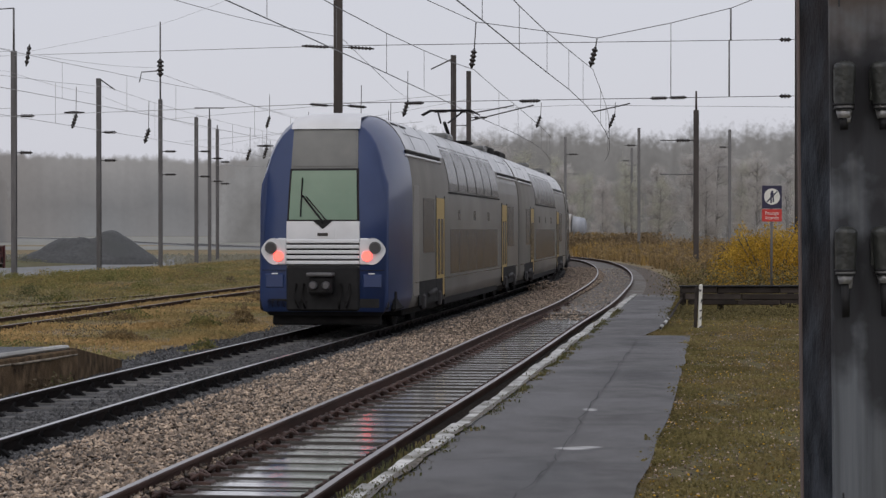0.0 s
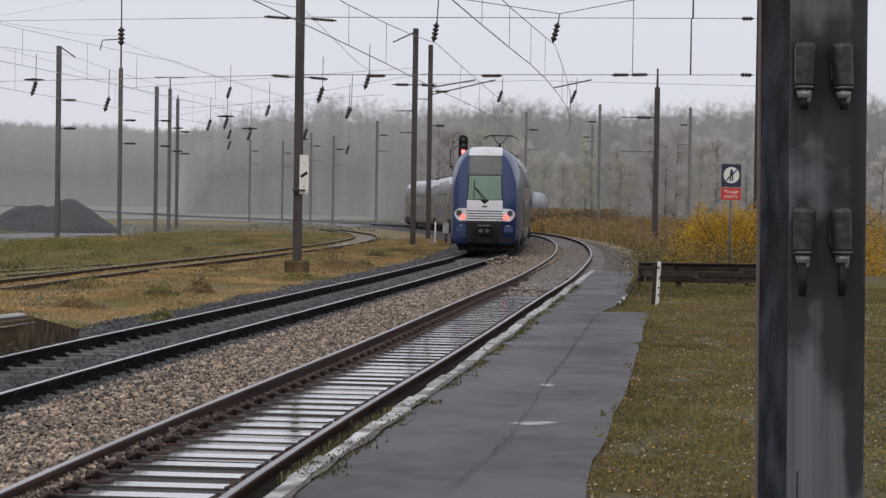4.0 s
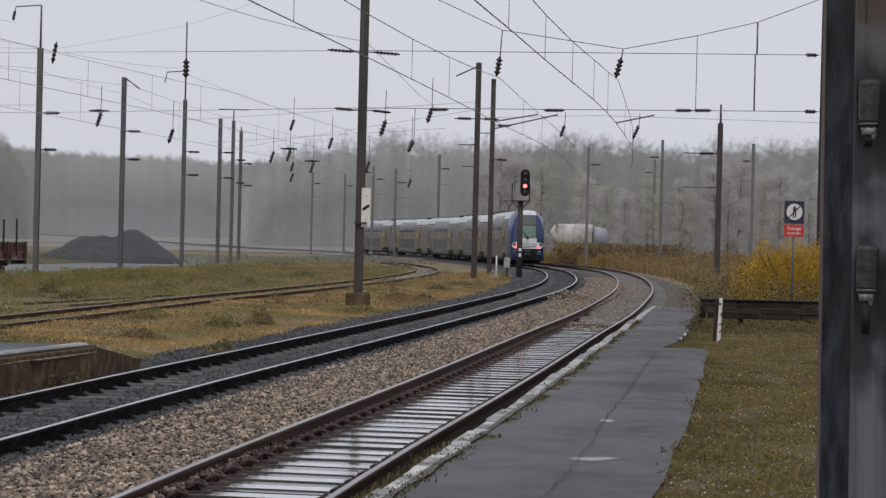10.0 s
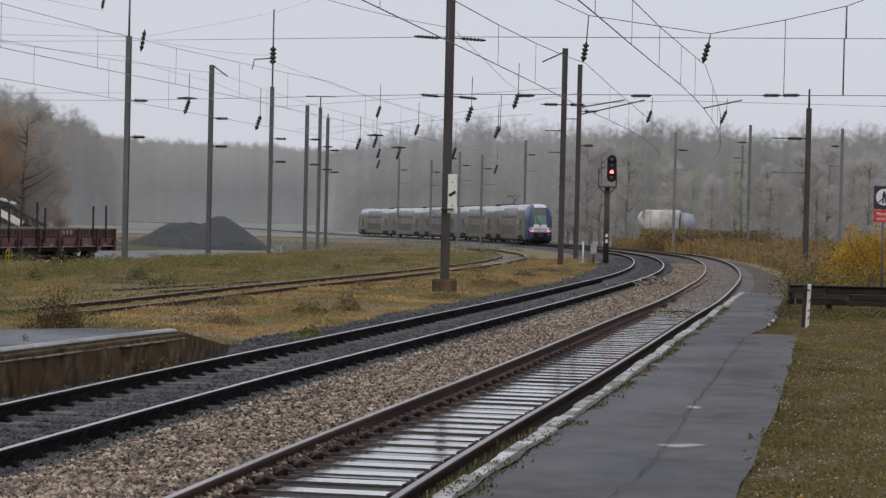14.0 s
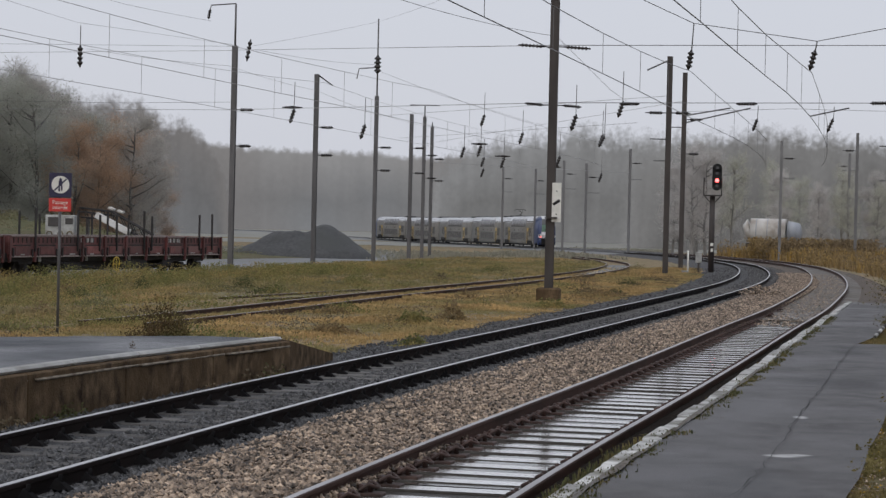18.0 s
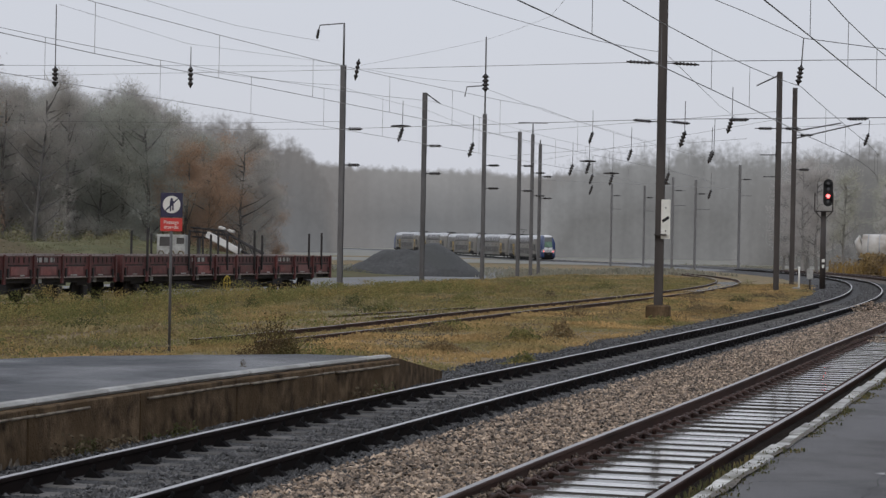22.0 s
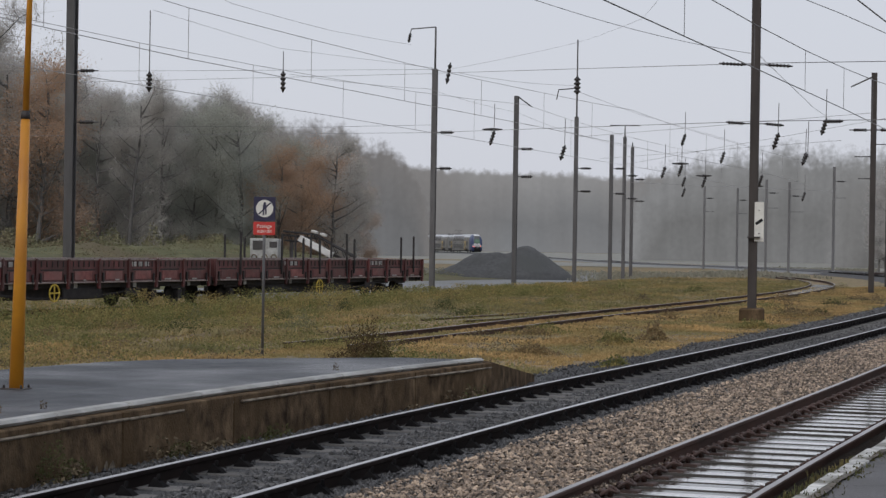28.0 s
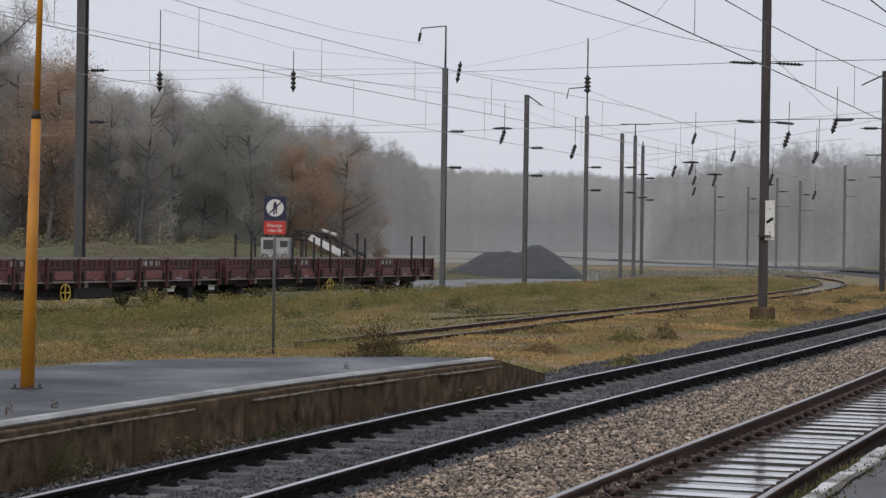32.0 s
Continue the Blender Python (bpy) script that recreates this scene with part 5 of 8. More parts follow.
# ---- goods wagons ----
def wagon(length, label, stakes):
    ob = root("goods_wagon", label, "wagon", group="low-sided goods wagons")
    w, z0, z1 = 2.75, 0.98, 1.82
    part("floor", Geo().box((0, 0, 1.1), (w, length, 0.12), ch=0.01), M_WAGON_DARK, ob)
    for s in (-1, 1):
        part("sole_bar", Geo().box((s * 1.1, 0, 0.93), (0.12, length - 0.4, 0.26), ch=0.02), M_WAGON_DARK, ob)
        n = max(4, round(length / 1.9))
        step = length / n
        for i in range(n):
            yc = -length / 2 + (i + 0.5) * step
            p = part("drop_side", Geo().box((s * w / 2, yc, (z0 + z1) / 2), (0.05, step - 0.06, z1 - z0), ch=0.01), M_WAGON, ob)
            part("rim", Geo().box((s * w / 2, yc, z1 - 0.01), (0.10, step - 0.06, 0.05), ch=0.01), M_WAGON_RIM, p)
            part("panel", Geo().box((s * (w / 2 + 0.03), yc + 0.03 * math.sin(i * 2.1), z0 + 0.27), (0.03, step * 0.56, 0.30), ch=0.008), M_WAGON_PANEL, p, "worn paler lower panel")
            # solid dark strip on the side, painting a line of shade over the panel
            part("panel_shadow_gap", Geo().box((s * (w / 2 + 0.027), yc, z0 + 0.47), (0.02, step * 0.7, 0.045)), M_WAGON_DARK, p)
            part("latch", Geo().box((s * (w / 2 + 0.06), yc - step * 0.38, z0 + 0.2), (0.05, 0.09, 0.34), ch=0.01), M_WAGON_DARK, p)
            part("latch", Geo().box((s * (w / 2 + 0.06), yc + step * 0.38, z0 + 0.17), (0.05, 0.08, 0.30), ch=0.01), M_WAGON_DARK, p)
            if i % 3 != 1:
                part("chalk_mark", Geo().box((s * (w / 2 + 0.05), yc + 0.2 * math.sin(i * 1.3), z0 + 0.11), (0.012, 0.3 + 0.14 * math.sin(i), 0.05)), M_COPING, p, "pale chalk mark")
            part("lower_rail", Geo().box((s * (w / 2 + 0.035), yc, z0 + 0.03), (0.05, step - 0.2, 0.06), ch=0.01), M_WAGON_RIM, p, "worn pale lower rail")
            for k in range(5):
                part("rib", Geo().box((s * (w / 2 + 0.03), yc + (k - 2) * step * 0.17, z1 - 0.17), (0.03, 0.05, 0.2)), M_WAGON_DARK, p)
        for i in range(n + 1):
            part("side_post", Geo().box((s * (w / 2 + 0.05), -length / 2 + i * step, (z0 + z1) / 2 - 0.04), (0.09, 0.11, z1 - z0 + 0.12), ch=0.012), M_WAGON, ob)
            part("stanchion_foot", Geo().box((s * (w / 2 + 0.03), -length / 2 + i * step, 0.96), (0.1, 0.14, 0.36), ch=0.02), M_WAGON, ob)
            if i % 2:
                part("tie_plate", Geo().box((s * 1.19, -length / 2 + (i + 0.4) * step, 0.9), (0.03, 0.22, 0.2), ch=0.01), M_COPING, ob, "pale label plate")
        if stakes:
            for k, (u, side) in enumerate(stakes):
                if side == s:
                    h = 1.0 + 0.12 * math.sin(k * 2.3)
                    part("stake", Geo().box((s * (w / 2 + 0.06), -length / 2 + u * length, 1.2 + (h + 0.62) / 2), (0.08, 0.075, h + 0.62), Matrix.Rotation(radians(1.5 * math.sin(k * 3.7)), 3, "X"), 0.01), M_WAGON_DARK, ob)
        part("brake_gear", Geo().box((s * 1.05, -4.2, 0.6), (0.3, 1.4, 0.34), ch=0.03), M_WAGON_DARK, ob)
        part("tool_box", Geo().box((s * 1.05, 4.4, 0.66), (0.3, 1.0, 0.3), ch=0.03), M_WAGON_DARK, ob)
        part("truss", Geo().tube([(s * 1.12, -length / 2 + 3, 0.85), (s * 1.12, -1.6, 0.45), (s * 1.12, 1.6, 0.45), (s * 1.12, length / 2 - 3, 0.85)], 0.05, 6), M_WAGON_DARK, ob)
        part("side_box", Geo().box((s * 1.0, 1.2, 0.62), (0.4, 2.4, 0.4), ch=0.03), M_WAGON_DARK, ob)
        hw = part("brake_wheel", Geo().cyl((s * 1.38, -0.8, 0.66), (s * 1.42, -0.8, 0.66), 0.30, n=20, caps=False), M_YELLOW, ob, "yellow brake wheel")
        part("rim", Geo().tube([(s * 1.4, -0.8 + 0.29 * math.cos(a * math.pi / 8), 0.66 + 0.29 * math.sin(a * math.pi / 8)) for a in range(17)], 0.03, 6), M_YELLOW, hw)
        part("spoke", Geo().box((s * 1.4, -0.8, 0.66), (0.03, 0.05, 0.56)).box((s * 1.4, -0.8, 0.66), (0.03, 0.56, 0.05)), M_YELLOW, hw)
        for k, yy in enumerate((-length * 0.2, length * 0.22)):
            for j in range(3):
                part("lettering", Geo().box((s * (w / 2 + 0.03), yy + j * 0.42, z1 - 0.17), (0.012, 0.28, 0.17)), M_COPING, ob)
    # solid dark box added so no light shows through the underframe
    part("underframe_fill", Geo().box((0, 0, 0.68), (1.5, length - 7.5, 0.55), ch=0.05), M_WAGON_DARK, ob)
    for s in (-1, 1):
        part("end_board", Geo().box((0, s * length / 2, (z0 + z1) / 2), (w, 0.06, z1 - z0), ch=0.01), M_WAGON, ob)
        part("headstock", Geo().box((0, s * (length / 2 + 0.05), 0.98), (2.6, 0.14, 0.34), ch=0.02), M_WAGON_DARK, ob)
        for x in (-0.87, 0.87):
            part("buffer", Geo().cyl((x, s * (length / 2 + 0.1), 1.0), (x, s * (length / 2 + 0.45), 1.0), 0.09, n=8).cyl((x, s * (length / 2 + 0.45), 1.0), (x, s * (length / 2 + 0.5), 1.0), 0.22, n=12), M_WAGON_DARK, ob)
        for ax in (-0.9, 0.9):
            yc = s * (length / 2 - 2.6) + ax
            b = part("wheelset", Geo().cyl((-0.8, yc, 0.46), (0.8, yc, 0.46), 0.08, n=8), M_WAGON_DARK, ob)
            for x in (-0.76, 0.76):
                part("wheel", Geo().cyl((x - 0.06, yc, 0.46), (x + 0.06, yc, 0.46), 0.46, n=20), M_WAGON_DARK, b)
            for x in (-1.05, 1.05):
                part("axle_box", Geo().box((x, yc, 0.5), (0.22, 0.34, 0.36), ch=0.03).box((x, yc, 0.76), (0.1, 1.0, 0.12), ch=0.02), M_WAGON_DARK, b)
    return ob


# stakes of the last wagon: share of its length, and the side they stand on
STAKES = ((0.289, -1), (0.099, 1), (0.376, -1), (0.277, 1), (0.615, -1), (0.375, 1), (0.691, -1), (0.453, 1), (0.796, -1), (0.586, 1), (0.624, 1), (0.875, 1), (0.946, 1))
w1 = wagon(18.9, "oxide red low-sided goods wagon with yellow brake wheels in the yard", ())
w2 = wagon(18.9, "oxide red goods wagon with upright stakes and white markings", STAKES)
for ob, y in ((copy_thing(w1, pose(0, 0, 0)), 48.4), (w1, 67.4), (w2, 86.4)):
    x, yy, turn = YARD.off(y, 0)
    ob.matrix_basis = pose(x, yy, -0.59, 0, 0, turn)
for line, a, b, drop, label in ((YARD, 36, 98, 0.59, "rusty yard track under the goods wagons"), (OLD, 60, 71.5, 0.27, "old rusty rails almost lost in the grass")):
    t = root("railway_track", label, "railway track", kind="structure")
    rails(t, line, a, b, drop, True)
t = root("railway_track", "overgrown siding that curls away to the yard", "railway track", kind="structure")
rails(t, SIDING, 42.5, 219, 0.2, True)
whole("puddle", ribbon(SIDING, 104, 138, [(-0.66, -0.30), (-0.3, -0.285), (0.3, -0.285), (0.66, -0.30)]), M_WETBED, "pale standing water between the rails of the siding", "puddle", kind="structure")


# ---- spoil heap and things behind the yard ----
def heap():
    g = Geo()
    n, rings = 56, 18
    pts = []
    for i in range(rings + 1):
        u = i / rings
        for j in range(n):
            a = 2 * math.pi * j / n
            rx, ry = 6.9 * u, 5.0 * u
            x, y = rx * math.cos(a), ry * math.sin(a)
            h = max(0, min(2.72, 3.2 * (1 - math.hypot((x - 2.2) / 4.7, y / 4.8))))
            h = max(h, min(2.15, 2.9 * (1 - math.hypot((x + 1.1) / 5.6, y / 4.8))))
            h = h - 0.3 if h > 0 else -1.2
            h += 0.16 * noise.noise((x * 0.8, y * 0.8, 2.0)) + 0.07 * noise.noise((x * 2.6, y * 2.6, 4.0))
            pts.append((x, y, h if u < 1 else -0.6))
    g.add(pts, [(i * n + j, i * n + n + j, i * n + n + (j + 1) % n, i * n + (j + 1) % n) for i in range(rings) for j in range(n)], True)
    whole("spoil_mound", g, M_HEAP, "double-humped heap of dark spoil in the yard", "heap", at=pose(-33.6, 178.5, -0.62) @ Matrix.Diagonal((0.95, 1.0, 1.0, 1)))


heap()
g = Geo()
bank = Line([(60, -45), (100, -44), (150, -40), (175, -36)])
pts, ys = [], list(range(60, 176, 3))
for y in ys:
    for d, z in ((-14, 0.6), (-8, 2.5), (-4, 2.6), (-1.5, 1.9), (1.5, 0.5), (4, -0.5)):
        x = bank.at(y) + d
        fade = min(1, (176 - y) / 30)
        pts.append((x, y, -0.97 + (z + 0.62) * fade * (0.75 + 0.35 * noise.noise((x * 0.2, y * 0.12, 3.0)))))
g.add(pts, [(i * 6 + j, i * 6 + j + 1, i * 6 + j + 7, i * 6 + j + 6) for i in range(len(ys) - 1) for j in range(5)], True)
whole("bank", g, M_BANK, "low grassy bank behind the goods wagons", "bank", kind="structure")
o = root("container", "small pale graffiti-marked container behind the wagons", "container", pose(-40.6, 131, -0.3, 0, 0, 12))
part("box", Geo().box((0, 0, 1.4), (1.85, 2.4, 2.1), ch=0.04), M_COPING, o)
part("window", Geo().box((-0.35, -1.21, 2.0), (0.8, 0.03, 0.6)), M_T_GLASS, o)
part("window", Geo().box((0.6, -1.21, 2.05), (0.5, 0.03, 0.4)), M_T_GLASS, o)
for x in (-0.65, 0.05, 0.65):
    part("scrawl", Geo().tube([(x + 0.18 * math.cos(a), -1.225, 1.2 + 0.2 * math.sin(a)) for a in (0, 1, 2, 3, 4, 5, 6.28)], 0.04, 4), M_SCRUB, o, "scrawled paint mark")
o = root("conveyor", "dark lattice loading conveyor with a white chute behind the wagons", "conveyor", pose(-37.75, 131.5, -0.7, 0, 0, 5))
part("chute", Geo().box((0.55, -0.5, 2.35), (2.5, 0.5, 0.42), Matrix.Rotation(radians(27), 3, "Y"), 0.04), M_TANK, o, "dirty white sloping chute")
for y in (-0.35, 0.35):
    part("upper_chord", Geo().tube([(-1.7, y, 3.35), (0.4, y, 3.15), (3.1, y, 1.7)], 0.07, 6), M_WAGON_DARK, o)
    part("lower_chord", Geo().tube([(-1.6, y, 2.75), (0.2, y, 2.6), (2.9, y, 1.2)], 0.06, 6), M_WAGON_DARK, o)
    for k in range(7):
        u = -1.5 + 0.62 * k
        top = 3.33 - 0.095 * (u + 1.7) if u < 0.4 else 3.15 - 0.537 * (u - 0.4)
        part("lattice_bar", Geo().tube([(u, y, top), (u + 0.3, y, top - 0.62)], 0.03, 4), M_WAGON_DARK, o)
part("belt", Geo().box((-0.6, 0, 3.0), (2.2, 0.6, 0.12), Matrix.Rotation(radians(5.5), 3, "Y"), 0.02), M_WAGON_DARK, o)
for x in (0.35, 0.95):
    part("hood", Geo().box((x, 0, 3.35 - 0.3 * (x - 0.3)), (0.4, 0.7, 0.16), Matrix.Rotation(radians(20), 3, "Y"), 0.03), M_TANK, o, "dirty white hood")
for x, h in ((-1.2, 2.7), (1.3, 2.0)):
    part("leg", Geo().box((x, 0, h / 2), (0.14, 0.6, h)), M_MAST, o)


def tank():
    ob = root("tank_wagon", "dirty white tank wagon with a blue-grey tank behind the reeds", "wagon", pose(8.35, 210, -0.1 + dip(210), 0, 0, 82))
    g = Geo().cyl((0, -1.6, 2.7), (0, 1.9, 2.7), 1.22, n=20).cyl((0, 1.9, 2.7), (0, 2.5, 2.5), 1.22, 0.75, 20)
    part("tank_body", g, M_TANK, ob)
    for y in (-0.9, 0.2, 1.3):
        part("band", Geo().cyl((0, y - 0.04, 2.7), (0, y + 0.04, 2.7), 1.245, n=20), M_TANK_GREY, ob)
    part("second_tank", Geo().cyl((0.3, -2.8, 2.55), (0.3, -1.7, 2.6), 1.0, 1.12, 20).ball((0.3, -2.8, 2.55), 1.0, (1, 0.35, 1), 16, 8), M_TANK_GREY, ob, "blue-grey rounded tank")
    part("underframe", Geo().box((0, -0.3, 1.25), (2.2, 5.2, 0.35), ch=0.03), M_WAGON_DARK, ob)
    for y in (-2.0, 1.4):
        for x in (-0.76, 0.76):
            part("wheel", Geo().cyl((x - 0.06, y, 0.5), (x + 0.06, y, 0.5), 0.46, n=16), M_WAGON_DARK, ob)


tank()


# ---- the train: five double-deck cars ----
CAR, GAP = 23.2, 0.45


def section(w, bottom, top, r):
    """Half-round-shouldered car cross-section, (x, z), anticlockwise."""
    h = w / 2
    out = [(-h * 0.94, bottom), (h * 0.94, bottom), (h, bottom + 0.25), (h, 2.6)]
    for i in range(1, 8):
        a = i / 8 * math.pi / 2
        out.append((h - r * (1 - math.cos(a)) * 1.0, 2.6 + (top - 2.6) * math.sin(a) ** 0.9))
    out.append((h - r, top))
    return out + [(-x, z) for x, z in reversed(out[2:])]


BODY = section(2.80, 0.42, 4.22, 0.86)


def surface_x(z):
    """Half width of the body at a height."""
    side = [(x, zz) for x, zz in BODY if x > 0 and zz > 0.6]
    for (xa, za), (xb, zb) in zip(side[:-1], side[1:]):
        if za <= z <= zb:
            return xa + (xb - xa) * (z - za) / max(zb - za, 1e-6)
    return 1.4


def side_panel(g, s, y0, y1, z0, z1, proud=0.006, rows=1):
    """A thin panel that follows the curve of the car's side."""
    pts, faces = [], []
    for i in range(rows + 1):
        z = z0 + (z1 - z0) * i / rows
        for y in (y0, y1):
            pts.append((s * (surface_x(z) + proud), y, z))
    for i in range(rows):
        q = (2 * i, 2 * i + 1, 2 * i + 3, 2 * i + 2)
        faces.append(q if s > 0 else q[::-1])
    back = [(x - s * 0.03, y, z) for x, y, z in pts]
    n = len(pts)
    faces += [(0, 2 * rows, n + 2 * rows, n), (1, n + 1, n + 2 * rows + 1, 2 * rows + 1), (0, n, n + 1, 1), (2 * rows, 2 * rows + 1, n + 2 * rows + 1, n + 2 * rows)]
    return g.add(pts + back, faces)


def car_body(ob, a, b):
    """Shell, roof, windows, doors and bogies of a car from y = a to y = b."""
    k = [i for i, (x, z) in enumerate(BODY) if z >= 3.7]
    part("body_shell", Geo().prism(BODY, a, b, True), M_T_GREY, ob)
    roof = [(x * 1.004, z + 0.012) for x, z in BODY if z > 3.55]
    pts = [(x, y, z) for y in (a + 0.02, b - 0.02) for x, z in roof]
    n = len(roof)
    part("roof_skin", Geo().add(pts, [(i, i + 1, n + i + 1, n + i)[::-1] for i in range(n - 1)], True), M_T_ROOF, ob, "pale wet roof skin")
    mid = (a + b) / 2
    for i in range(9):
        yb = a + 1.2 + (b - a - 2.4) * i / 8
        pts = [(x * 1.008, yb + e, z + 0.03) for e in (-0.035, 0.035) for x, z in roof]
        part("roof_seam", Geo().add(pts, [(j, j + 1, n + j + 1, n + j)[::-1] for j in range(n - 1)], True), M_T_DARK, ob)
    for yb, w in ((b - 2.6, 1.9), (mid, 1.2)):
        part("roof_unit", Geo().box((0, yb, 4.27), (1.5, w, 0.16), ch=0.04), M_T_PANEL, ob, "grey roof equipment box")
    for s in (-1, 1):
        for i in range(6):
            y0 = mid - 5.1 + i * 1.72
            g = part("upper_window", side_panel(Geo(), s, y0, y0 + 1.58, 2.85, 3.86, 0.02, 6), M_T_GLASS, ob)
        for i in range(6):
            y0 = mid - 4.9 + i * 1.64
            part("lower_window", side_panel(Geo(), s, y0, y0 + 1.56, 0.98, 1.98), M_T_GLASS, ob)
        for yc in (mid - 6.6, mid + 6.6):
            d = part("door", side_panel(Geo(), s, yc - 0.65, yc + 0.65, 0.55, 2.65, 0.012), M_T_DOOR, ob, "yellow sliding door")
            part("door_window", side_panel(Geo(), s, yc - 0.42, yc - 0.1, 1.0, 2.2, 0.02), M_T_GLASS, d)
            part("door_window", side_panel(Geo(), s, yc + 0.1, yc + 0.42, 1.0, 2.2, 0.02), M_T_GLASS, d)
            e = 1 if yc > mid else -1
            part("end_window", side_panel(Geo(), s, yc + e * 0.95, yc + e * 2.55, 1.5, 2.62, 0.012), M_T_GLASS, ob)
            for edge in (-0.68, 0.66):
                part("door_post", side_panel(Geo(), s, yc + edge, yc + edge + 0.03, 0.5, 2.7, 0.018), M_T_DARK, d)
        part("gutter", side_panel(Geo(), s, mid - 5.2, mid + 5.3, 2.78, 2.82, 0.02), M_T_DARK, ob)
        for e in (-1, 1):
            part("roof_rail", Geo().box((s * 1.27, mid + e * 8.3, 3.44), (0.12, 4.9, 0.05), ch=0.015), M_T_LIGHT, ob, "pale gutter rail")
            part("gutter_gap", Geo().box((s * 1.235, mid + e * 8.3, 3.51), (0.12, 4.9, 0.06)), M_T_DARK, ob)
            for j in range(6):
                part("roof_slot", Geo().box((s * 1.09, mid + e * 8.3 - 2.0 + j * 0.8, 3.76), (0.04, 0.38, 0.1), Matrix.Rotation(radians(s * -34), 3, "Y")), M_T_DARK, ob)
            part("roof_grille", Geo().box((s * 0.86, mid + e * 8.4, 4.02), (0.5, 2.6, 0.06), Matrix.Rotation(radians(s * 34), 3, "Y")), M_T_DARK, ob)
        part("skirt", Geo().box((s * 1.3, mid, 0.5), (0.06, b - a - 10.5, 0.4), ch=0.02), M_T_DARK, ob)
        for e in (-1, 1):
            yb = mid + e * (CAR / 2 - 3.6)
            if a + 1.5 < yb < b - 1.5:
                # the side stays closed; a dark panel paints the shade of the cutout
                part("bogie_shade_panel", side_panel(Geo(), s, yb - 1.75, yb + 1.75, 0.44, 0.92, 0.014), M_T_DARK, ob, "black panel in place of the shaded bogie opening")
                for ax in (-1.2, 1.2):
                    part("axle_box", Geo().box((s * 1.40, yb + ax, 0.5), (0.12, 0.3, 0.32), ch=0.04), M_WAGON_DARK, ob)
                part("damper", Geo().cyl((s * 1.42, yb - 0.6, 0.62), (s * 1.42, yb + 0.6, 0.7), 0.05, n=8), M_WAGON_DARK, ob)
        part("waist_line", side_panel(Geo(), s, a + 0.3, b - 0.3, 0.90, 0.925, 0.01), M_T_PANEL, ob)
        for j in range(3):
            part("lettering", side_panel(Geo(), s, mid - 3.5 + j * 3.0, mid - 3.1 + j * 3.0, 2.2, 2.42), M_T_GLASS, ob)
    part("underframe", Geo().box((0, mid, 0.5), (2.3, b - a - 0.6, 0.5), ch=0.03), M_T_DARK, ob)
    for e in (-1, 1):
        yb = mid + e * (CAR / 2 - 3.6)
        bg = part("bogie", Geo().box((-1.05, yb, 0.55), (0.16, 3.3, 0.24), ch=0.03).box((1.05, yb, 0.55), (0.16, 3.3, 0.24), ch=0.03).box((0, yb, 0.55), (2.1, 0.5, 0.3), ch=0.03), M_T_DARK, ob)
        for ax in (-1.25, 1.25):
            for x in (-0.76, 0.76):
                part("wheel", Geo().cyl((x - 0.065, yb + ax, 0.46), (x + 0.065, yb + ax, 0.46), 0.455, n=20), M_T_DARK, bg)
            part("spring", Geo().cyl((1.15, yb + ax * 0.55, 0.4), (1.15, yb + ax * 0.55, 0.78), 0.1, n=8).cyl((-1.15, yb + ax * 0.55, 0.4), (-1.15, yb + ax * 0.55, 0.78), 0.1, n=8), M_T_DARK, bg)


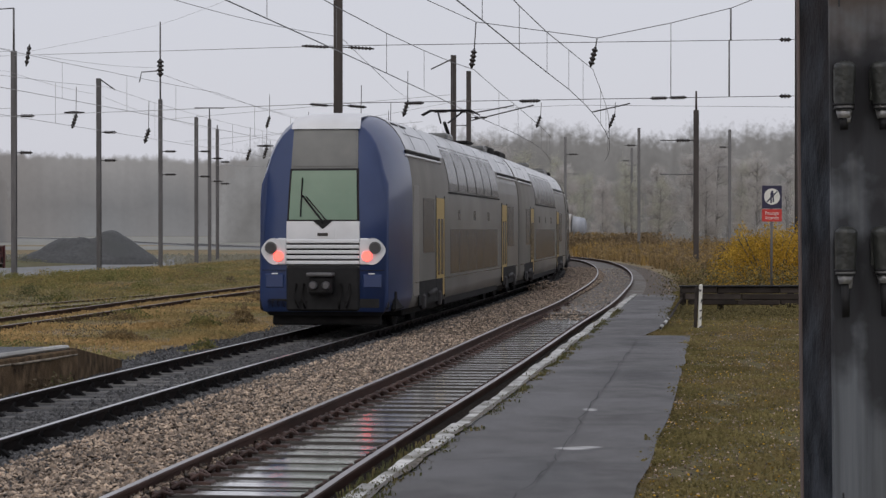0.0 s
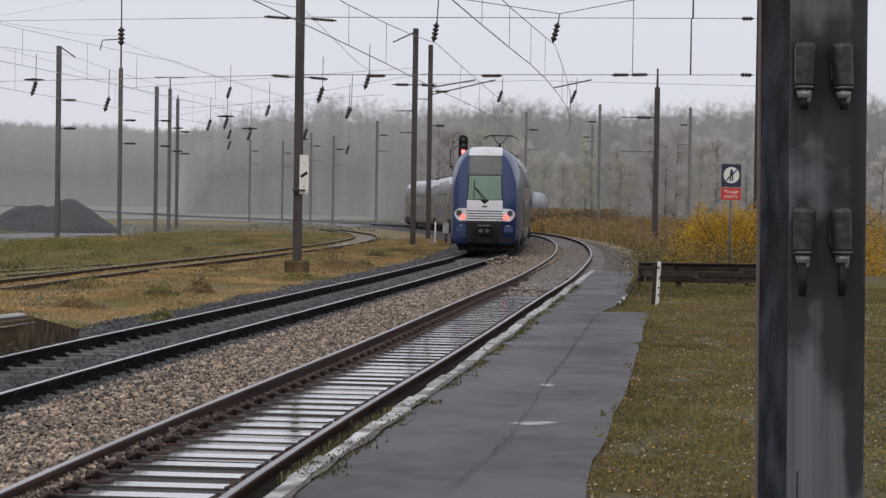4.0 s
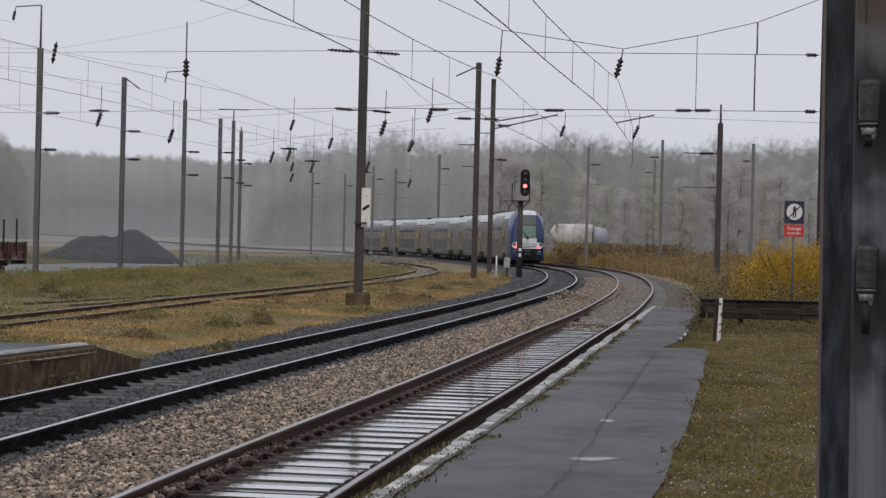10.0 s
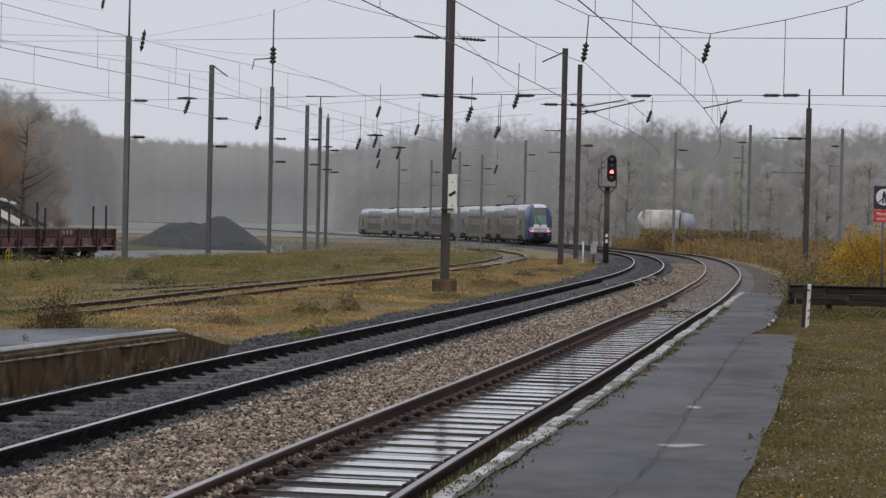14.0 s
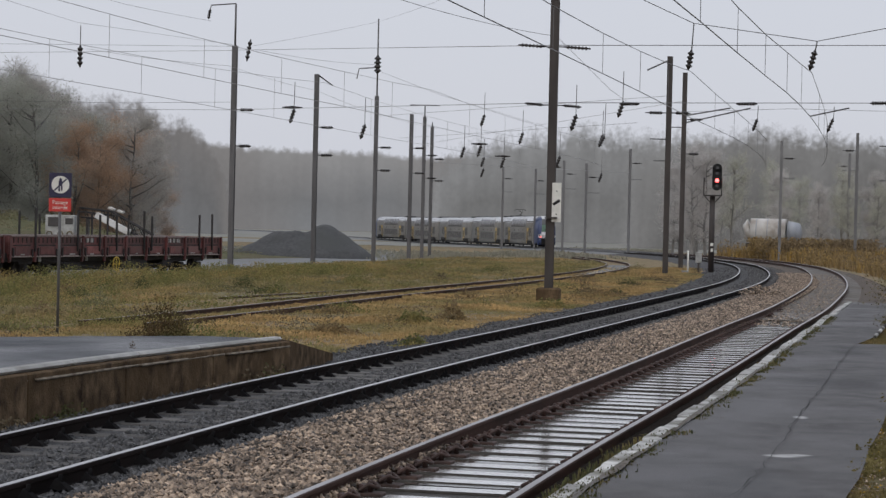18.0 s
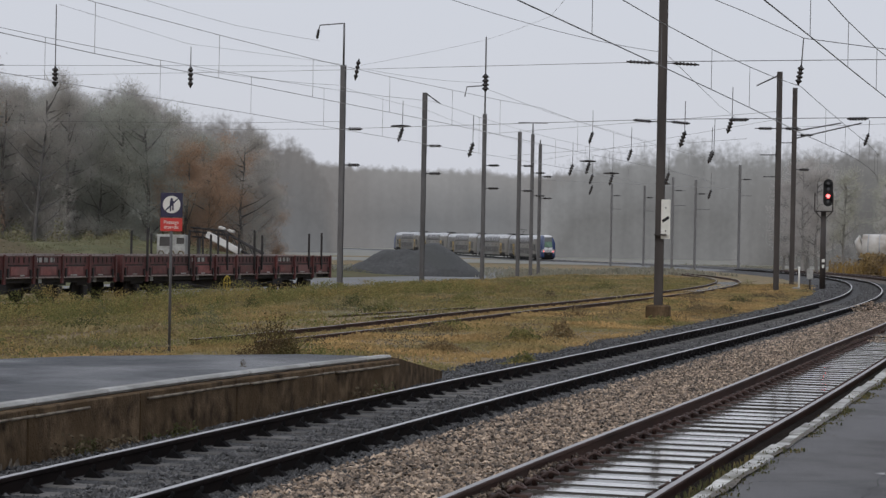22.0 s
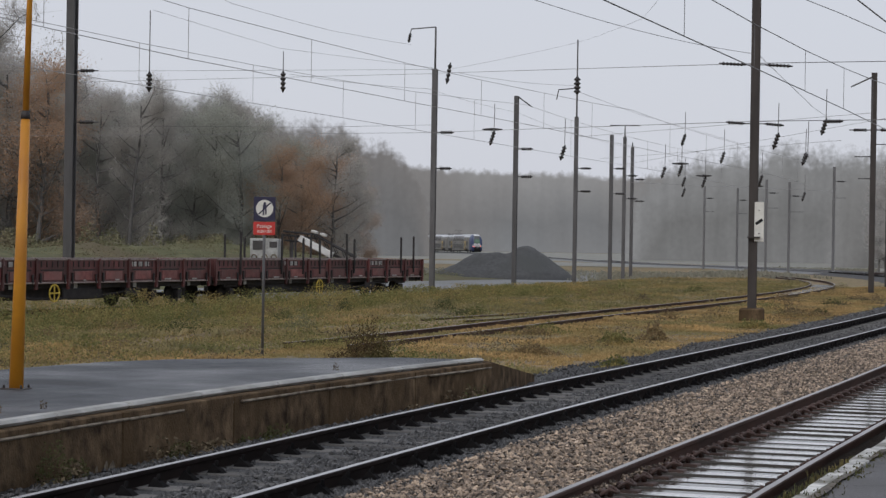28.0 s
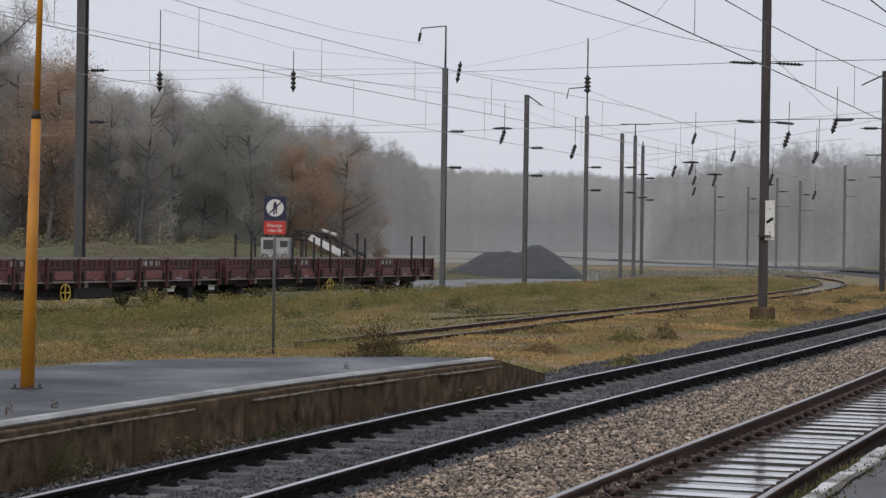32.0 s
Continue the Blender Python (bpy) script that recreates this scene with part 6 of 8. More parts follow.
def nose(ob, y, lit):
    """The rounded cab end, its face towards -y at y."""
    ks = [0.0, 0.12, 0.3, 0.55, 0.9, 1.4, 2.1]
    n = len(BODY)
    pts = []
    for k in ks:
        u = min(1.0, k / 2.1)
        e = (1 - u) ** 2.4
        for x, z in BODY:
            w = 1 - 0.13 * e - 0.05 * e * (z > 3)
            zz = z if z < 1.0 else 1.0 + (z - 1.0) * (1 - 0.075 * e)
            rake = 0.42 * max(0, (zz - 1.9) / 2.3) ** 1.6 * (1 - u)
            pts.append((x * w, y + k + rake, zz))
    faces = [(i * n + j, i * n + (j + 1) % n, i * n + n + (j + 1) % n, i * n + n + j)[::-1] for i in range(len(ks) - 1) for j in range(n)]
    faces.append(tuple(range(n)))
    part("cab_shell", Geo().add(pts, faces, True), M_T_BLUE, ob, "blue rounded cab shell")

    def face(z):
        return y + 0.42 * max(0, (z - 1.9) / 2.3) ** 1.6

    def plate(g, x0, x1, z0, z1, out, x2=None, x3=None, rows=6):
        """A plate on the raked face; x2, x3: its sides at the top."""
        x2, x3 = (x0 if x2 is None else x2), (x1 if x3 is None else x3)
        p = []
        for i in range(rows + 1):
            u = i / rows
            z = z0 + (z1 - z0) * u
            p += [(x0 + (x2 - x0) * u, face(z) - out, z), (x1 + (x3 - x1) * u, face(z) - out, z)]
        m = len(p)
        f = [(2 * i, 2 * i + 1, 2 * i + 3, 2 * i + 2) for i in range(rows)]
        p += [(a, b + 0.12, c) for a, b, c in p]
        f += [(2 * i, 2 * i + 2, m + 2 * i + 2, m + 2 * i) for i in range(rows)] + [(2 * i + 1, m + 2 * i + 1, m + 2 * i + 3, 2 * i + 3) for i in range(rows)]
        f += [(0, m, m + 1, 1), (2 * rows, 2 * rows + 1, m + 2 * rows + 1, m + 2 * rows)]
        return g.add(p, f)

    part("cab_frame", plate(Geo(), -0.70, 0.70, 1.25, 3.93, 0.012, -0.62, 0.62), M_T_PANEL, ob, "grey surround of the windscreen")
    part("mask", plate(Geo(), -0.70, 0.70, 1.78, 2.13, 0.03), M_T_LIGHT, ob, "white mask below the windscreen")
    part("windscreen_seal", plate(Geo(), -0.69, 0.69, 2.12, 3.13, 0.024, -0.655, 0.655), M_BLACK, ob, "black rubber seal")
    part("windscreen", plate(Geo(), -0.655, 0.655, 2.16, 3.09, 0.034, -0.62, 0.62), M_T_SCREEN, ob, "green tinted windscreen")
    part("destination_panel", plate(Geo(), -0.61, 0.61, 3.17, 3.86, 0.026, -0.575, 0.575), M_T_PANEL, ob, "grey upper panel")
    arch = []
    for k in range(9):
        u = (k - 4) / 4
        arch += [(0.66 * u, y + 0.27, 3.885), (0.66 * u, y + 0.30 + 0.03 * u * u, 3.99 - 0.02 * u * u), (0.64 * u, y + 0.48 + 0.05 * u * u, 4.16 - 0.05 * u * u), (0.62 * u, y + 1.75, 4.27 - 0.03 * u * u)]
    part("visor", Geo().add(arch, [(4 * k + j, 4 * k + 4 + j, 4 * k + 5 + j, 4 * k + 1 + j) for k in range(8) for j in range(3)], True), M_T_LIGHT, ob, "white arched roof visor")
    gr = part("grille", plate(Geo(), -0.70, 0.70, 1.30, 1.80, 0.018), M_T_DARK, ob)
    for k in range(5):
        part("slat", Geo().box((0, y - 0.035, 1.35 + k * 0.1), (1.40, 0.05, 0.068), ch=0.012), M_T_LIGHT, gr, "pale grille slat")
    for s in (-1, 1):
        rim = []
        for k in range(25):
            u = k / 24 * 2 * math.pi
            cx = math.cos(u)
            rim.append((s * (0.95 + 0.245 * cx), 1.56 + 0.25 * math.sin(u) * (1 - 0.35 * max(0, cx) ** 2) + 0.02 * cx))
        rim = rim[:-1]
        m0 = len(rim)
        curve = [0.16 * max(0, abs(px) - 0.85) ** 1.3 for px, pz in rim]
        pts = [(px, y - 0.045 + q, pz) for (px, pz), q in zip(rim, curve)] + [(px, y + 0.09 + q, pz) for (px, pz), q in zip(rim, curve)]
        faces = [tuple(range(m0)) if s < 0 else tuple(reversed(range(m0)))] + [(i, (i + 1) % m0, m0 + (i + 1) % m0, m0 + i) for i in range(m0)]
        h = part("lamp_housing", Geo().add(pts, faces).box((s * 0.79, y - 0.0, 1.56), (0.18, 0.085, 0.50), ch=0.02), M_T_LIGHT, ob, "white almond-shaped lamp housing")
        part("lamp_ring", Geo().cyl((s * 1.0, y - 0.03, 1.63), (s * 1.0, y - 0.062, 1.63), 0.115, n=18), M_T_PANEL, h)
        part("headlamp", Geo().cyl((s * 1.0, y - 0.03, 1.63), (s * 1.0, y - 0.075, 1.63), 0.092, n=16), M_T_LENS, h)
        part("tail_lamp", Geo().cyl((s * 0.85, y - 0.03, 1.47), (s * 0.85, y - 0.075, 1.47), 0.095, n=16), M_T_LAMP if lit else M_T_LENS, h, "lit red tail lamp" if lit else "")
        part("bumper", Geo().box((s * 0.94, y + 0.17, 1.0), (0.50, 0.36, 0.40), ch=0.09), M_T_BLUE, ob, "blue corner bumper")
        part("bumper_seam", Geo().box((s * 0.94, y - 0.012, 1.205), (0.46, 0.01, 0.014)), M_BLACK, ob)
        part("marker", Geo().box((s * 0.93, y - 0.014, 1.14), (0.12, 0.006, 0.025)), M_T_LIGHT, ob, "small white reflector strip")
        part("second_wiper_arm", Geo().tube([(0.04 + 0.05 * s, face(2.15) - 0.05, 2.12), (-0.36 + 0.03 * s, face(2.6) - 0.06, 2.6)], 0.012, 6), M_BLACK, ob)
        part("cab_skirt", Geo().box((s * 1.25, y + 1.25, 0.62), (0.14, 1.7, 0.42), ch=0.05), M_T_DARK, ob, "dark skirt below the cab side")
        part("step", Geo().box((s * 0.95, y + 0.35, 0.5), (0.4, 0.4, 0.1), ch=0.03), M_T_DARK, ob)
        part("cab_door", Geo().box((s * 1.395, y + 2.55, 1.75), (0.03, 0.7, 2.2), ch=0.008), M_T_GREY, ob)
    part("coupler_recess", Geo().box((0, y + 0.0, 0.86), (1.40, 0.14, 0.86), ch=0.04), M_BLACK, ob)
    part("valance", Geo().box((0, y + 0.22, 0.58), (2.46, 0.44, 0.48), ch=0.16), M_BLACK, ob, "black lower valance")
    for hx in (-0.5, -0.36, 0.36, 0.52):
        part("brake_hose", Geo().tube([(hx, y - 0.08, 0.95), (hx * 1.05, y - 0.2, 0.72), (hx * 0.9, y - 0.12, 0.5), (hx * 0.85, y - 0.06, 0.62)], 0.022, 6), M_T_DARK, ob)
    cp = part("coupler", Geo().box((0, y - 0.16, 0.92), (0.46, 0.4, 0.34), ch=0.05), M_T_DARK, ob, "automatic coupler")
    part("coupler_cap", Geo().box((0, y - 0.25, 1.13), (0.5, 0.3, 0.07), ch=0.02), M_MAST_GREY, cp)
    for x in (-0.12, 0.12):
        part("coupler_cone", Geo().cyl((x, y - 0.36, 0.92), (x, y - 0.42, 0.92), 0.09, 0.05, 12), M_MAST_GREY, cp)
    part("snowplough", Geo().box((0, y + 0.42, 0.33), (2.1, 0.12, 0.36), Matrix.Rotation(radians(-12), 3, "X"), 0.02), M_T_DARK, ob)
    w = part("wiper", Geo().tube([(0.02, face(2.15) - 0.06, 2.1), (-0.40, face(2.62) - 0.07, 2.62)], 0.018, 6), M_BLACK, ob)
    part("wiper_blade", Geo().tube([(-0.43, face(2.25) - 0.06, 2.22), (-0.41, face(2.95) - 0.06, 2.95)], 0.014, 6), M_BLACK, w)
    part("wiper_boss", Geo().add([(-0.18, face(2.1) - 0.045, 2.13), (0.18, face(2.1) - 0.045, 2.13), (0, face(2.0) - 0.045, 1.98)], [(0, 1, 2)]), M_BLACK, w)
    part("number_plate", Geo().box((0, y - 0.035, 1.9), (0.5, 0.012, 0.17)), M_T_LIGHT, ob)
    part("lettering", Geo().box((0, y - 0.044, 1.88), (0.2, 0.006, 0.06)), M_MAST, ob)


def pantograph(ob, y):
    p = part("pantograph", Geo().box((0, y, 4.36), (1.2, 1.3, 0.06), ch=0.01), M_T_DARK, ob)
    part("lower_arm", Geo().tube([(0, y + 0.5, 4.4), (0, y - 0.9, 4.86)], 0.05, 6), M_T_DARK, p)
    part("upper_arm", Geo().tube([(-0.1, y - 0.9, 4.86), (-0.35, y + 0.35, 5.24)], 0.025, 6).tube([(0.1, y - 0.9, 4.86), (0.35, y + 0.35, 5.24)], 0.025, 6), M_T_DARK, p)
    part("collector_head", Geo().tube([(-0.8, y + 0.25, 5.14), (-0.55, y + 0.25, 5.27), (0.55, y + 0.25, 5.27), (0.8, y + 0.25, 5.14)], 0.025, 6)
         .tube([(-0.8, y + 0.5, 5.14), (-0.55, y + 0.5, 5.27), (0.55, y + 0.5, 5.27), (0.8, y + 0.5, 5.14)], 0.025, 6), M_T_DARK, p)


def end_cab(tail):
    ob = root("train_car", "blue and grey double-deck end car with lit red tail lamps" if tail else "blue and grey double-deck leading car of the train", "train", group="cars of the train")
    car_body(ob, -CAR / 2 + 2.05, CAR / 2)
    nose(ob, -CAR / 2, tail)
    for y in (-CAR / 2 + 2.7, -CAR / 2 + 3.8):
        part("roof_vent", Geo().box((0.75, y, 4.12), (0.4, 0.7, 0.1), Matrix.Rotation(radians(24), 3, "Y"), 0.02), M_T_DARK, ob)
    part("roof_box", Geo().box((0, CAR / 2 - 1.6, 4.28), (1.5, 1.8, 0.2), ch=0.04), M_T_DARK, ob)
    if tail:
        pantograph(ob, CAR / 2 - 5.2)
    return ob


def mid_car():
    ob = root("train_car", "grey double-deck middle car with yellow doors and a pale roof", "train", group="cars of the train")
    car_body(ob, -CAR / 2, CAR / 2)
    part("gangway", Geo().box((0, -CAR / 2 - GAP / 2, 2.2), (1.6, GAP + 0.1, 3.2), ch=0.05), M_T_DARK, ob)
    for e in (-1, 1):
        part("roof_box", Geo().box((0, e * (CAR / 2 - 2.0), 4.28), (1.4, 2.2, 0.2), ch=0.04), M_T_DARK, ob)
    return ob


TAIL = end_cab(True)
MID = mid_car()
CARS = [TAIL, MID, copy_thing(MID, pose(0, 0, 0)), copy_thing(MID, pose(0, 0, 0)), end_cab(False)]

# arc length along the further track
TRACK_Y = np.arange(-20, 758, 1.0)
TRACK_S = np.concatenate([[0], np.cumsum([math.hypot(1, FAR.at(y + 1) - FAR.at(y)) for y in TRACK_Y[:-1]])])
# where the tail end of the train is along y, over time
TIMES = np.array([0, 0.5, 1, 2, 3, 6, 7, 8, 9, 10, 11, 12, 13, 16, 18, 20, 22, 24, 28, 32], float)
PLACES = np.array([38.9, 43.2, 48.2, 58.0, 69.0, 105.4, 118.0, 130.8, 144, 157.3, 171, 185.5, 201, 246, 278, 312, 350, 389, 470, 555], float)


def on_track(s):
    y = float(np.interp(s, TRACK_S, TRACK_Y))
    return Vector((FAR.at(y), y, dip(y)))


def train_rows(first):
    """Poses of a car whose tail-side end is first metres from the train's end."""
    rows = []
    glide = Line(list(zip(TIMES, PLACES)))
    for t in sorted(set(list(np.arange(0, 4, 0.25)) + list(np.arange(4, 32.01, 0.5)))):
        s0 = float(np.interp(glide.at(t), TRACK_Y, TRACK_S)) + first
        a, b = on_track(s0 + 3.6), on_track(s0 + CAR - 3.6)
        c = (a + b) / 2
        rows.append((float(t), c, math.degrees(math.atan2(-(b.x - a.x), b.y - a.y))))
    return rows


# ---- plants ----
def tree_meshes(seed, height, spreadw, leaves, leaf_mat, bark, twigs, leaf=0.4, low=0.25):
    """A trunk with limbs, and a crown of small leaf clumps or twigs."""
    r = random.Random(seed)
    g, tips = Geo(), []
    lean = Vector((r.uniform(-0.04, 0.04), r.uniform(-0.04, 0.04), 1))
    p, rad, steps = Vector((0, 0, -0.3)), height * 0.014 + 0.05, 6
    trunk = [p.copy()]
    for i in range(steps):
        q = p + lean * (height * 0.85 / steps) + Vector((r.uniform(-1, 1), r.uniform(-1, 1), 0)) * height * 0.012
        g.cyl(p, q, rad, rad * 0.78, 7, False)
        rad *= 0.78
        p = q
        trunk.append(p.copy())
    for i in range(22):
        u = low + (0.98 - low) * (i + r.random()) / 22
        k = min(int(u * steps), steps - 1)
        base = trunk[k].lerp(trunk[k + 1], u * steps - k)
        a = r.uniform(0, 6.283)
        reach = spreadw * (1.05 - 0.75 * abs(u - 0.45)) * r.uniform(0.55, 1.0)
        end = base + Vector((math.cos(a) * reach, math.sin(a) * reach, reach * r.uniform(0.35, 1.0)))
        mid = base.lerp(end, 0.5) + Vector((0, 0, -0.06 * reach))
        g.cyl(base, mid, 0.05 + 0.004 * height, 0.04, 5, False).cyl(mid, end, 0.04, 0.015, 4, False)
        for j in range(5):
            w = mid.lerp(end, 0.2 + 0.8 * r.random())
            e = w + Vector((r.uniform(-1, 1), r.uniform(-1, 1), r.uniform(-0.1, 1.1))) * reach * 0.38
            g.cyl(w, e, 0.022, 0.008, 3, False)
            tips += [w.lerp(e, 0.5), e]
    tips.append(p)
    c = Geo()
    for i in range(twigs):
        a = r.choice(tips)
        d = Vector((r.uniform(-1, 1), r.uniform(-1, 1), r.uniform(-0.2, 1.4))).normalized() * r.uniform(0.5, 1.5)
        s = d.cross(Vector((r.uniform(-1, 1), r.uniform(-1, 1), r.uniform(-1, 1)))).normalized() * r.uniform(0.01, 0.022)
        o = a + Vector((r.uniform(-1, 1), r.uniform(-1, 1), r.uniform(-1, 1))) * 0.5
        c.add([o - s, o + s, o + d], [(0, 1, 2)])
    if leaves:
        q = np.random.RandomState(seed)
        hold = np.array(tips)[q.randint(0, len(tips), leaves)] + q.normal(0, 1, (leaves, 3)) * (0.6, 0.6, 0.48)
        d = q.normal(0, 1, (leaves, 3))
        d *= (leaf * q.uniform(0.4, 1.0, leaves) / np.linalg.norm(d, axis=1))[:, None]
        s = np.cross(d, q.normal(0, 1, (leaves, 3)))
        s *= (leaf * q.uniform(0.15, 0.36, leaves) / np.linalg.norm(s, axis=1))[:, None]
        k = len(c.v)
        c.v.extend(map(tuple, np.stack([hold - d * 0.5, hold + s, hold + d * 0.5, hold - s], 1).reshape(-1, 3).tolist()))
        c.f.extend((k + 4 * i, k + 4 * i + 1, k + 4 * i + 2, k + 4 * i + 3) for i in range(leaves))
        c.s.extend([False] * leaves)
    tm, cm = g.solid("trunk"), c.solid("crown")
    tm.materials.append(bark)
    cm.materials.append(leaf_mat)
    return tm, cm


def tree(meshes, x, y, z, turn, size, label, group):
    ob = root("tree", label, "tree", pose(x, y, z, 0, 0, turn), group=group)
    ob.scale = (size, size, size)
    part("trunk", meshes[0], None, ob)
    part("crown", meshes[1], None, ob)
    return ob


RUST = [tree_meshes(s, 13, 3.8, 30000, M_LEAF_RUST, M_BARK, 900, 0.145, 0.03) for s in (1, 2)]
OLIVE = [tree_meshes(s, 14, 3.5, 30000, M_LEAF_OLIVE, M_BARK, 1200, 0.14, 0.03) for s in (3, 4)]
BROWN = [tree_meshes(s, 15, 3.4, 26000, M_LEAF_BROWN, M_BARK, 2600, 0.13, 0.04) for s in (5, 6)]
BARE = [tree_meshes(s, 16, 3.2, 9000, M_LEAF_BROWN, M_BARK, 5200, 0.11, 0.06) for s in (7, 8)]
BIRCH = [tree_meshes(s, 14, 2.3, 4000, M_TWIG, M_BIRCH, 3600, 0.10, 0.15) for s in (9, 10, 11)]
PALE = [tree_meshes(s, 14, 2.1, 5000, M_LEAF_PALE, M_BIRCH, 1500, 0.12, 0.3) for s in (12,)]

r = random.Random(40)
# edge of the wood behind the wagons: degrees from straight ahead, and the height of the tree tops
TOPS = Line([(-30, 22.0), (-25, 20.0), (-22.5, 17.0), (-20, 14.6), (-18, 14.2), (-16.3, 13.2), (-15.2, 10.6), (-14.4, 8.6)])
for i in range(54):
    deg = -29 + 14.2 * (i + r.uniform(-0.5, 0.5)) / 53
    row = i % 3
    dist = 160 + 11 * row + r.uniform(-4, 4)
    h = TOPS.at(deg) * (0.95 + 0.08 * row) * r.uniform(0.78, 1.14)
    if deg < -23:
        kind, tag = r.choice((BARE, BROWN, BROWN, RUST)), "tall half-bare brown tree at the edge of the wood"
    elif deg < -17.4:
        kind, tag = r.choice((OLIVE, OLIVE, BROWN, OLIVE, BARE)), "dark olive tree at the edge of the wood"
    else:
        kind, tag = r.choice((RUST, RUST, RUST, OLIVE, BROWN)), "rust-leaved autumn tree at the edge of the wood"
    k = r.randrange(2)
    az = radians(deg)
    tree(kind[k], math.sin(az) * dist, math.cos(az) * dist, -0.8, r.uniform(0, 360), h / 14.5, tag, "edge of the wood")
# birch wood behind the curve
for i in range(60):
    u = r.random()
    deg = -0.5 + 14.5 * u
    az = radians(deg)
    dist = 232 + 100 * r.random() ** 1.2 - 30 * max(0, u - 0.6)
    kind = PALE if r.random() < (0.4 if 1 < deg < 6 else 0.16) else BIRCH
    k = 0.98 + 0.13 * math.sin(u * 15) + 0.08 * math.sin(u * 41)
    tree(r.choice(kind), math.sin(az) * dist, math.cos(az) * dist, -0.9, r.uniform(0, 360), r.uniform(0.72, 1.05) * k,
         "pale bare birch in the misty wood", "misty birch wood")


def woodland(seed, dist, tops, label, low, mid, high, streak=0.1, fade=0.3, ends=0.0, tint=None):
    """A wood drawn as a glowing screen with mist painted into its colours, its top soft and uneven. tops: height over
    degrees.
    """
    m = bpy.data.materials.new("painted_mist_wood")
    m.use_nodes = True
    nt = m.node_tree
    n, l = nt.nodes, nt.links
    n.remove(n["Principled BSDF"])
    at = n.new("ShaderNodeAttribute")
    at.attribute_name = "rise"
    co = n.new("ShaderNodeTexCoord")

    def tone(scale, stretch, detail):
        mp = n.new("ShaderNodeMapping")
        mp.inputs["Scale"].default_value = stretch
        mp.inputs["Location"].default_value = (seed * 7.3, 0, 0)
        t = n.new("ShaderNodeTexNoise")
        t.inputs["Scale"].default_value, t.inputs["Detail"].default_value = scale, detail
        l.new(co.outputs["Object"], mp.inputs["Vector"])
        l.new(mp.outputs[0], t.inputs["Vector"])
        return t.outputs["Fac"]

    def calc(op, a, b):
        q = n.new("ShaderNodeMath")
        q.operation = op
        for k, v in enumerate((a, b)):
            if isinstance(v, float):
                q.inputs[k].default_value = v
            else:
                l.new(v, q.inputs[k])
        return q.outputs[0]

    # emission colours by height: the paling of mist is painted into this ramp
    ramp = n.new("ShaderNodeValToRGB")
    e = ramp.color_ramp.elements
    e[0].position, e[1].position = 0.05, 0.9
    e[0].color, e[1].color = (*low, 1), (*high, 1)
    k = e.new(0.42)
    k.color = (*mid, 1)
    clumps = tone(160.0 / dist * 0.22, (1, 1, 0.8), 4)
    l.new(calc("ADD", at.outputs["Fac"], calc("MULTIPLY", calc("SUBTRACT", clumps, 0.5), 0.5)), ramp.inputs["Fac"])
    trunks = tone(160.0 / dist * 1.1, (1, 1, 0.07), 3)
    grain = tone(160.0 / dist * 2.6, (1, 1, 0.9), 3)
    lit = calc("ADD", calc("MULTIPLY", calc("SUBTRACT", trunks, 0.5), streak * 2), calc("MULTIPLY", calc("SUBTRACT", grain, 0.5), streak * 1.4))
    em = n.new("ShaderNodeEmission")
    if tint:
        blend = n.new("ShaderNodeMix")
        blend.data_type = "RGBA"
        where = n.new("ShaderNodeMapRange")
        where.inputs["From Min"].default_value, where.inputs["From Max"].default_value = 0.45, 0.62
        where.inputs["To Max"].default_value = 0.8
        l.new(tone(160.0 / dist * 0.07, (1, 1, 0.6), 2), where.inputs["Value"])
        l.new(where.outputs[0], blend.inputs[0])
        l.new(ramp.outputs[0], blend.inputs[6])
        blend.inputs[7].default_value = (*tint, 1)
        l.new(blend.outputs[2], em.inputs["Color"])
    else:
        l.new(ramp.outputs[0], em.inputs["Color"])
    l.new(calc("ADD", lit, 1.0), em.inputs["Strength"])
    ragged = calc("ADD", calc("MULTIPLY", calc("SUBTRACT", tone(160.0 / dist * 0.5, (1, 1, 1), 6), 0.5), 0.75 * fade), calc("MULTIPLY", calc("SUBTRACT", grain, 0.5), fade))
    edge = n.new("ShaderNodeMapRange")
    edge.interpolation_type = "SMOOTHSTEP"
    edge.inputs["From Min"].default_value, edge.inputs["From Max"].default_value = 1 - fade, 1.0 - 0.1 * fade
    l.new(calc("ADD", at.outputs["Fac"], ragged), edge.inputs["Value"])
    clear = n.new("ShaderNodeBsdfTransparent")
    mix = n.new("ShaderNodeMixShader")
    l.new(edge.outputs[0], mix.inputs[0])
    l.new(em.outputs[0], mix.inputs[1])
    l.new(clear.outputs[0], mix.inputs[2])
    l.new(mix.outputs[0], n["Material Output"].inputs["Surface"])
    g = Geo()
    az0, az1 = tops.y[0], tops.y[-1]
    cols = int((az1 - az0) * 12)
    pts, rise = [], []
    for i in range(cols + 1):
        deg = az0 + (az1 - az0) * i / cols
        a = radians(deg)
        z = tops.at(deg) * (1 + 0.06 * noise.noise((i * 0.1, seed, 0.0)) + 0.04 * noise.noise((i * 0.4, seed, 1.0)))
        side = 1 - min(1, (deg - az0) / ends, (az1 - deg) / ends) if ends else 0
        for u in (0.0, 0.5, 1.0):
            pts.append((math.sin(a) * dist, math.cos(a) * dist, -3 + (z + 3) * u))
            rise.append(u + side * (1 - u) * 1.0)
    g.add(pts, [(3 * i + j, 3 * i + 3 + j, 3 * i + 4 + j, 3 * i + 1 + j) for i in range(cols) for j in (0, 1)])
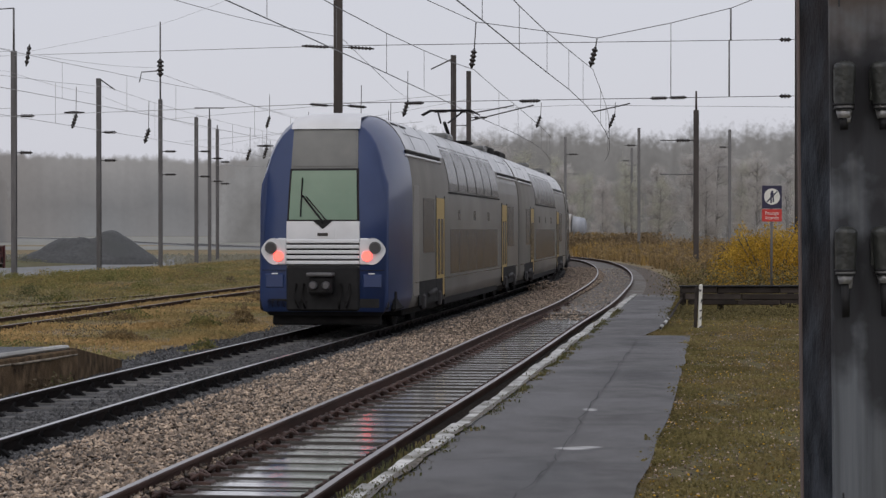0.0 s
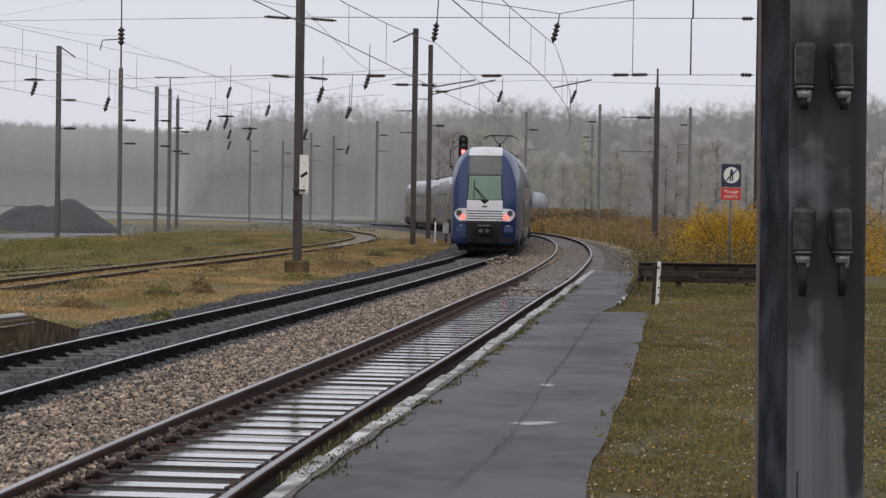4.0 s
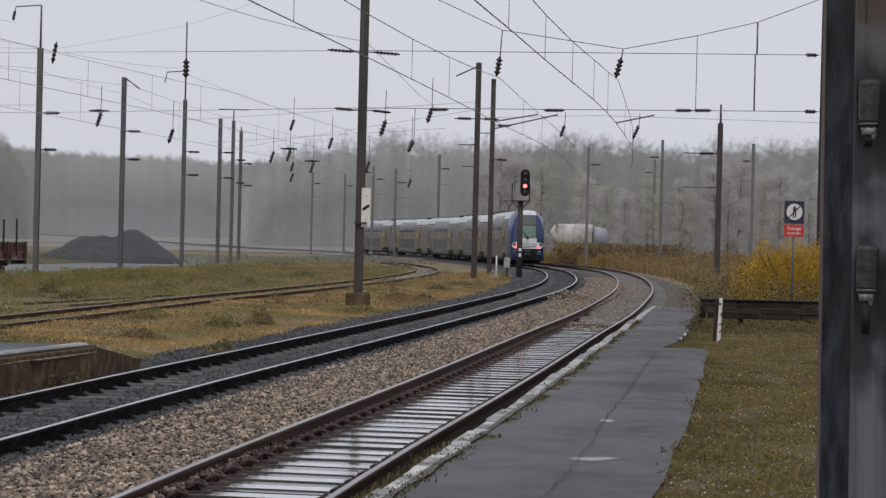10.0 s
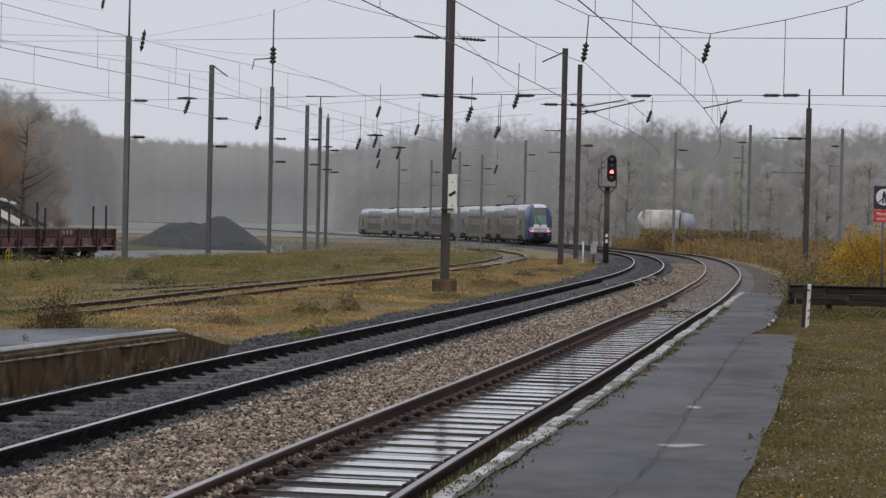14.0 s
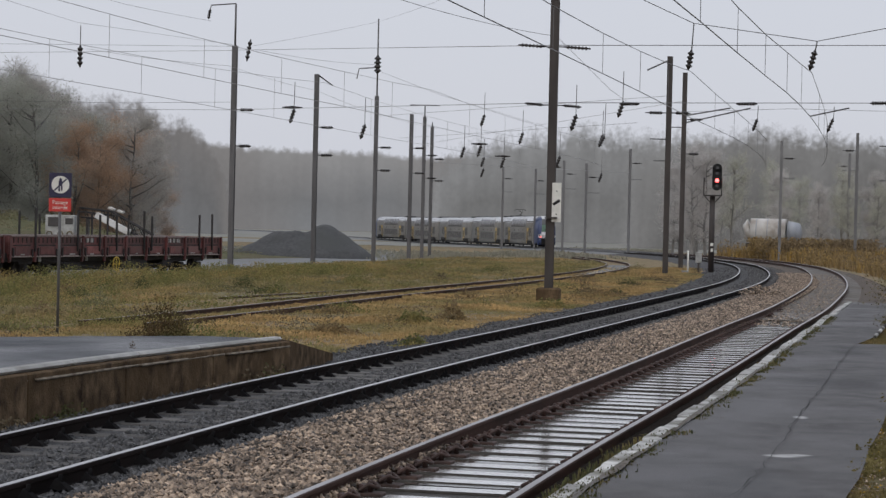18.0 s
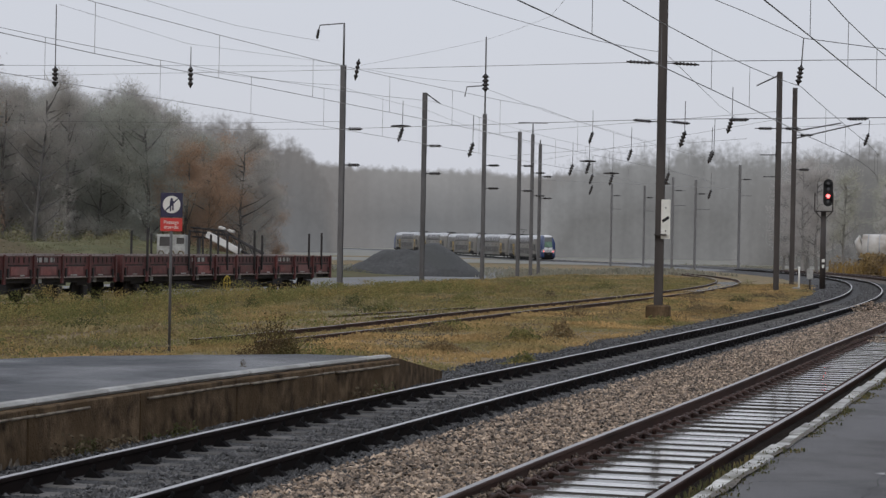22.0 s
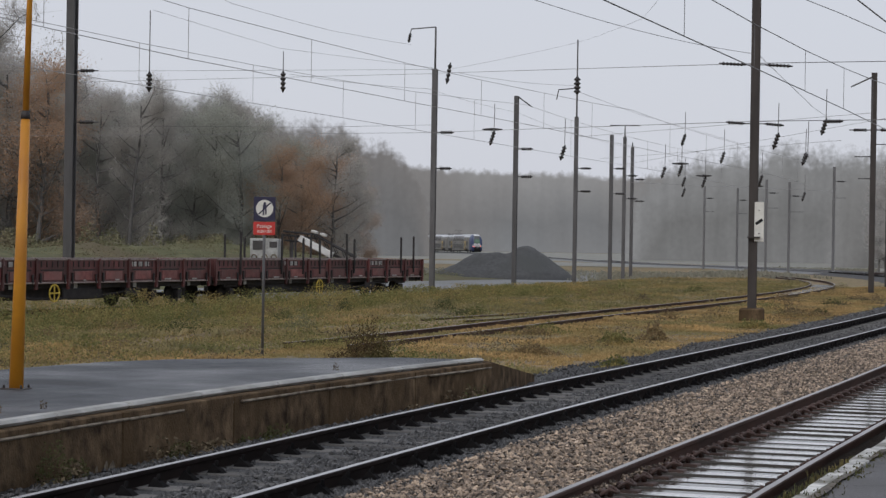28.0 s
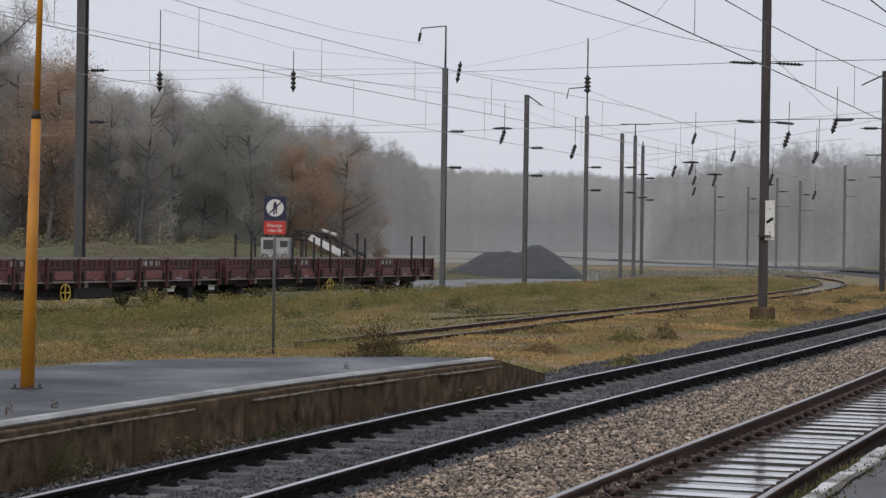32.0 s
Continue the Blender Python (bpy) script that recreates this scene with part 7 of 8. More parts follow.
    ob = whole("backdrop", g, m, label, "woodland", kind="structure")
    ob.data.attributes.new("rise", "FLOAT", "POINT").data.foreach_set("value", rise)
    return ob


# glowing screens; low, mid and high colours hold the painted mist
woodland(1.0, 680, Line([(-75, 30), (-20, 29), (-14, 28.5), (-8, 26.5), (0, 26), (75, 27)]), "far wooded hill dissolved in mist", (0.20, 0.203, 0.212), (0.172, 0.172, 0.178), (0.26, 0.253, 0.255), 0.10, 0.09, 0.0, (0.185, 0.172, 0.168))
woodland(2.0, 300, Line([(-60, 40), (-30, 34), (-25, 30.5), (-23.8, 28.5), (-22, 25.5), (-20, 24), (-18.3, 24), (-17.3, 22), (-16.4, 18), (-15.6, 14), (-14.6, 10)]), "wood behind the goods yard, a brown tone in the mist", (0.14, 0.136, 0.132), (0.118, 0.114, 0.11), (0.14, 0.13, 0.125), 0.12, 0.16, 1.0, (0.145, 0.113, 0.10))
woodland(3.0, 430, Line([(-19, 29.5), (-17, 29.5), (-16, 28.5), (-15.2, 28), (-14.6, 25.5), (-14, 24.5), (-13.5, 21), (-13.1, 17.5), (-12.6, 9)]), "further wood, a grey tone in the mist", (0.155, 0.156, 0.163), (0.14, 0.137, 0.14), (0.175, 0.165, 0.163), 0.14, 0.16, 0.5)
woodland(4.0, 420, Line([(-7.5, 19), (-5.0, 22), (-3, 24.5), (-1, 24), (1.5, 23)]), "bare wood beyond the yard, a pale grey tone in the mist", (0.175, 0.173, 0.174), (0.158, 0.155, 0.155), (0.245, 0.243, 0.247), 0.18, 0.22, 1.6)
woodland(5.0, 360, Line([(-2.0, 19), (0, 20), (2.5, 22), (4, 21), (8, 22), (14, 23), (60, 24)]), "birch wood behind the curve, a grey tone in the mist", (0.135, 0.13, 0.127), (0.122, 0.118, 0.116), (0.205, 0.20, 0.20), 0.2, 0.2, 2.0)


def tufts(name, seed, count, place, blade, material, label, category="grass", flop=1.3, blades=7, width=0.014, loose=0.09):
    """Grass: tufts of narrow bent blades lying every way, as one mesh."""
    r = random.Random(seed)
    v, f = [], []
    for i in range(count):
        q = place(r)
        if q is None:
            continue
        x, y, z, k = q
        for b in range(blades):
            a = r.uniform(0, 6.283)
            h = blade * k * r.uniform(0.45, 1.15)
            lay = flop * r.random()
            lx, ly = math.cos(a) * h * lay, math.sin(a) * h * lay
            ox, oy = x + r.gauss(0, loose) * k, y + r.gauss(0, loose) * k
            w = width * k * r.uniform(0.7, 1.5) * (1 + y * 0.012)
            c = r.uniform(0, 6.283)
            wx, wy = math.cos(c) * w, math.sin(c) * w
            top = h / math.hypot(1, lay)
            n = len(v)
            v += [(ox - wx, oy - wy, z - 0.03), (ox + wx, oy + wy, z - 0.03), (ox + lx * 0.45 + wx * 0.8, oy + ly * 0.45 + wy * 0.8, z + top * 0.7),
                  (ox + lx * 0.45 - wx * 0.8, oy + ly * 0.45 - wy * 0.8, z + top * 0.7), (ox + lx, oy + ly, z + top * r.uniform(0.6, 1.0))]
            f += [(n, n + 1, n + 2, n + 3), (n + 3, n + 2, n + 4)]
    g = Geo()
    g.v, g.f, g.s = v, f, [False] * len(f)
    return whole(name, g, material, label, category, kind="stuff")


def in_meadow(r):
    y = 29.5 + 101 * r.random() ** 1.25
    lo, hi = (SIDING.at(y) + 0.85 if y > 41 else -18), FAR.at(y) - 2.7 - 0.35 * r.random()
    if y < 29.8 and lo < L_EDGE.at(29):
        return None
    if hi <= lo:
        return None
    x = lo + (hi - lo) * r.random()
    k = 0.35 + 1.7 * max(0, noise.noise((x * 0.5, y * 0.3, 5.0)) + 0.2)
    return x, y, -0.33 + dip(y), k


def in_yard_meadow(r):
    y = 34 + 130 * r.random() ** 1.2
    hi = SIDING.at(max(36, y)) - 0.85
    lo = YARD.at(min(y, 100)) + 1.5 if y < 100 else -26
    x = lo + (hi - lo) * r.random()
    if abs(x - OLD.at(min(max(y, 44), 72))) < 0.9 and y < 72:
        return None
    k = 0.35 + 1.7 * max(0, noise.noise((x * 0.3, y * 0.2, 8.0)) + 0.2)
    return x, y, -0.34 + dip(y) - 0.55 * min(1, max(0, (-17 - x) / 8)), k


def in_verge(r):
    y = 8 + 47 * r.random() ** 1.2
    lo = (R_BACK.at(y) if y < 31.4 else R_BACK2.at(y)) + 0.02
    x = lo + (9.5 - lo) * r.random() ** 1.5
    n = noise.noise((x * 2.2, y * 0.9, 9.0)) + 0.5 * noise.noise((x * 6, y * 3, 4.0))
    if n < -0.4:
        return None
    return x, y, PLAT_R - 0.02, 0.35 + 0.6 * max(0, n + 0.2)


tufts("grass", 1, 26000, in_meadow, 0.10, M_GRASS_OCHRE, "ochre autumn grass between the tracks and the siding", flop=2.2)
tufts("grass", 2, 24000, in_yard_meadow, 0.17, M_GRASS_GREEN, "olive and straw-coloured rough grass beyond the siding", flop=2.2)


def foliage(name, seed, count, place, leaf, material, label, category):
    """Low leafy growth: small leaves and sprigs scattered through its height, as one mesh. place gives x, y, z and the height there."""
    r = random.Random(seed)
    v, f = [], []
    while len(f) < count:
        q = place(r)
        if q is None:
            continue
        x, y, z, h = q
        for i in range(10):
            u = r.random() ** 0.8
            p = Vector((x + r.gauss(0, 0.14), y + r.gauss(0, 0.2), z + h * u))
            d = Vector((r.uniform(-1, 1), r.uniform(-1, 1), r.uniform(-0.6, 1))).normalized() * leaf * r.uniform(0.5, 1.2)
            s = d.cross(Vector((r.uniform(-1, 1), r.uniform(-1, 1), r.uniform(-1, 1)))).normalized() * leaf * r.uniform(0.2, 0.45)
            n = len(v)
            v += [tuple(p - d * 0.5), tuple(p + s), tuple(p + d * 0.5), tuple(p - s)]
            f.append((n, n + 1, n + 2, n + 3))
    g = Geo()
    g.v, g.f, g.s = v, f, [False] * len(f)
    return whole(name, g, material, label, category, kind="stuff")


def in_weed_belt(r):
    y = 42 + 62 * r.random() ** 1.1
    d = r.uniform(-8, -1.6) if r.random() < 0.22 else 1.7 + 7.5 * r.random() ** 1.4
    x = YARD.at(y) + d
    n = noise.noise((x * 0.45, y * 0.25, 2.0)) + 0.5 * noise.noise((x * 1.3, y * 0.8, 6.0))
    z = -0.34 - 0.55 * min(1, max(0, (-17 - x) / 8))
    return x, y, z, max(0.12, 0.5 + 0.45 * n) * (1.12 if y < 75 else max(0.55, 1.12 - (y - 75) * 0.016)) * (1.35 if 0 < d < 3.2 else 1.0)


def in_meadow_weeds(r):
    y = 30 + 106 * r.random() ** 1.2
    x = -24 + 22 * r.random()
    if x > FAR.at(y) - 2.8 or (abs(x - SIDING.at(max(36, y))) < 0.95 and y > 44):
        return None
    n = noise.noise((x * 0.3, y * 0.18, 12.0)) + 0.6 * noise.noise((x * 1.1, y * 0.7, 3.0))
    if n < -0.12 or (x > SIDING.at(max(36, y)) and n < 0.4):
        return None
    return x, y, -0.35 + dip(y) - 0.55 * min(1, max(0, (-17 - x) / 8)), 0.12 + 0.4 * max(0, n)


def in_dry_stalks(r):
    q = in_meadow(r)
    if q is None:
        return None
    x, y, z, k = q
    n = noise.noise((x * 0.8, y * 0.5, 31.0))
    return (x, y, z, 0.1 + 0.4 * n) if n > 0.3 else None


def at_rail_ends(r):
    y = 41.6 + 3.2 * r.random()
    return SIDING.at(y) + r.gauss(0, 0.9), y, -0.35, 0.12 + 0.22 * r.random()


def under_trees(r):
    deg = -30 + 14.6 * r.random()
    a = radians(deg)
    dist = 150 + 14 * r.random()
    n = noise.noise((deg * 1.7, dist * 0.1, 40.0))
    return math.sin(a) * dist, math.cos(a) * dist, -0.8, max(0.6, (2.8 + 2.4 * n) * (1 if deg < -17 else max(0.3, (-15.2 - deg) / 1.8)))


foliage("undergrowth", 21, 60000, under_trees, 0.2, M_BANKWEED, "grey-green undergrowth at the edge of the wood", "undergrowth")


def on_bank(r):
    y = 70 + 100 * r.random()
    d = -11 + 13 * r.random()
    x = bank.at(y) + d
    z = float(np.interp(d, [-14, -8, -4, -1.5, 1.5, 4], [0.6, 2.5, 2.6, 1.9, 0.5, -0.5]))
    n = noise.noise((x * 0.35, y * 0.2, 14.0))
    return x, y, -1.05 + (z + 0.62) * min(1, (176 - y) / 30) * (0.75 + 0.35 * noise.noise((x * 0.2, y * 0.12, 3.0))), 0.15 + 0.5 * max(0, n + 0.3)


foliage("weeds", 27, 40000, on_bank, 0.10, M_BANKWEED, "dull green weeds on the bank", "weeds")
foliage("weeds", 20, 3500, at_rail_ends, 0.045, M_LEAFY, "weeds where the siding's rails vanish in the grass", "weeds")
foliage("dry_stalks", 19, 9000, in_dry_stalks, 0.05, M_SCRUB, "small dark dry stalks in the meadow grass", "weeds")
foliage("weeds", 8, 110000, in_weed_belt, 0.075, M_LEAFY, "olive and yellow weeds in front of the goods wagons", "weeds")
foliage("weeds", 9, 70000, in_meadow_weeds, 0.06, M_LEAFY, "low mixed weeds among the meadow grass", "weeds")


def on_edging(r):
    y = 11.5 + 30 * r.random() ** 2.0
    if noise.noise((y * 0.9, 0.0, 7.0)) + 0.5 * noise.noise((y * 3.1, 4.0, 0.0)) < -0.12:
        return None
    return R_EDGE.at(y) + r.gauss(0.17, 0.05) - (0.16 * r.random() if y < 16.5 else 0), y, PLAT_R - 0.02, 0.35 + 0.65 * r.random()


tufts("weeds", 18, 1500, on_edging, 0.07, M_WEED, "low grassy weeds in the broken platform edging", "weeds", 1.3, 6, 0.006, 0.03)
tufts("weeds", 28, 1900, on_edging, 0.06, M_SCRUB_GREEN, "brown-green moss and dead weeds along the platform edging", "weeds", 1.3, 6, 0.006, 0.03)


def in_siding(r):
    y = 36 + 90 * r.random() ** 1.3
    x, yy, _ = SIDING.off(y, r.uniform(-0.66, 0.66))
    return x, yy, -0.34 + dip(y), 0.6 + 0.6 * r.random()


tufts("grass", 16, 5200, in_siding, 0.085, M_GRASS_OCHRE, "thin ochre grass between the rails of the siding", flop=2.0)
tufts("grass", 3, 34000, in_verge, 0.055, M_GRASS_MOSS, "short mossy grass of the platform verge", flop=1.8)


def in_reeds(r):
    y = 84 + 140 * r.random()
    x = NEAR.at(y) + 3.2 + 30 * r.random()
    if y > 150 and r.random() < 0.3:
        return None
    return x, y, -0.4 + dip(y), (0.8 + 0.5 * r.random()) * (1.5 if y > 170 else 1.0)


tufts("reeds", 4, 3500, in_reeds, 1.0, M_REED, "tall brown and ochre reeds beyond the curve", "reeds", 0.6, 8, 0.008)


def in_brush(r):
    x, y, z, k = in_reeds(r) or (30, 160, -0.5, 0.5)
    n = noise.noise((x * 0.2, y * 0.1, 21.0))
    return x, y, z, (0.95 + 0.6 * n) * k


foliage("brushwood", 14, 52000, in_brush, 0.22, M_BRUSH, "brown and ochre brushwood beyond the curve", "scrub")


def in_scrub(r):
    y = 51.3 + 41 * r.random()
    x = NEAR.at(y) + 2.0 + 0.7 * min(1, max(0, (y - 54) / 6)) + 9 * r.random()
    return x, y, -0.35, 0.25 + 0.5 * r.random() * (0.5 + 0.5 * r.random())


def before_tank(r):
    return 6.0 + 12 * r.random(), 196 + 8 * r.random(), -0.75, 2.0 + 0.5 * r.random()


foliage("brushwood", 15, 9000, before_tank, 0.3, M_BRUSH, "tall brown brushwood in front of the tank wagon", "scrub")
tufts("scrub", 5, 9000, in_scrub, 0.8, M_SCRUB, "brown dry stalks and brambles beside the curve", "scrub", 0.9, 8, 0.004)
foliage("scrub", 25, 14000, in_scrub, 0.045, M_BRUSH, "small brown leaves among the dry stalks", "scrub")


def in_low_scrub(r):
    x, y = 4.4 + 4.2 * r.random(), 41.4 + 9 * r.random()
    return x, y, PLAT_R - 0.05, 0.5 + 0.5 * r.random()


foliage("scrub", 6, 9000, in_low_scrub, 0.05, M_SCRUB_GREEN, "brown and green scrub behind the barrier", "scrub")


def before_barrier(r):
    x = 3.5 + 4.2 * r.random() ** 0.9
    y = 36.5 + (3.9 + 0.07 * (x - 4)) * r.random() ** 0.6
    n = noise.noise((x * 1.4, y * 0.8, 17.0))
    return (x, y, PLAT_R - 0.03, 0.08 + 0.2 * max(0, n + 0.25)) if n > -0.3 and x > R_BACK2.at(y) + 0.05 else None


foliage("weeds", 26, 14000, before_barrier, 0.035, M_SCRUB_GREEN, "mossy weeds in front of the timber barrier", "weeds")


def in_far_field(r):
    y = 175 + 150 * r.random()
    x = -62 + 60 * r.random()
    if abs(x - FAR.at(y)) < 6 or abs(x - NEAR.at(min(y, 389))) < 4:
        return None
    return x, y, -0.4 + dip(y) - 0.55 * min(1, max(0, (-17 - x) / 8)), 0.7 + 0.6 * r.random()


tufts("scrub", 7, 5000, in_far_field, 0.45, M_FAR_FIELD, "pale rough grass far behind the yard", "grass", 1.0, 6, 0.014)


def shrub(name, x, y, z, rx, rz, count, leaf, material, label, seed, sink=0.35):
    r = random.Random(seed)
    ob = root(name, label, "bush", pose(x, y, z))
    g = Geo()
    for i in range((12 if name == "bramble" else 26) if rx > 0.5 else 6):
        a = r.uniform(0, 6.283)
        e = Vector((math.cos(a) * rx * r.uniform(0.3, 0.95), math.sin(a) * rx * r.uniform(0.3, 0.9), rz * r.uniform(0.5, 1.0)))
        g.tube([(0.06 * rx * math.cos(a), 0.06 * rx * math.sin(a), -0.05), e * 0.55 + Vector((0, 0, 0.05 * rz)), e], 0.005 if name == "bramble" else 0.012 if rx > 0.5 else 0.003, 4)
    if name != "weed_clump" and rx > 0.5:
        part("branchwork", g, M_BRAMBLE if name == "bramble" else M_BARK, ob)
    c = Geo()
    for i in range(count):
        a, b = r.uniform(0, 6.283), r.random()
        k = (0.55 + 0.45 * math.sqrt(r.random())) * (1 + 0.22 * noise.noise((math.cos(a) * 1.5, math.sin(a) * 1.5, b * 3 + seed)))
        p = Vector((math.cos(a) * rx * k * math.sqrt(1 - b * b * 0.8), math.sin(a) * rx * k * math.sqrt(1 - b * b * 0.8), rz * b * k + 0.05))
        if name in ("weed_clump", "bramble"):
            u, w = r.gauss(0, 0.48), r.gauss(0, 0.48)
            p = Vector((u * rx, w * rx, rz * b * math.exp(-1.1 * (u * u + w * w)) * (0.75 + 0.7 * noise.noise((u * 3, w * 3, seed)))))
        d = Vector((r.uniform(-1, 1), r.uniform(-1, 1), r.uniform(-1, 1))).normalized() * leaf * r.uniform(0.5, 1)
        s = d.cross(Vector((r.uniform(-1, 1), r.uniform(-1, 1), r.uniform(-1, 1)))).normalized() * leaf * 0.35
        c.add([p - d * 0.5, p + s, p + d * 0.5, p - s], [(0, 1, 2, 3)])
    part("foliage", c, material, ob)
    return ob


for k, (x, y, rx, rz, n) in enumerate(((8.0, 55.5, 1.55, 2.0, 3800), (9.3, 57, 2.0, 2.2, 3800), (11.2, 59, 2.0, 2.4, 3200), (8.6, 61, 1.8, 1.9, 2600))):
    shrub("yellow_bush", x, y, -0.1, rx, rz, int(n * 3.2), 0.075, M_LEAF_YELLOW, "bush with bright yellow autumn leaves behind the barrier", 50 + k)
shrub("bramble", -8.75, 34.2, -0.33, 0.8, 1.0, 9000, 0.042, M_BRAMBLE, "dark bramble bush in the meadow behind the opposite platform", 60)
for k, (x, y, rx, rz) in enumerate(((-12.6, 92, 1.8, 0.9), (-3.9, 60, 0.6, 0.35), (-2.9, 72, 1.0, 0.45), (-6.3, 48, 0.45, 0.4), (-5.7, 50.5, 0.35, 0.55), (-5.0, 38.0, 0.4, 0.3), (-7.4, 43, 0.5, 0.25))):
    shrub("weed_clump", x, y, -0.33, rx, rz, 900, 0.07, M_BRUSH if k % 2 == 0 else M_LEAFY, "clump of tall weeds in the meadow", 70 + k)
r = random.Random(90)
for k in range(30):
    y = r.uniform(38, 112)
    x = r.uniform(YARD.at(min(y, 98)) + 2.5, SIDING.at(max(42, y)) - 1.4) if k % 3 else r.uniform(SIDING.at(max(42, y)) + 1.5, FAR.at(y) - 3.6)
    shrub("weed_clump", x, y, -0.36 - 0.55 * min(1, max(0, (-17 - x) / 8)), r.uniform(0.3, 0.85), r.uniform(0.25, 0.6), 420, 0.075, (M_LEAFY, M_SCRUB, M_WEED, M_BRUSH)[k % 4], "clump of rough weeds in the meadow grass", 200 + k)
for k in range(44):
    y = 38 + 40 * r.random() ** 1.2
    x = r.uniform(YARD.at(y) + 2.2, SIDING.at(max(42, y)) - 1.6)
    shrub("weed_clump", x, y, -0.38 - 0.55 * min(1, max(0, (-17 - x) / 8)), r.uniform(0.35, 1.0), r.uniform(0.35, 0.75), 700, 0.06, (M_LEAFY, M_WEED, M_LEAFY, M_BANKWEED, M_BRUSH)[k % 5], "tall green and yellow weeds in the rough meadow", 300 + k)
r = random.Random(4)
for k in range(4):
    y = r.uniform(15, 28)
    shrub("weed", L_EDGE.at(y) - r.uniform(0.2, 0.45), y, PLAT_L, r.uniform(0.03, 0.05), r.uniform(0.08, 0.13), 60, 0.02, M_BRAMBLE, "small dark weed on the platform edge", 130 + k)
for k in range(16):
    y = r.uniform(15, 29)
    shrub("weed", L_EDGE.at(y) + r.uniform(0.25, 0.5), y, -0.33, r.uniform(0.1, 0.25), r.uniform(0.1, 0.35), 120, 0.05, M_SCRUB if k % 3 else M_WEED, "weeds at the foot of the platform wall", 150 + k)

for k, (y, rx, rz) in enumerate(((17.3, 0.16, 0.42), (17.75, 0.13, 0.25), (19.9, 0.13, 0.2))):
    shrub("weed", L_EDGE.at(y) + 0.28, y, -0.33, rx, rz, 420, 0.03, M_WEED, "dark green weeds growing up the foot of the platform wall", 180 + k)


# ---- ballast stones ----
def stones(name, seed, count, place, size, material, label):
    r = np.random.RandomState(seed)
    base = np.array([(1, 0, 0), (-1, 0, 0), (0, 1, 0), (0, -1, 0), (0, 0, 1), (0, 0, -1)], float)
    tri = np.array([(0, 2, 4), (2, 1, 4), (1, 3, 4), (3, 0, 4), (2, 0, 5), (1, 2, 5), (3, 1, 5), (0, 3, 5)])
    vs, fs = [], []
    for i in range(count):
        x, y, z = place(r)
        q = base * (size * r.uniform(0.55, 1.25, 3)) * np.array([1, 1, 0.75]) + r.uniform(-0.3, 0.3, (6, 3)) * size
        a = r.uniform(0, 6.283)
        ca, sa = math.cos(a), math.sin(a)
        q = q @ np.array([(ca, sa, 0), (-sa, ca, 0), (0, 0, 1)])
        vs.append(q + (x, y, z))
        fs.append(tri + 6 * i)
    me = bpy.data.meshes.new(name)
    me.from_pydata(np.concatenate(vs).tolist(), [], np.concatenate(fs).tolist())
    me.update()
    return whole(name, me, material, label, {"gravel": "gravel", "rubble": "rubble", "fallen_leaves": "leaves"}.get(name, "ballast"), kind="stuff")


def on_cess(r):
    y = 12.5 + 100 * r.rand() ** 2.1
    d = 1.2 + 1.8 * r.rand() ** 0.9
    x, yy, _ = FAR.off(y, d)
    z = np.interp(d, [1.05, 1.6, 2.3, 3.0], [-0.125, -0.105, -0.10, -0.12])
    return x, yy, z + r.uniform(-0.012, 0.032)


def on_far_bed(r, y0=12.5, y1=50):
    y = y0 + (y1 - y0) * r.rand() ** 1.7
    d = r.choice((r.uniform(-0.68, 0.68), r.uniform(-0.68, 0.68), r.uniform(-3.1, -0.85), 0.85 + 0.95 * r.rand() ** 1.5))
    x, yy, _ = FAR.off(y, d)
    z = np.interp(d, [-2.9, -1.9, -1.3, 0.85, 0.95, 1.22, 1.8], [-0.315, -0.245, -0.152, -0.15, -0.13, -0.116, -0.105])
    return x, yy, z + r.uniform(-0.015, 0.015) - (0.022 if -0.66 < d < -0.3 else 0)


stones("ballast_stones", 11, 78000, on_cess, 0.027, M_STONE, "loose pale beige ballast stones between the tracks")
stones("ballast_stones", 12, 40000, on_far_bed, 0.033, M_DARKSTONE, "loose dark grey ballast stones round the sleepers")
# stones past y = 44, lightened in colour for haze
stones("ballast_stones", 22, 20000, lambda r: on_far_bed(r, 44, 132), 0.034, M_GREYSTONE, "loose grey ballast stones with painted haze further down the line")


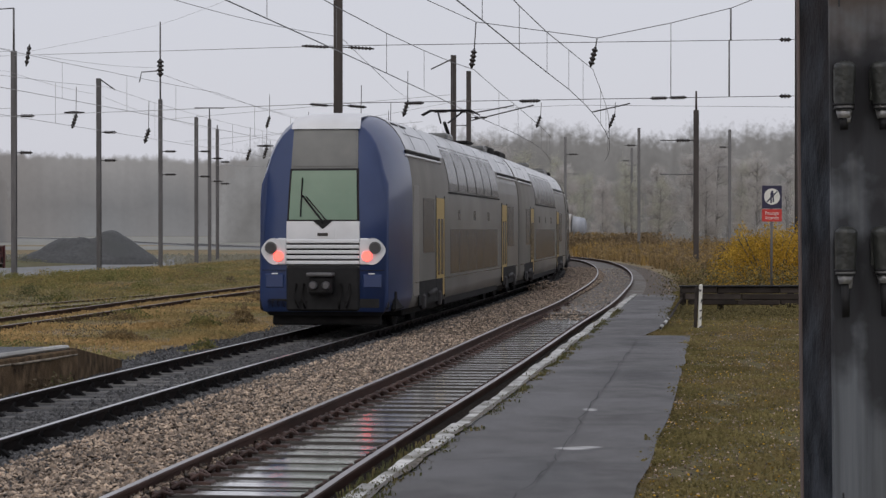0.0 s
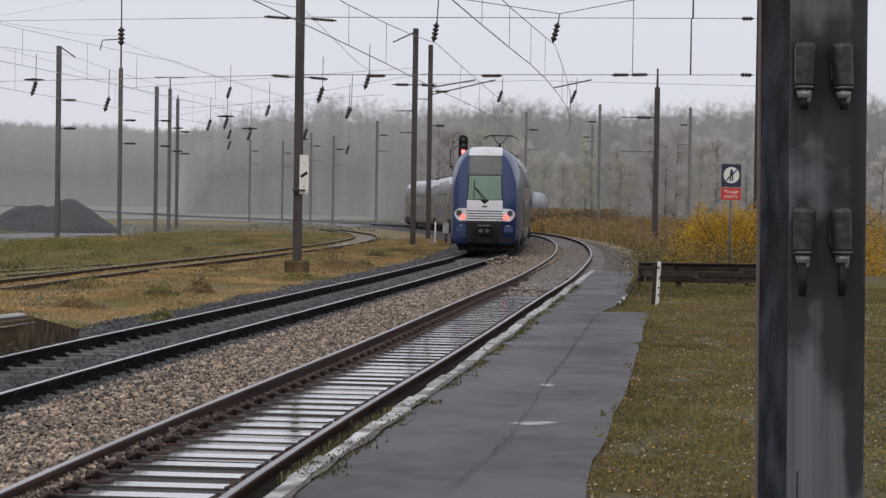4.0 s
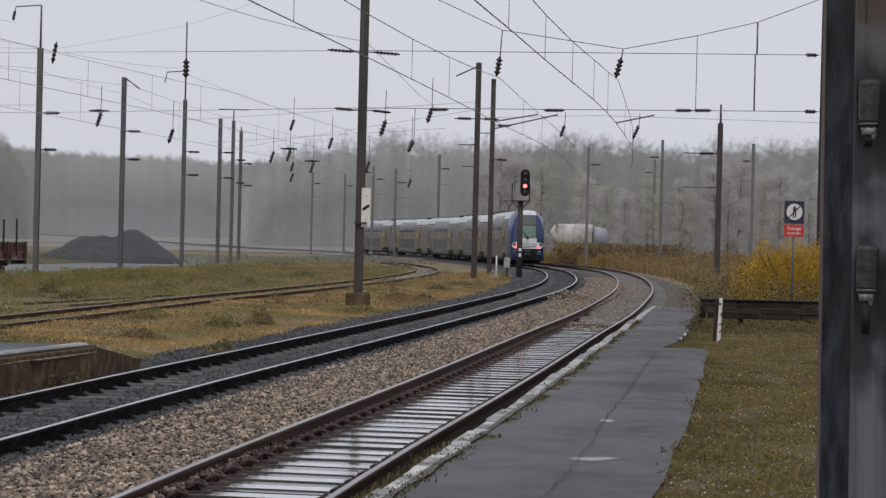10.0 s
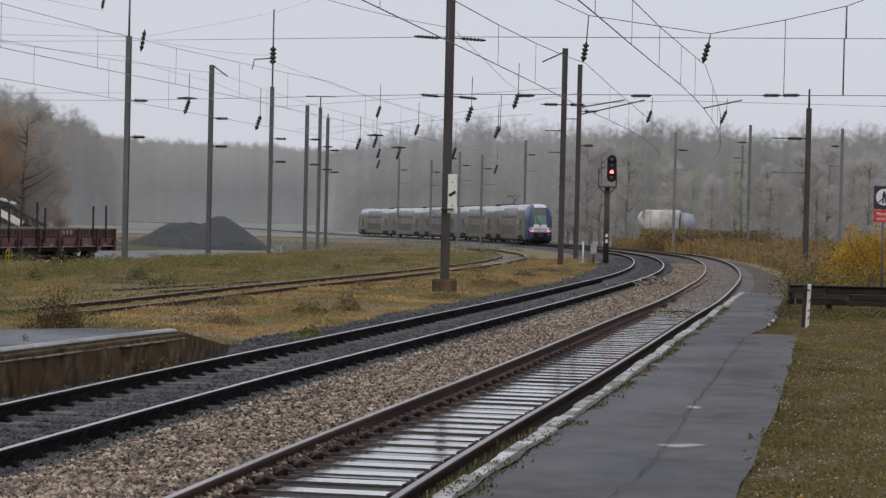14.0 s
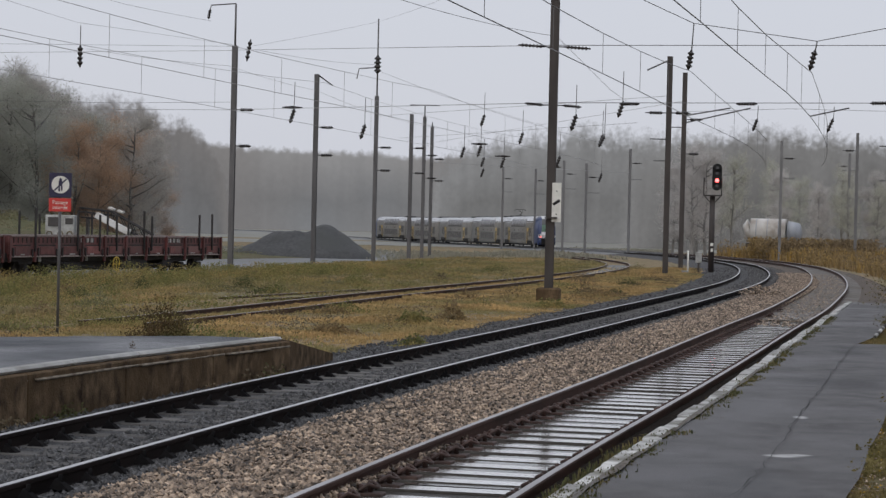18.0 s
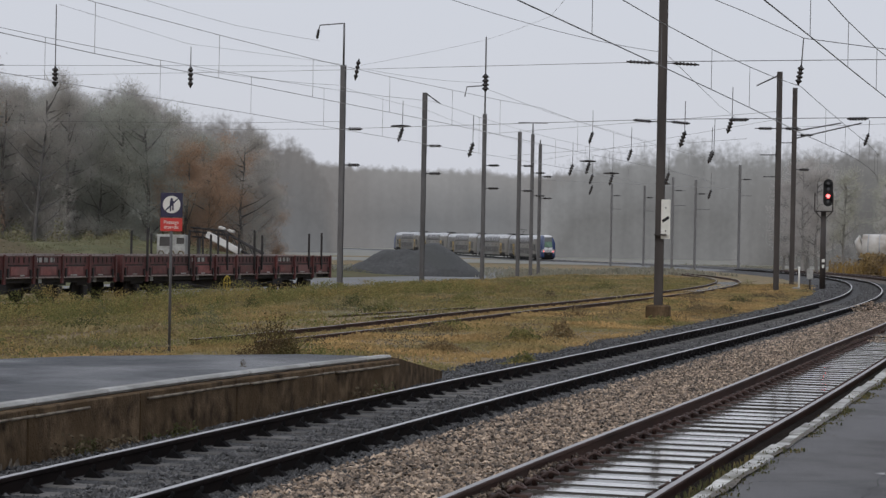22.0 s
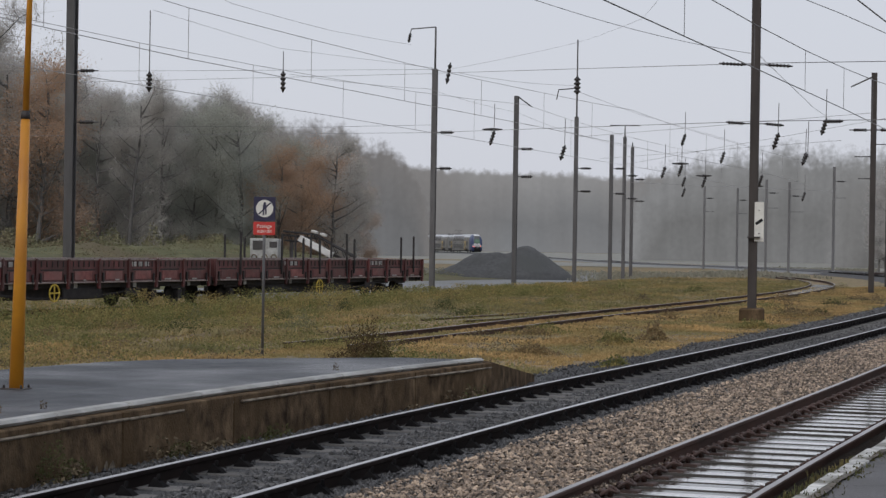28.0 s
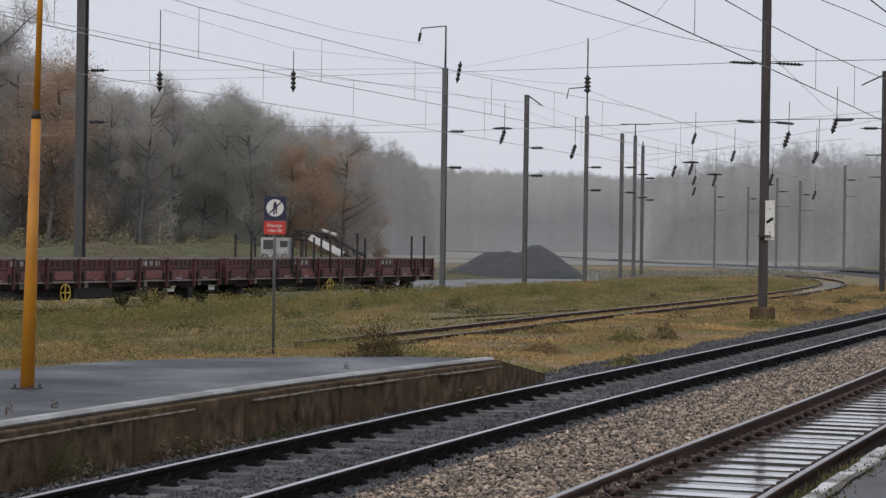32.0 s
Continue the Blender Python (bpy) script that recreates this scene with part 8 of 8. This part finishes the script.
def on_mud(r):
    y = 49 + 66 * r.rand() ** 1.3
    x, yy, _ = NEAR.off(y, r.uniform(-0.66, 0.66) if r.rand() < 0.75 else r.uniform(0.85, 2.2))
    return x, yy, -0.165 if x < NEAR.at(yy) + 0.8 else -0.22


stones("ballast_stones", 17, 2600, on_mud, 0.030, M_STONE, "loose silted ballast stones in the platform track")


def in_mound(r):
    u, w = r.normal(0, 0.5), r.normal(0, 0.6)
    return 2.55 + u * 0.9, 71 + w, -0.12 + 0.34 * math.exp(-(u * u + w * w) * 1.6) * r.rand()


stones("ballast_mound", 19, 420, in_mound, 0.05, M_STONE, "small mound of loose ballast between the tracks")


def at_platform_end(r):
    y = 51 + 2.6 * r.rand()
    return R_EDGE.at(51) + 0.1 + 1.7 * r.rand() + 0.1 * (y - 51), y, -0.1 + 0.4 * max(0, 1 - (y - 51) / 1.6)


stones("rubble", 18, 420, at_platform_end, 0.085, M_EDGING, "pale broken concrete rubble at the end of the platform")


def on_verge(r):
    y = 9 + 30 * r.rand() ** 1.2
    lo = R_BACK.at(min(y, 31.4))
    return lo + (7.5 - lo) * r.rand() ** 1.4, y, PLAT_R - 0.012


stones("fallen_leaves", 13, 2600, on_verge, 0.012, M_LEAF_YELLOW, "scattered yellow fallen leaves on the verge")
stones("gravel", 14, 11000, on_verge, 0.011, M_STONE, "scattered pale gravel on the verge")

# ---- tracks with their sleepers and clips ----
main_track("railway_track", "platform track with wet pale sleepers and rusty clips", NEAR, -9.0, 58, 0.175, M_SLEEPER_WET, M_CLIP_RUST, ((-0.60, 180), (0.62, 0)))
main_track("railway_track", "further main track with dark sleepers and black clips", FAR, -9.1, 80, 0.138, M_SLEEPER_DARK, M_CLIP_DARK, ((-0.595, 180), (0.615, 0), (0.905, 180)))


def motions():
    for k, car in enumerate(CARS):
        first = k * (CAR + GAP)
        flip = 180 if k == len(CARS) - 1 else 0
        walk(car, [(t, pose(c.x, c.y, c.z, 0, 0, turn + flip)) for t, c, turn in train_rows(first)])


motions()
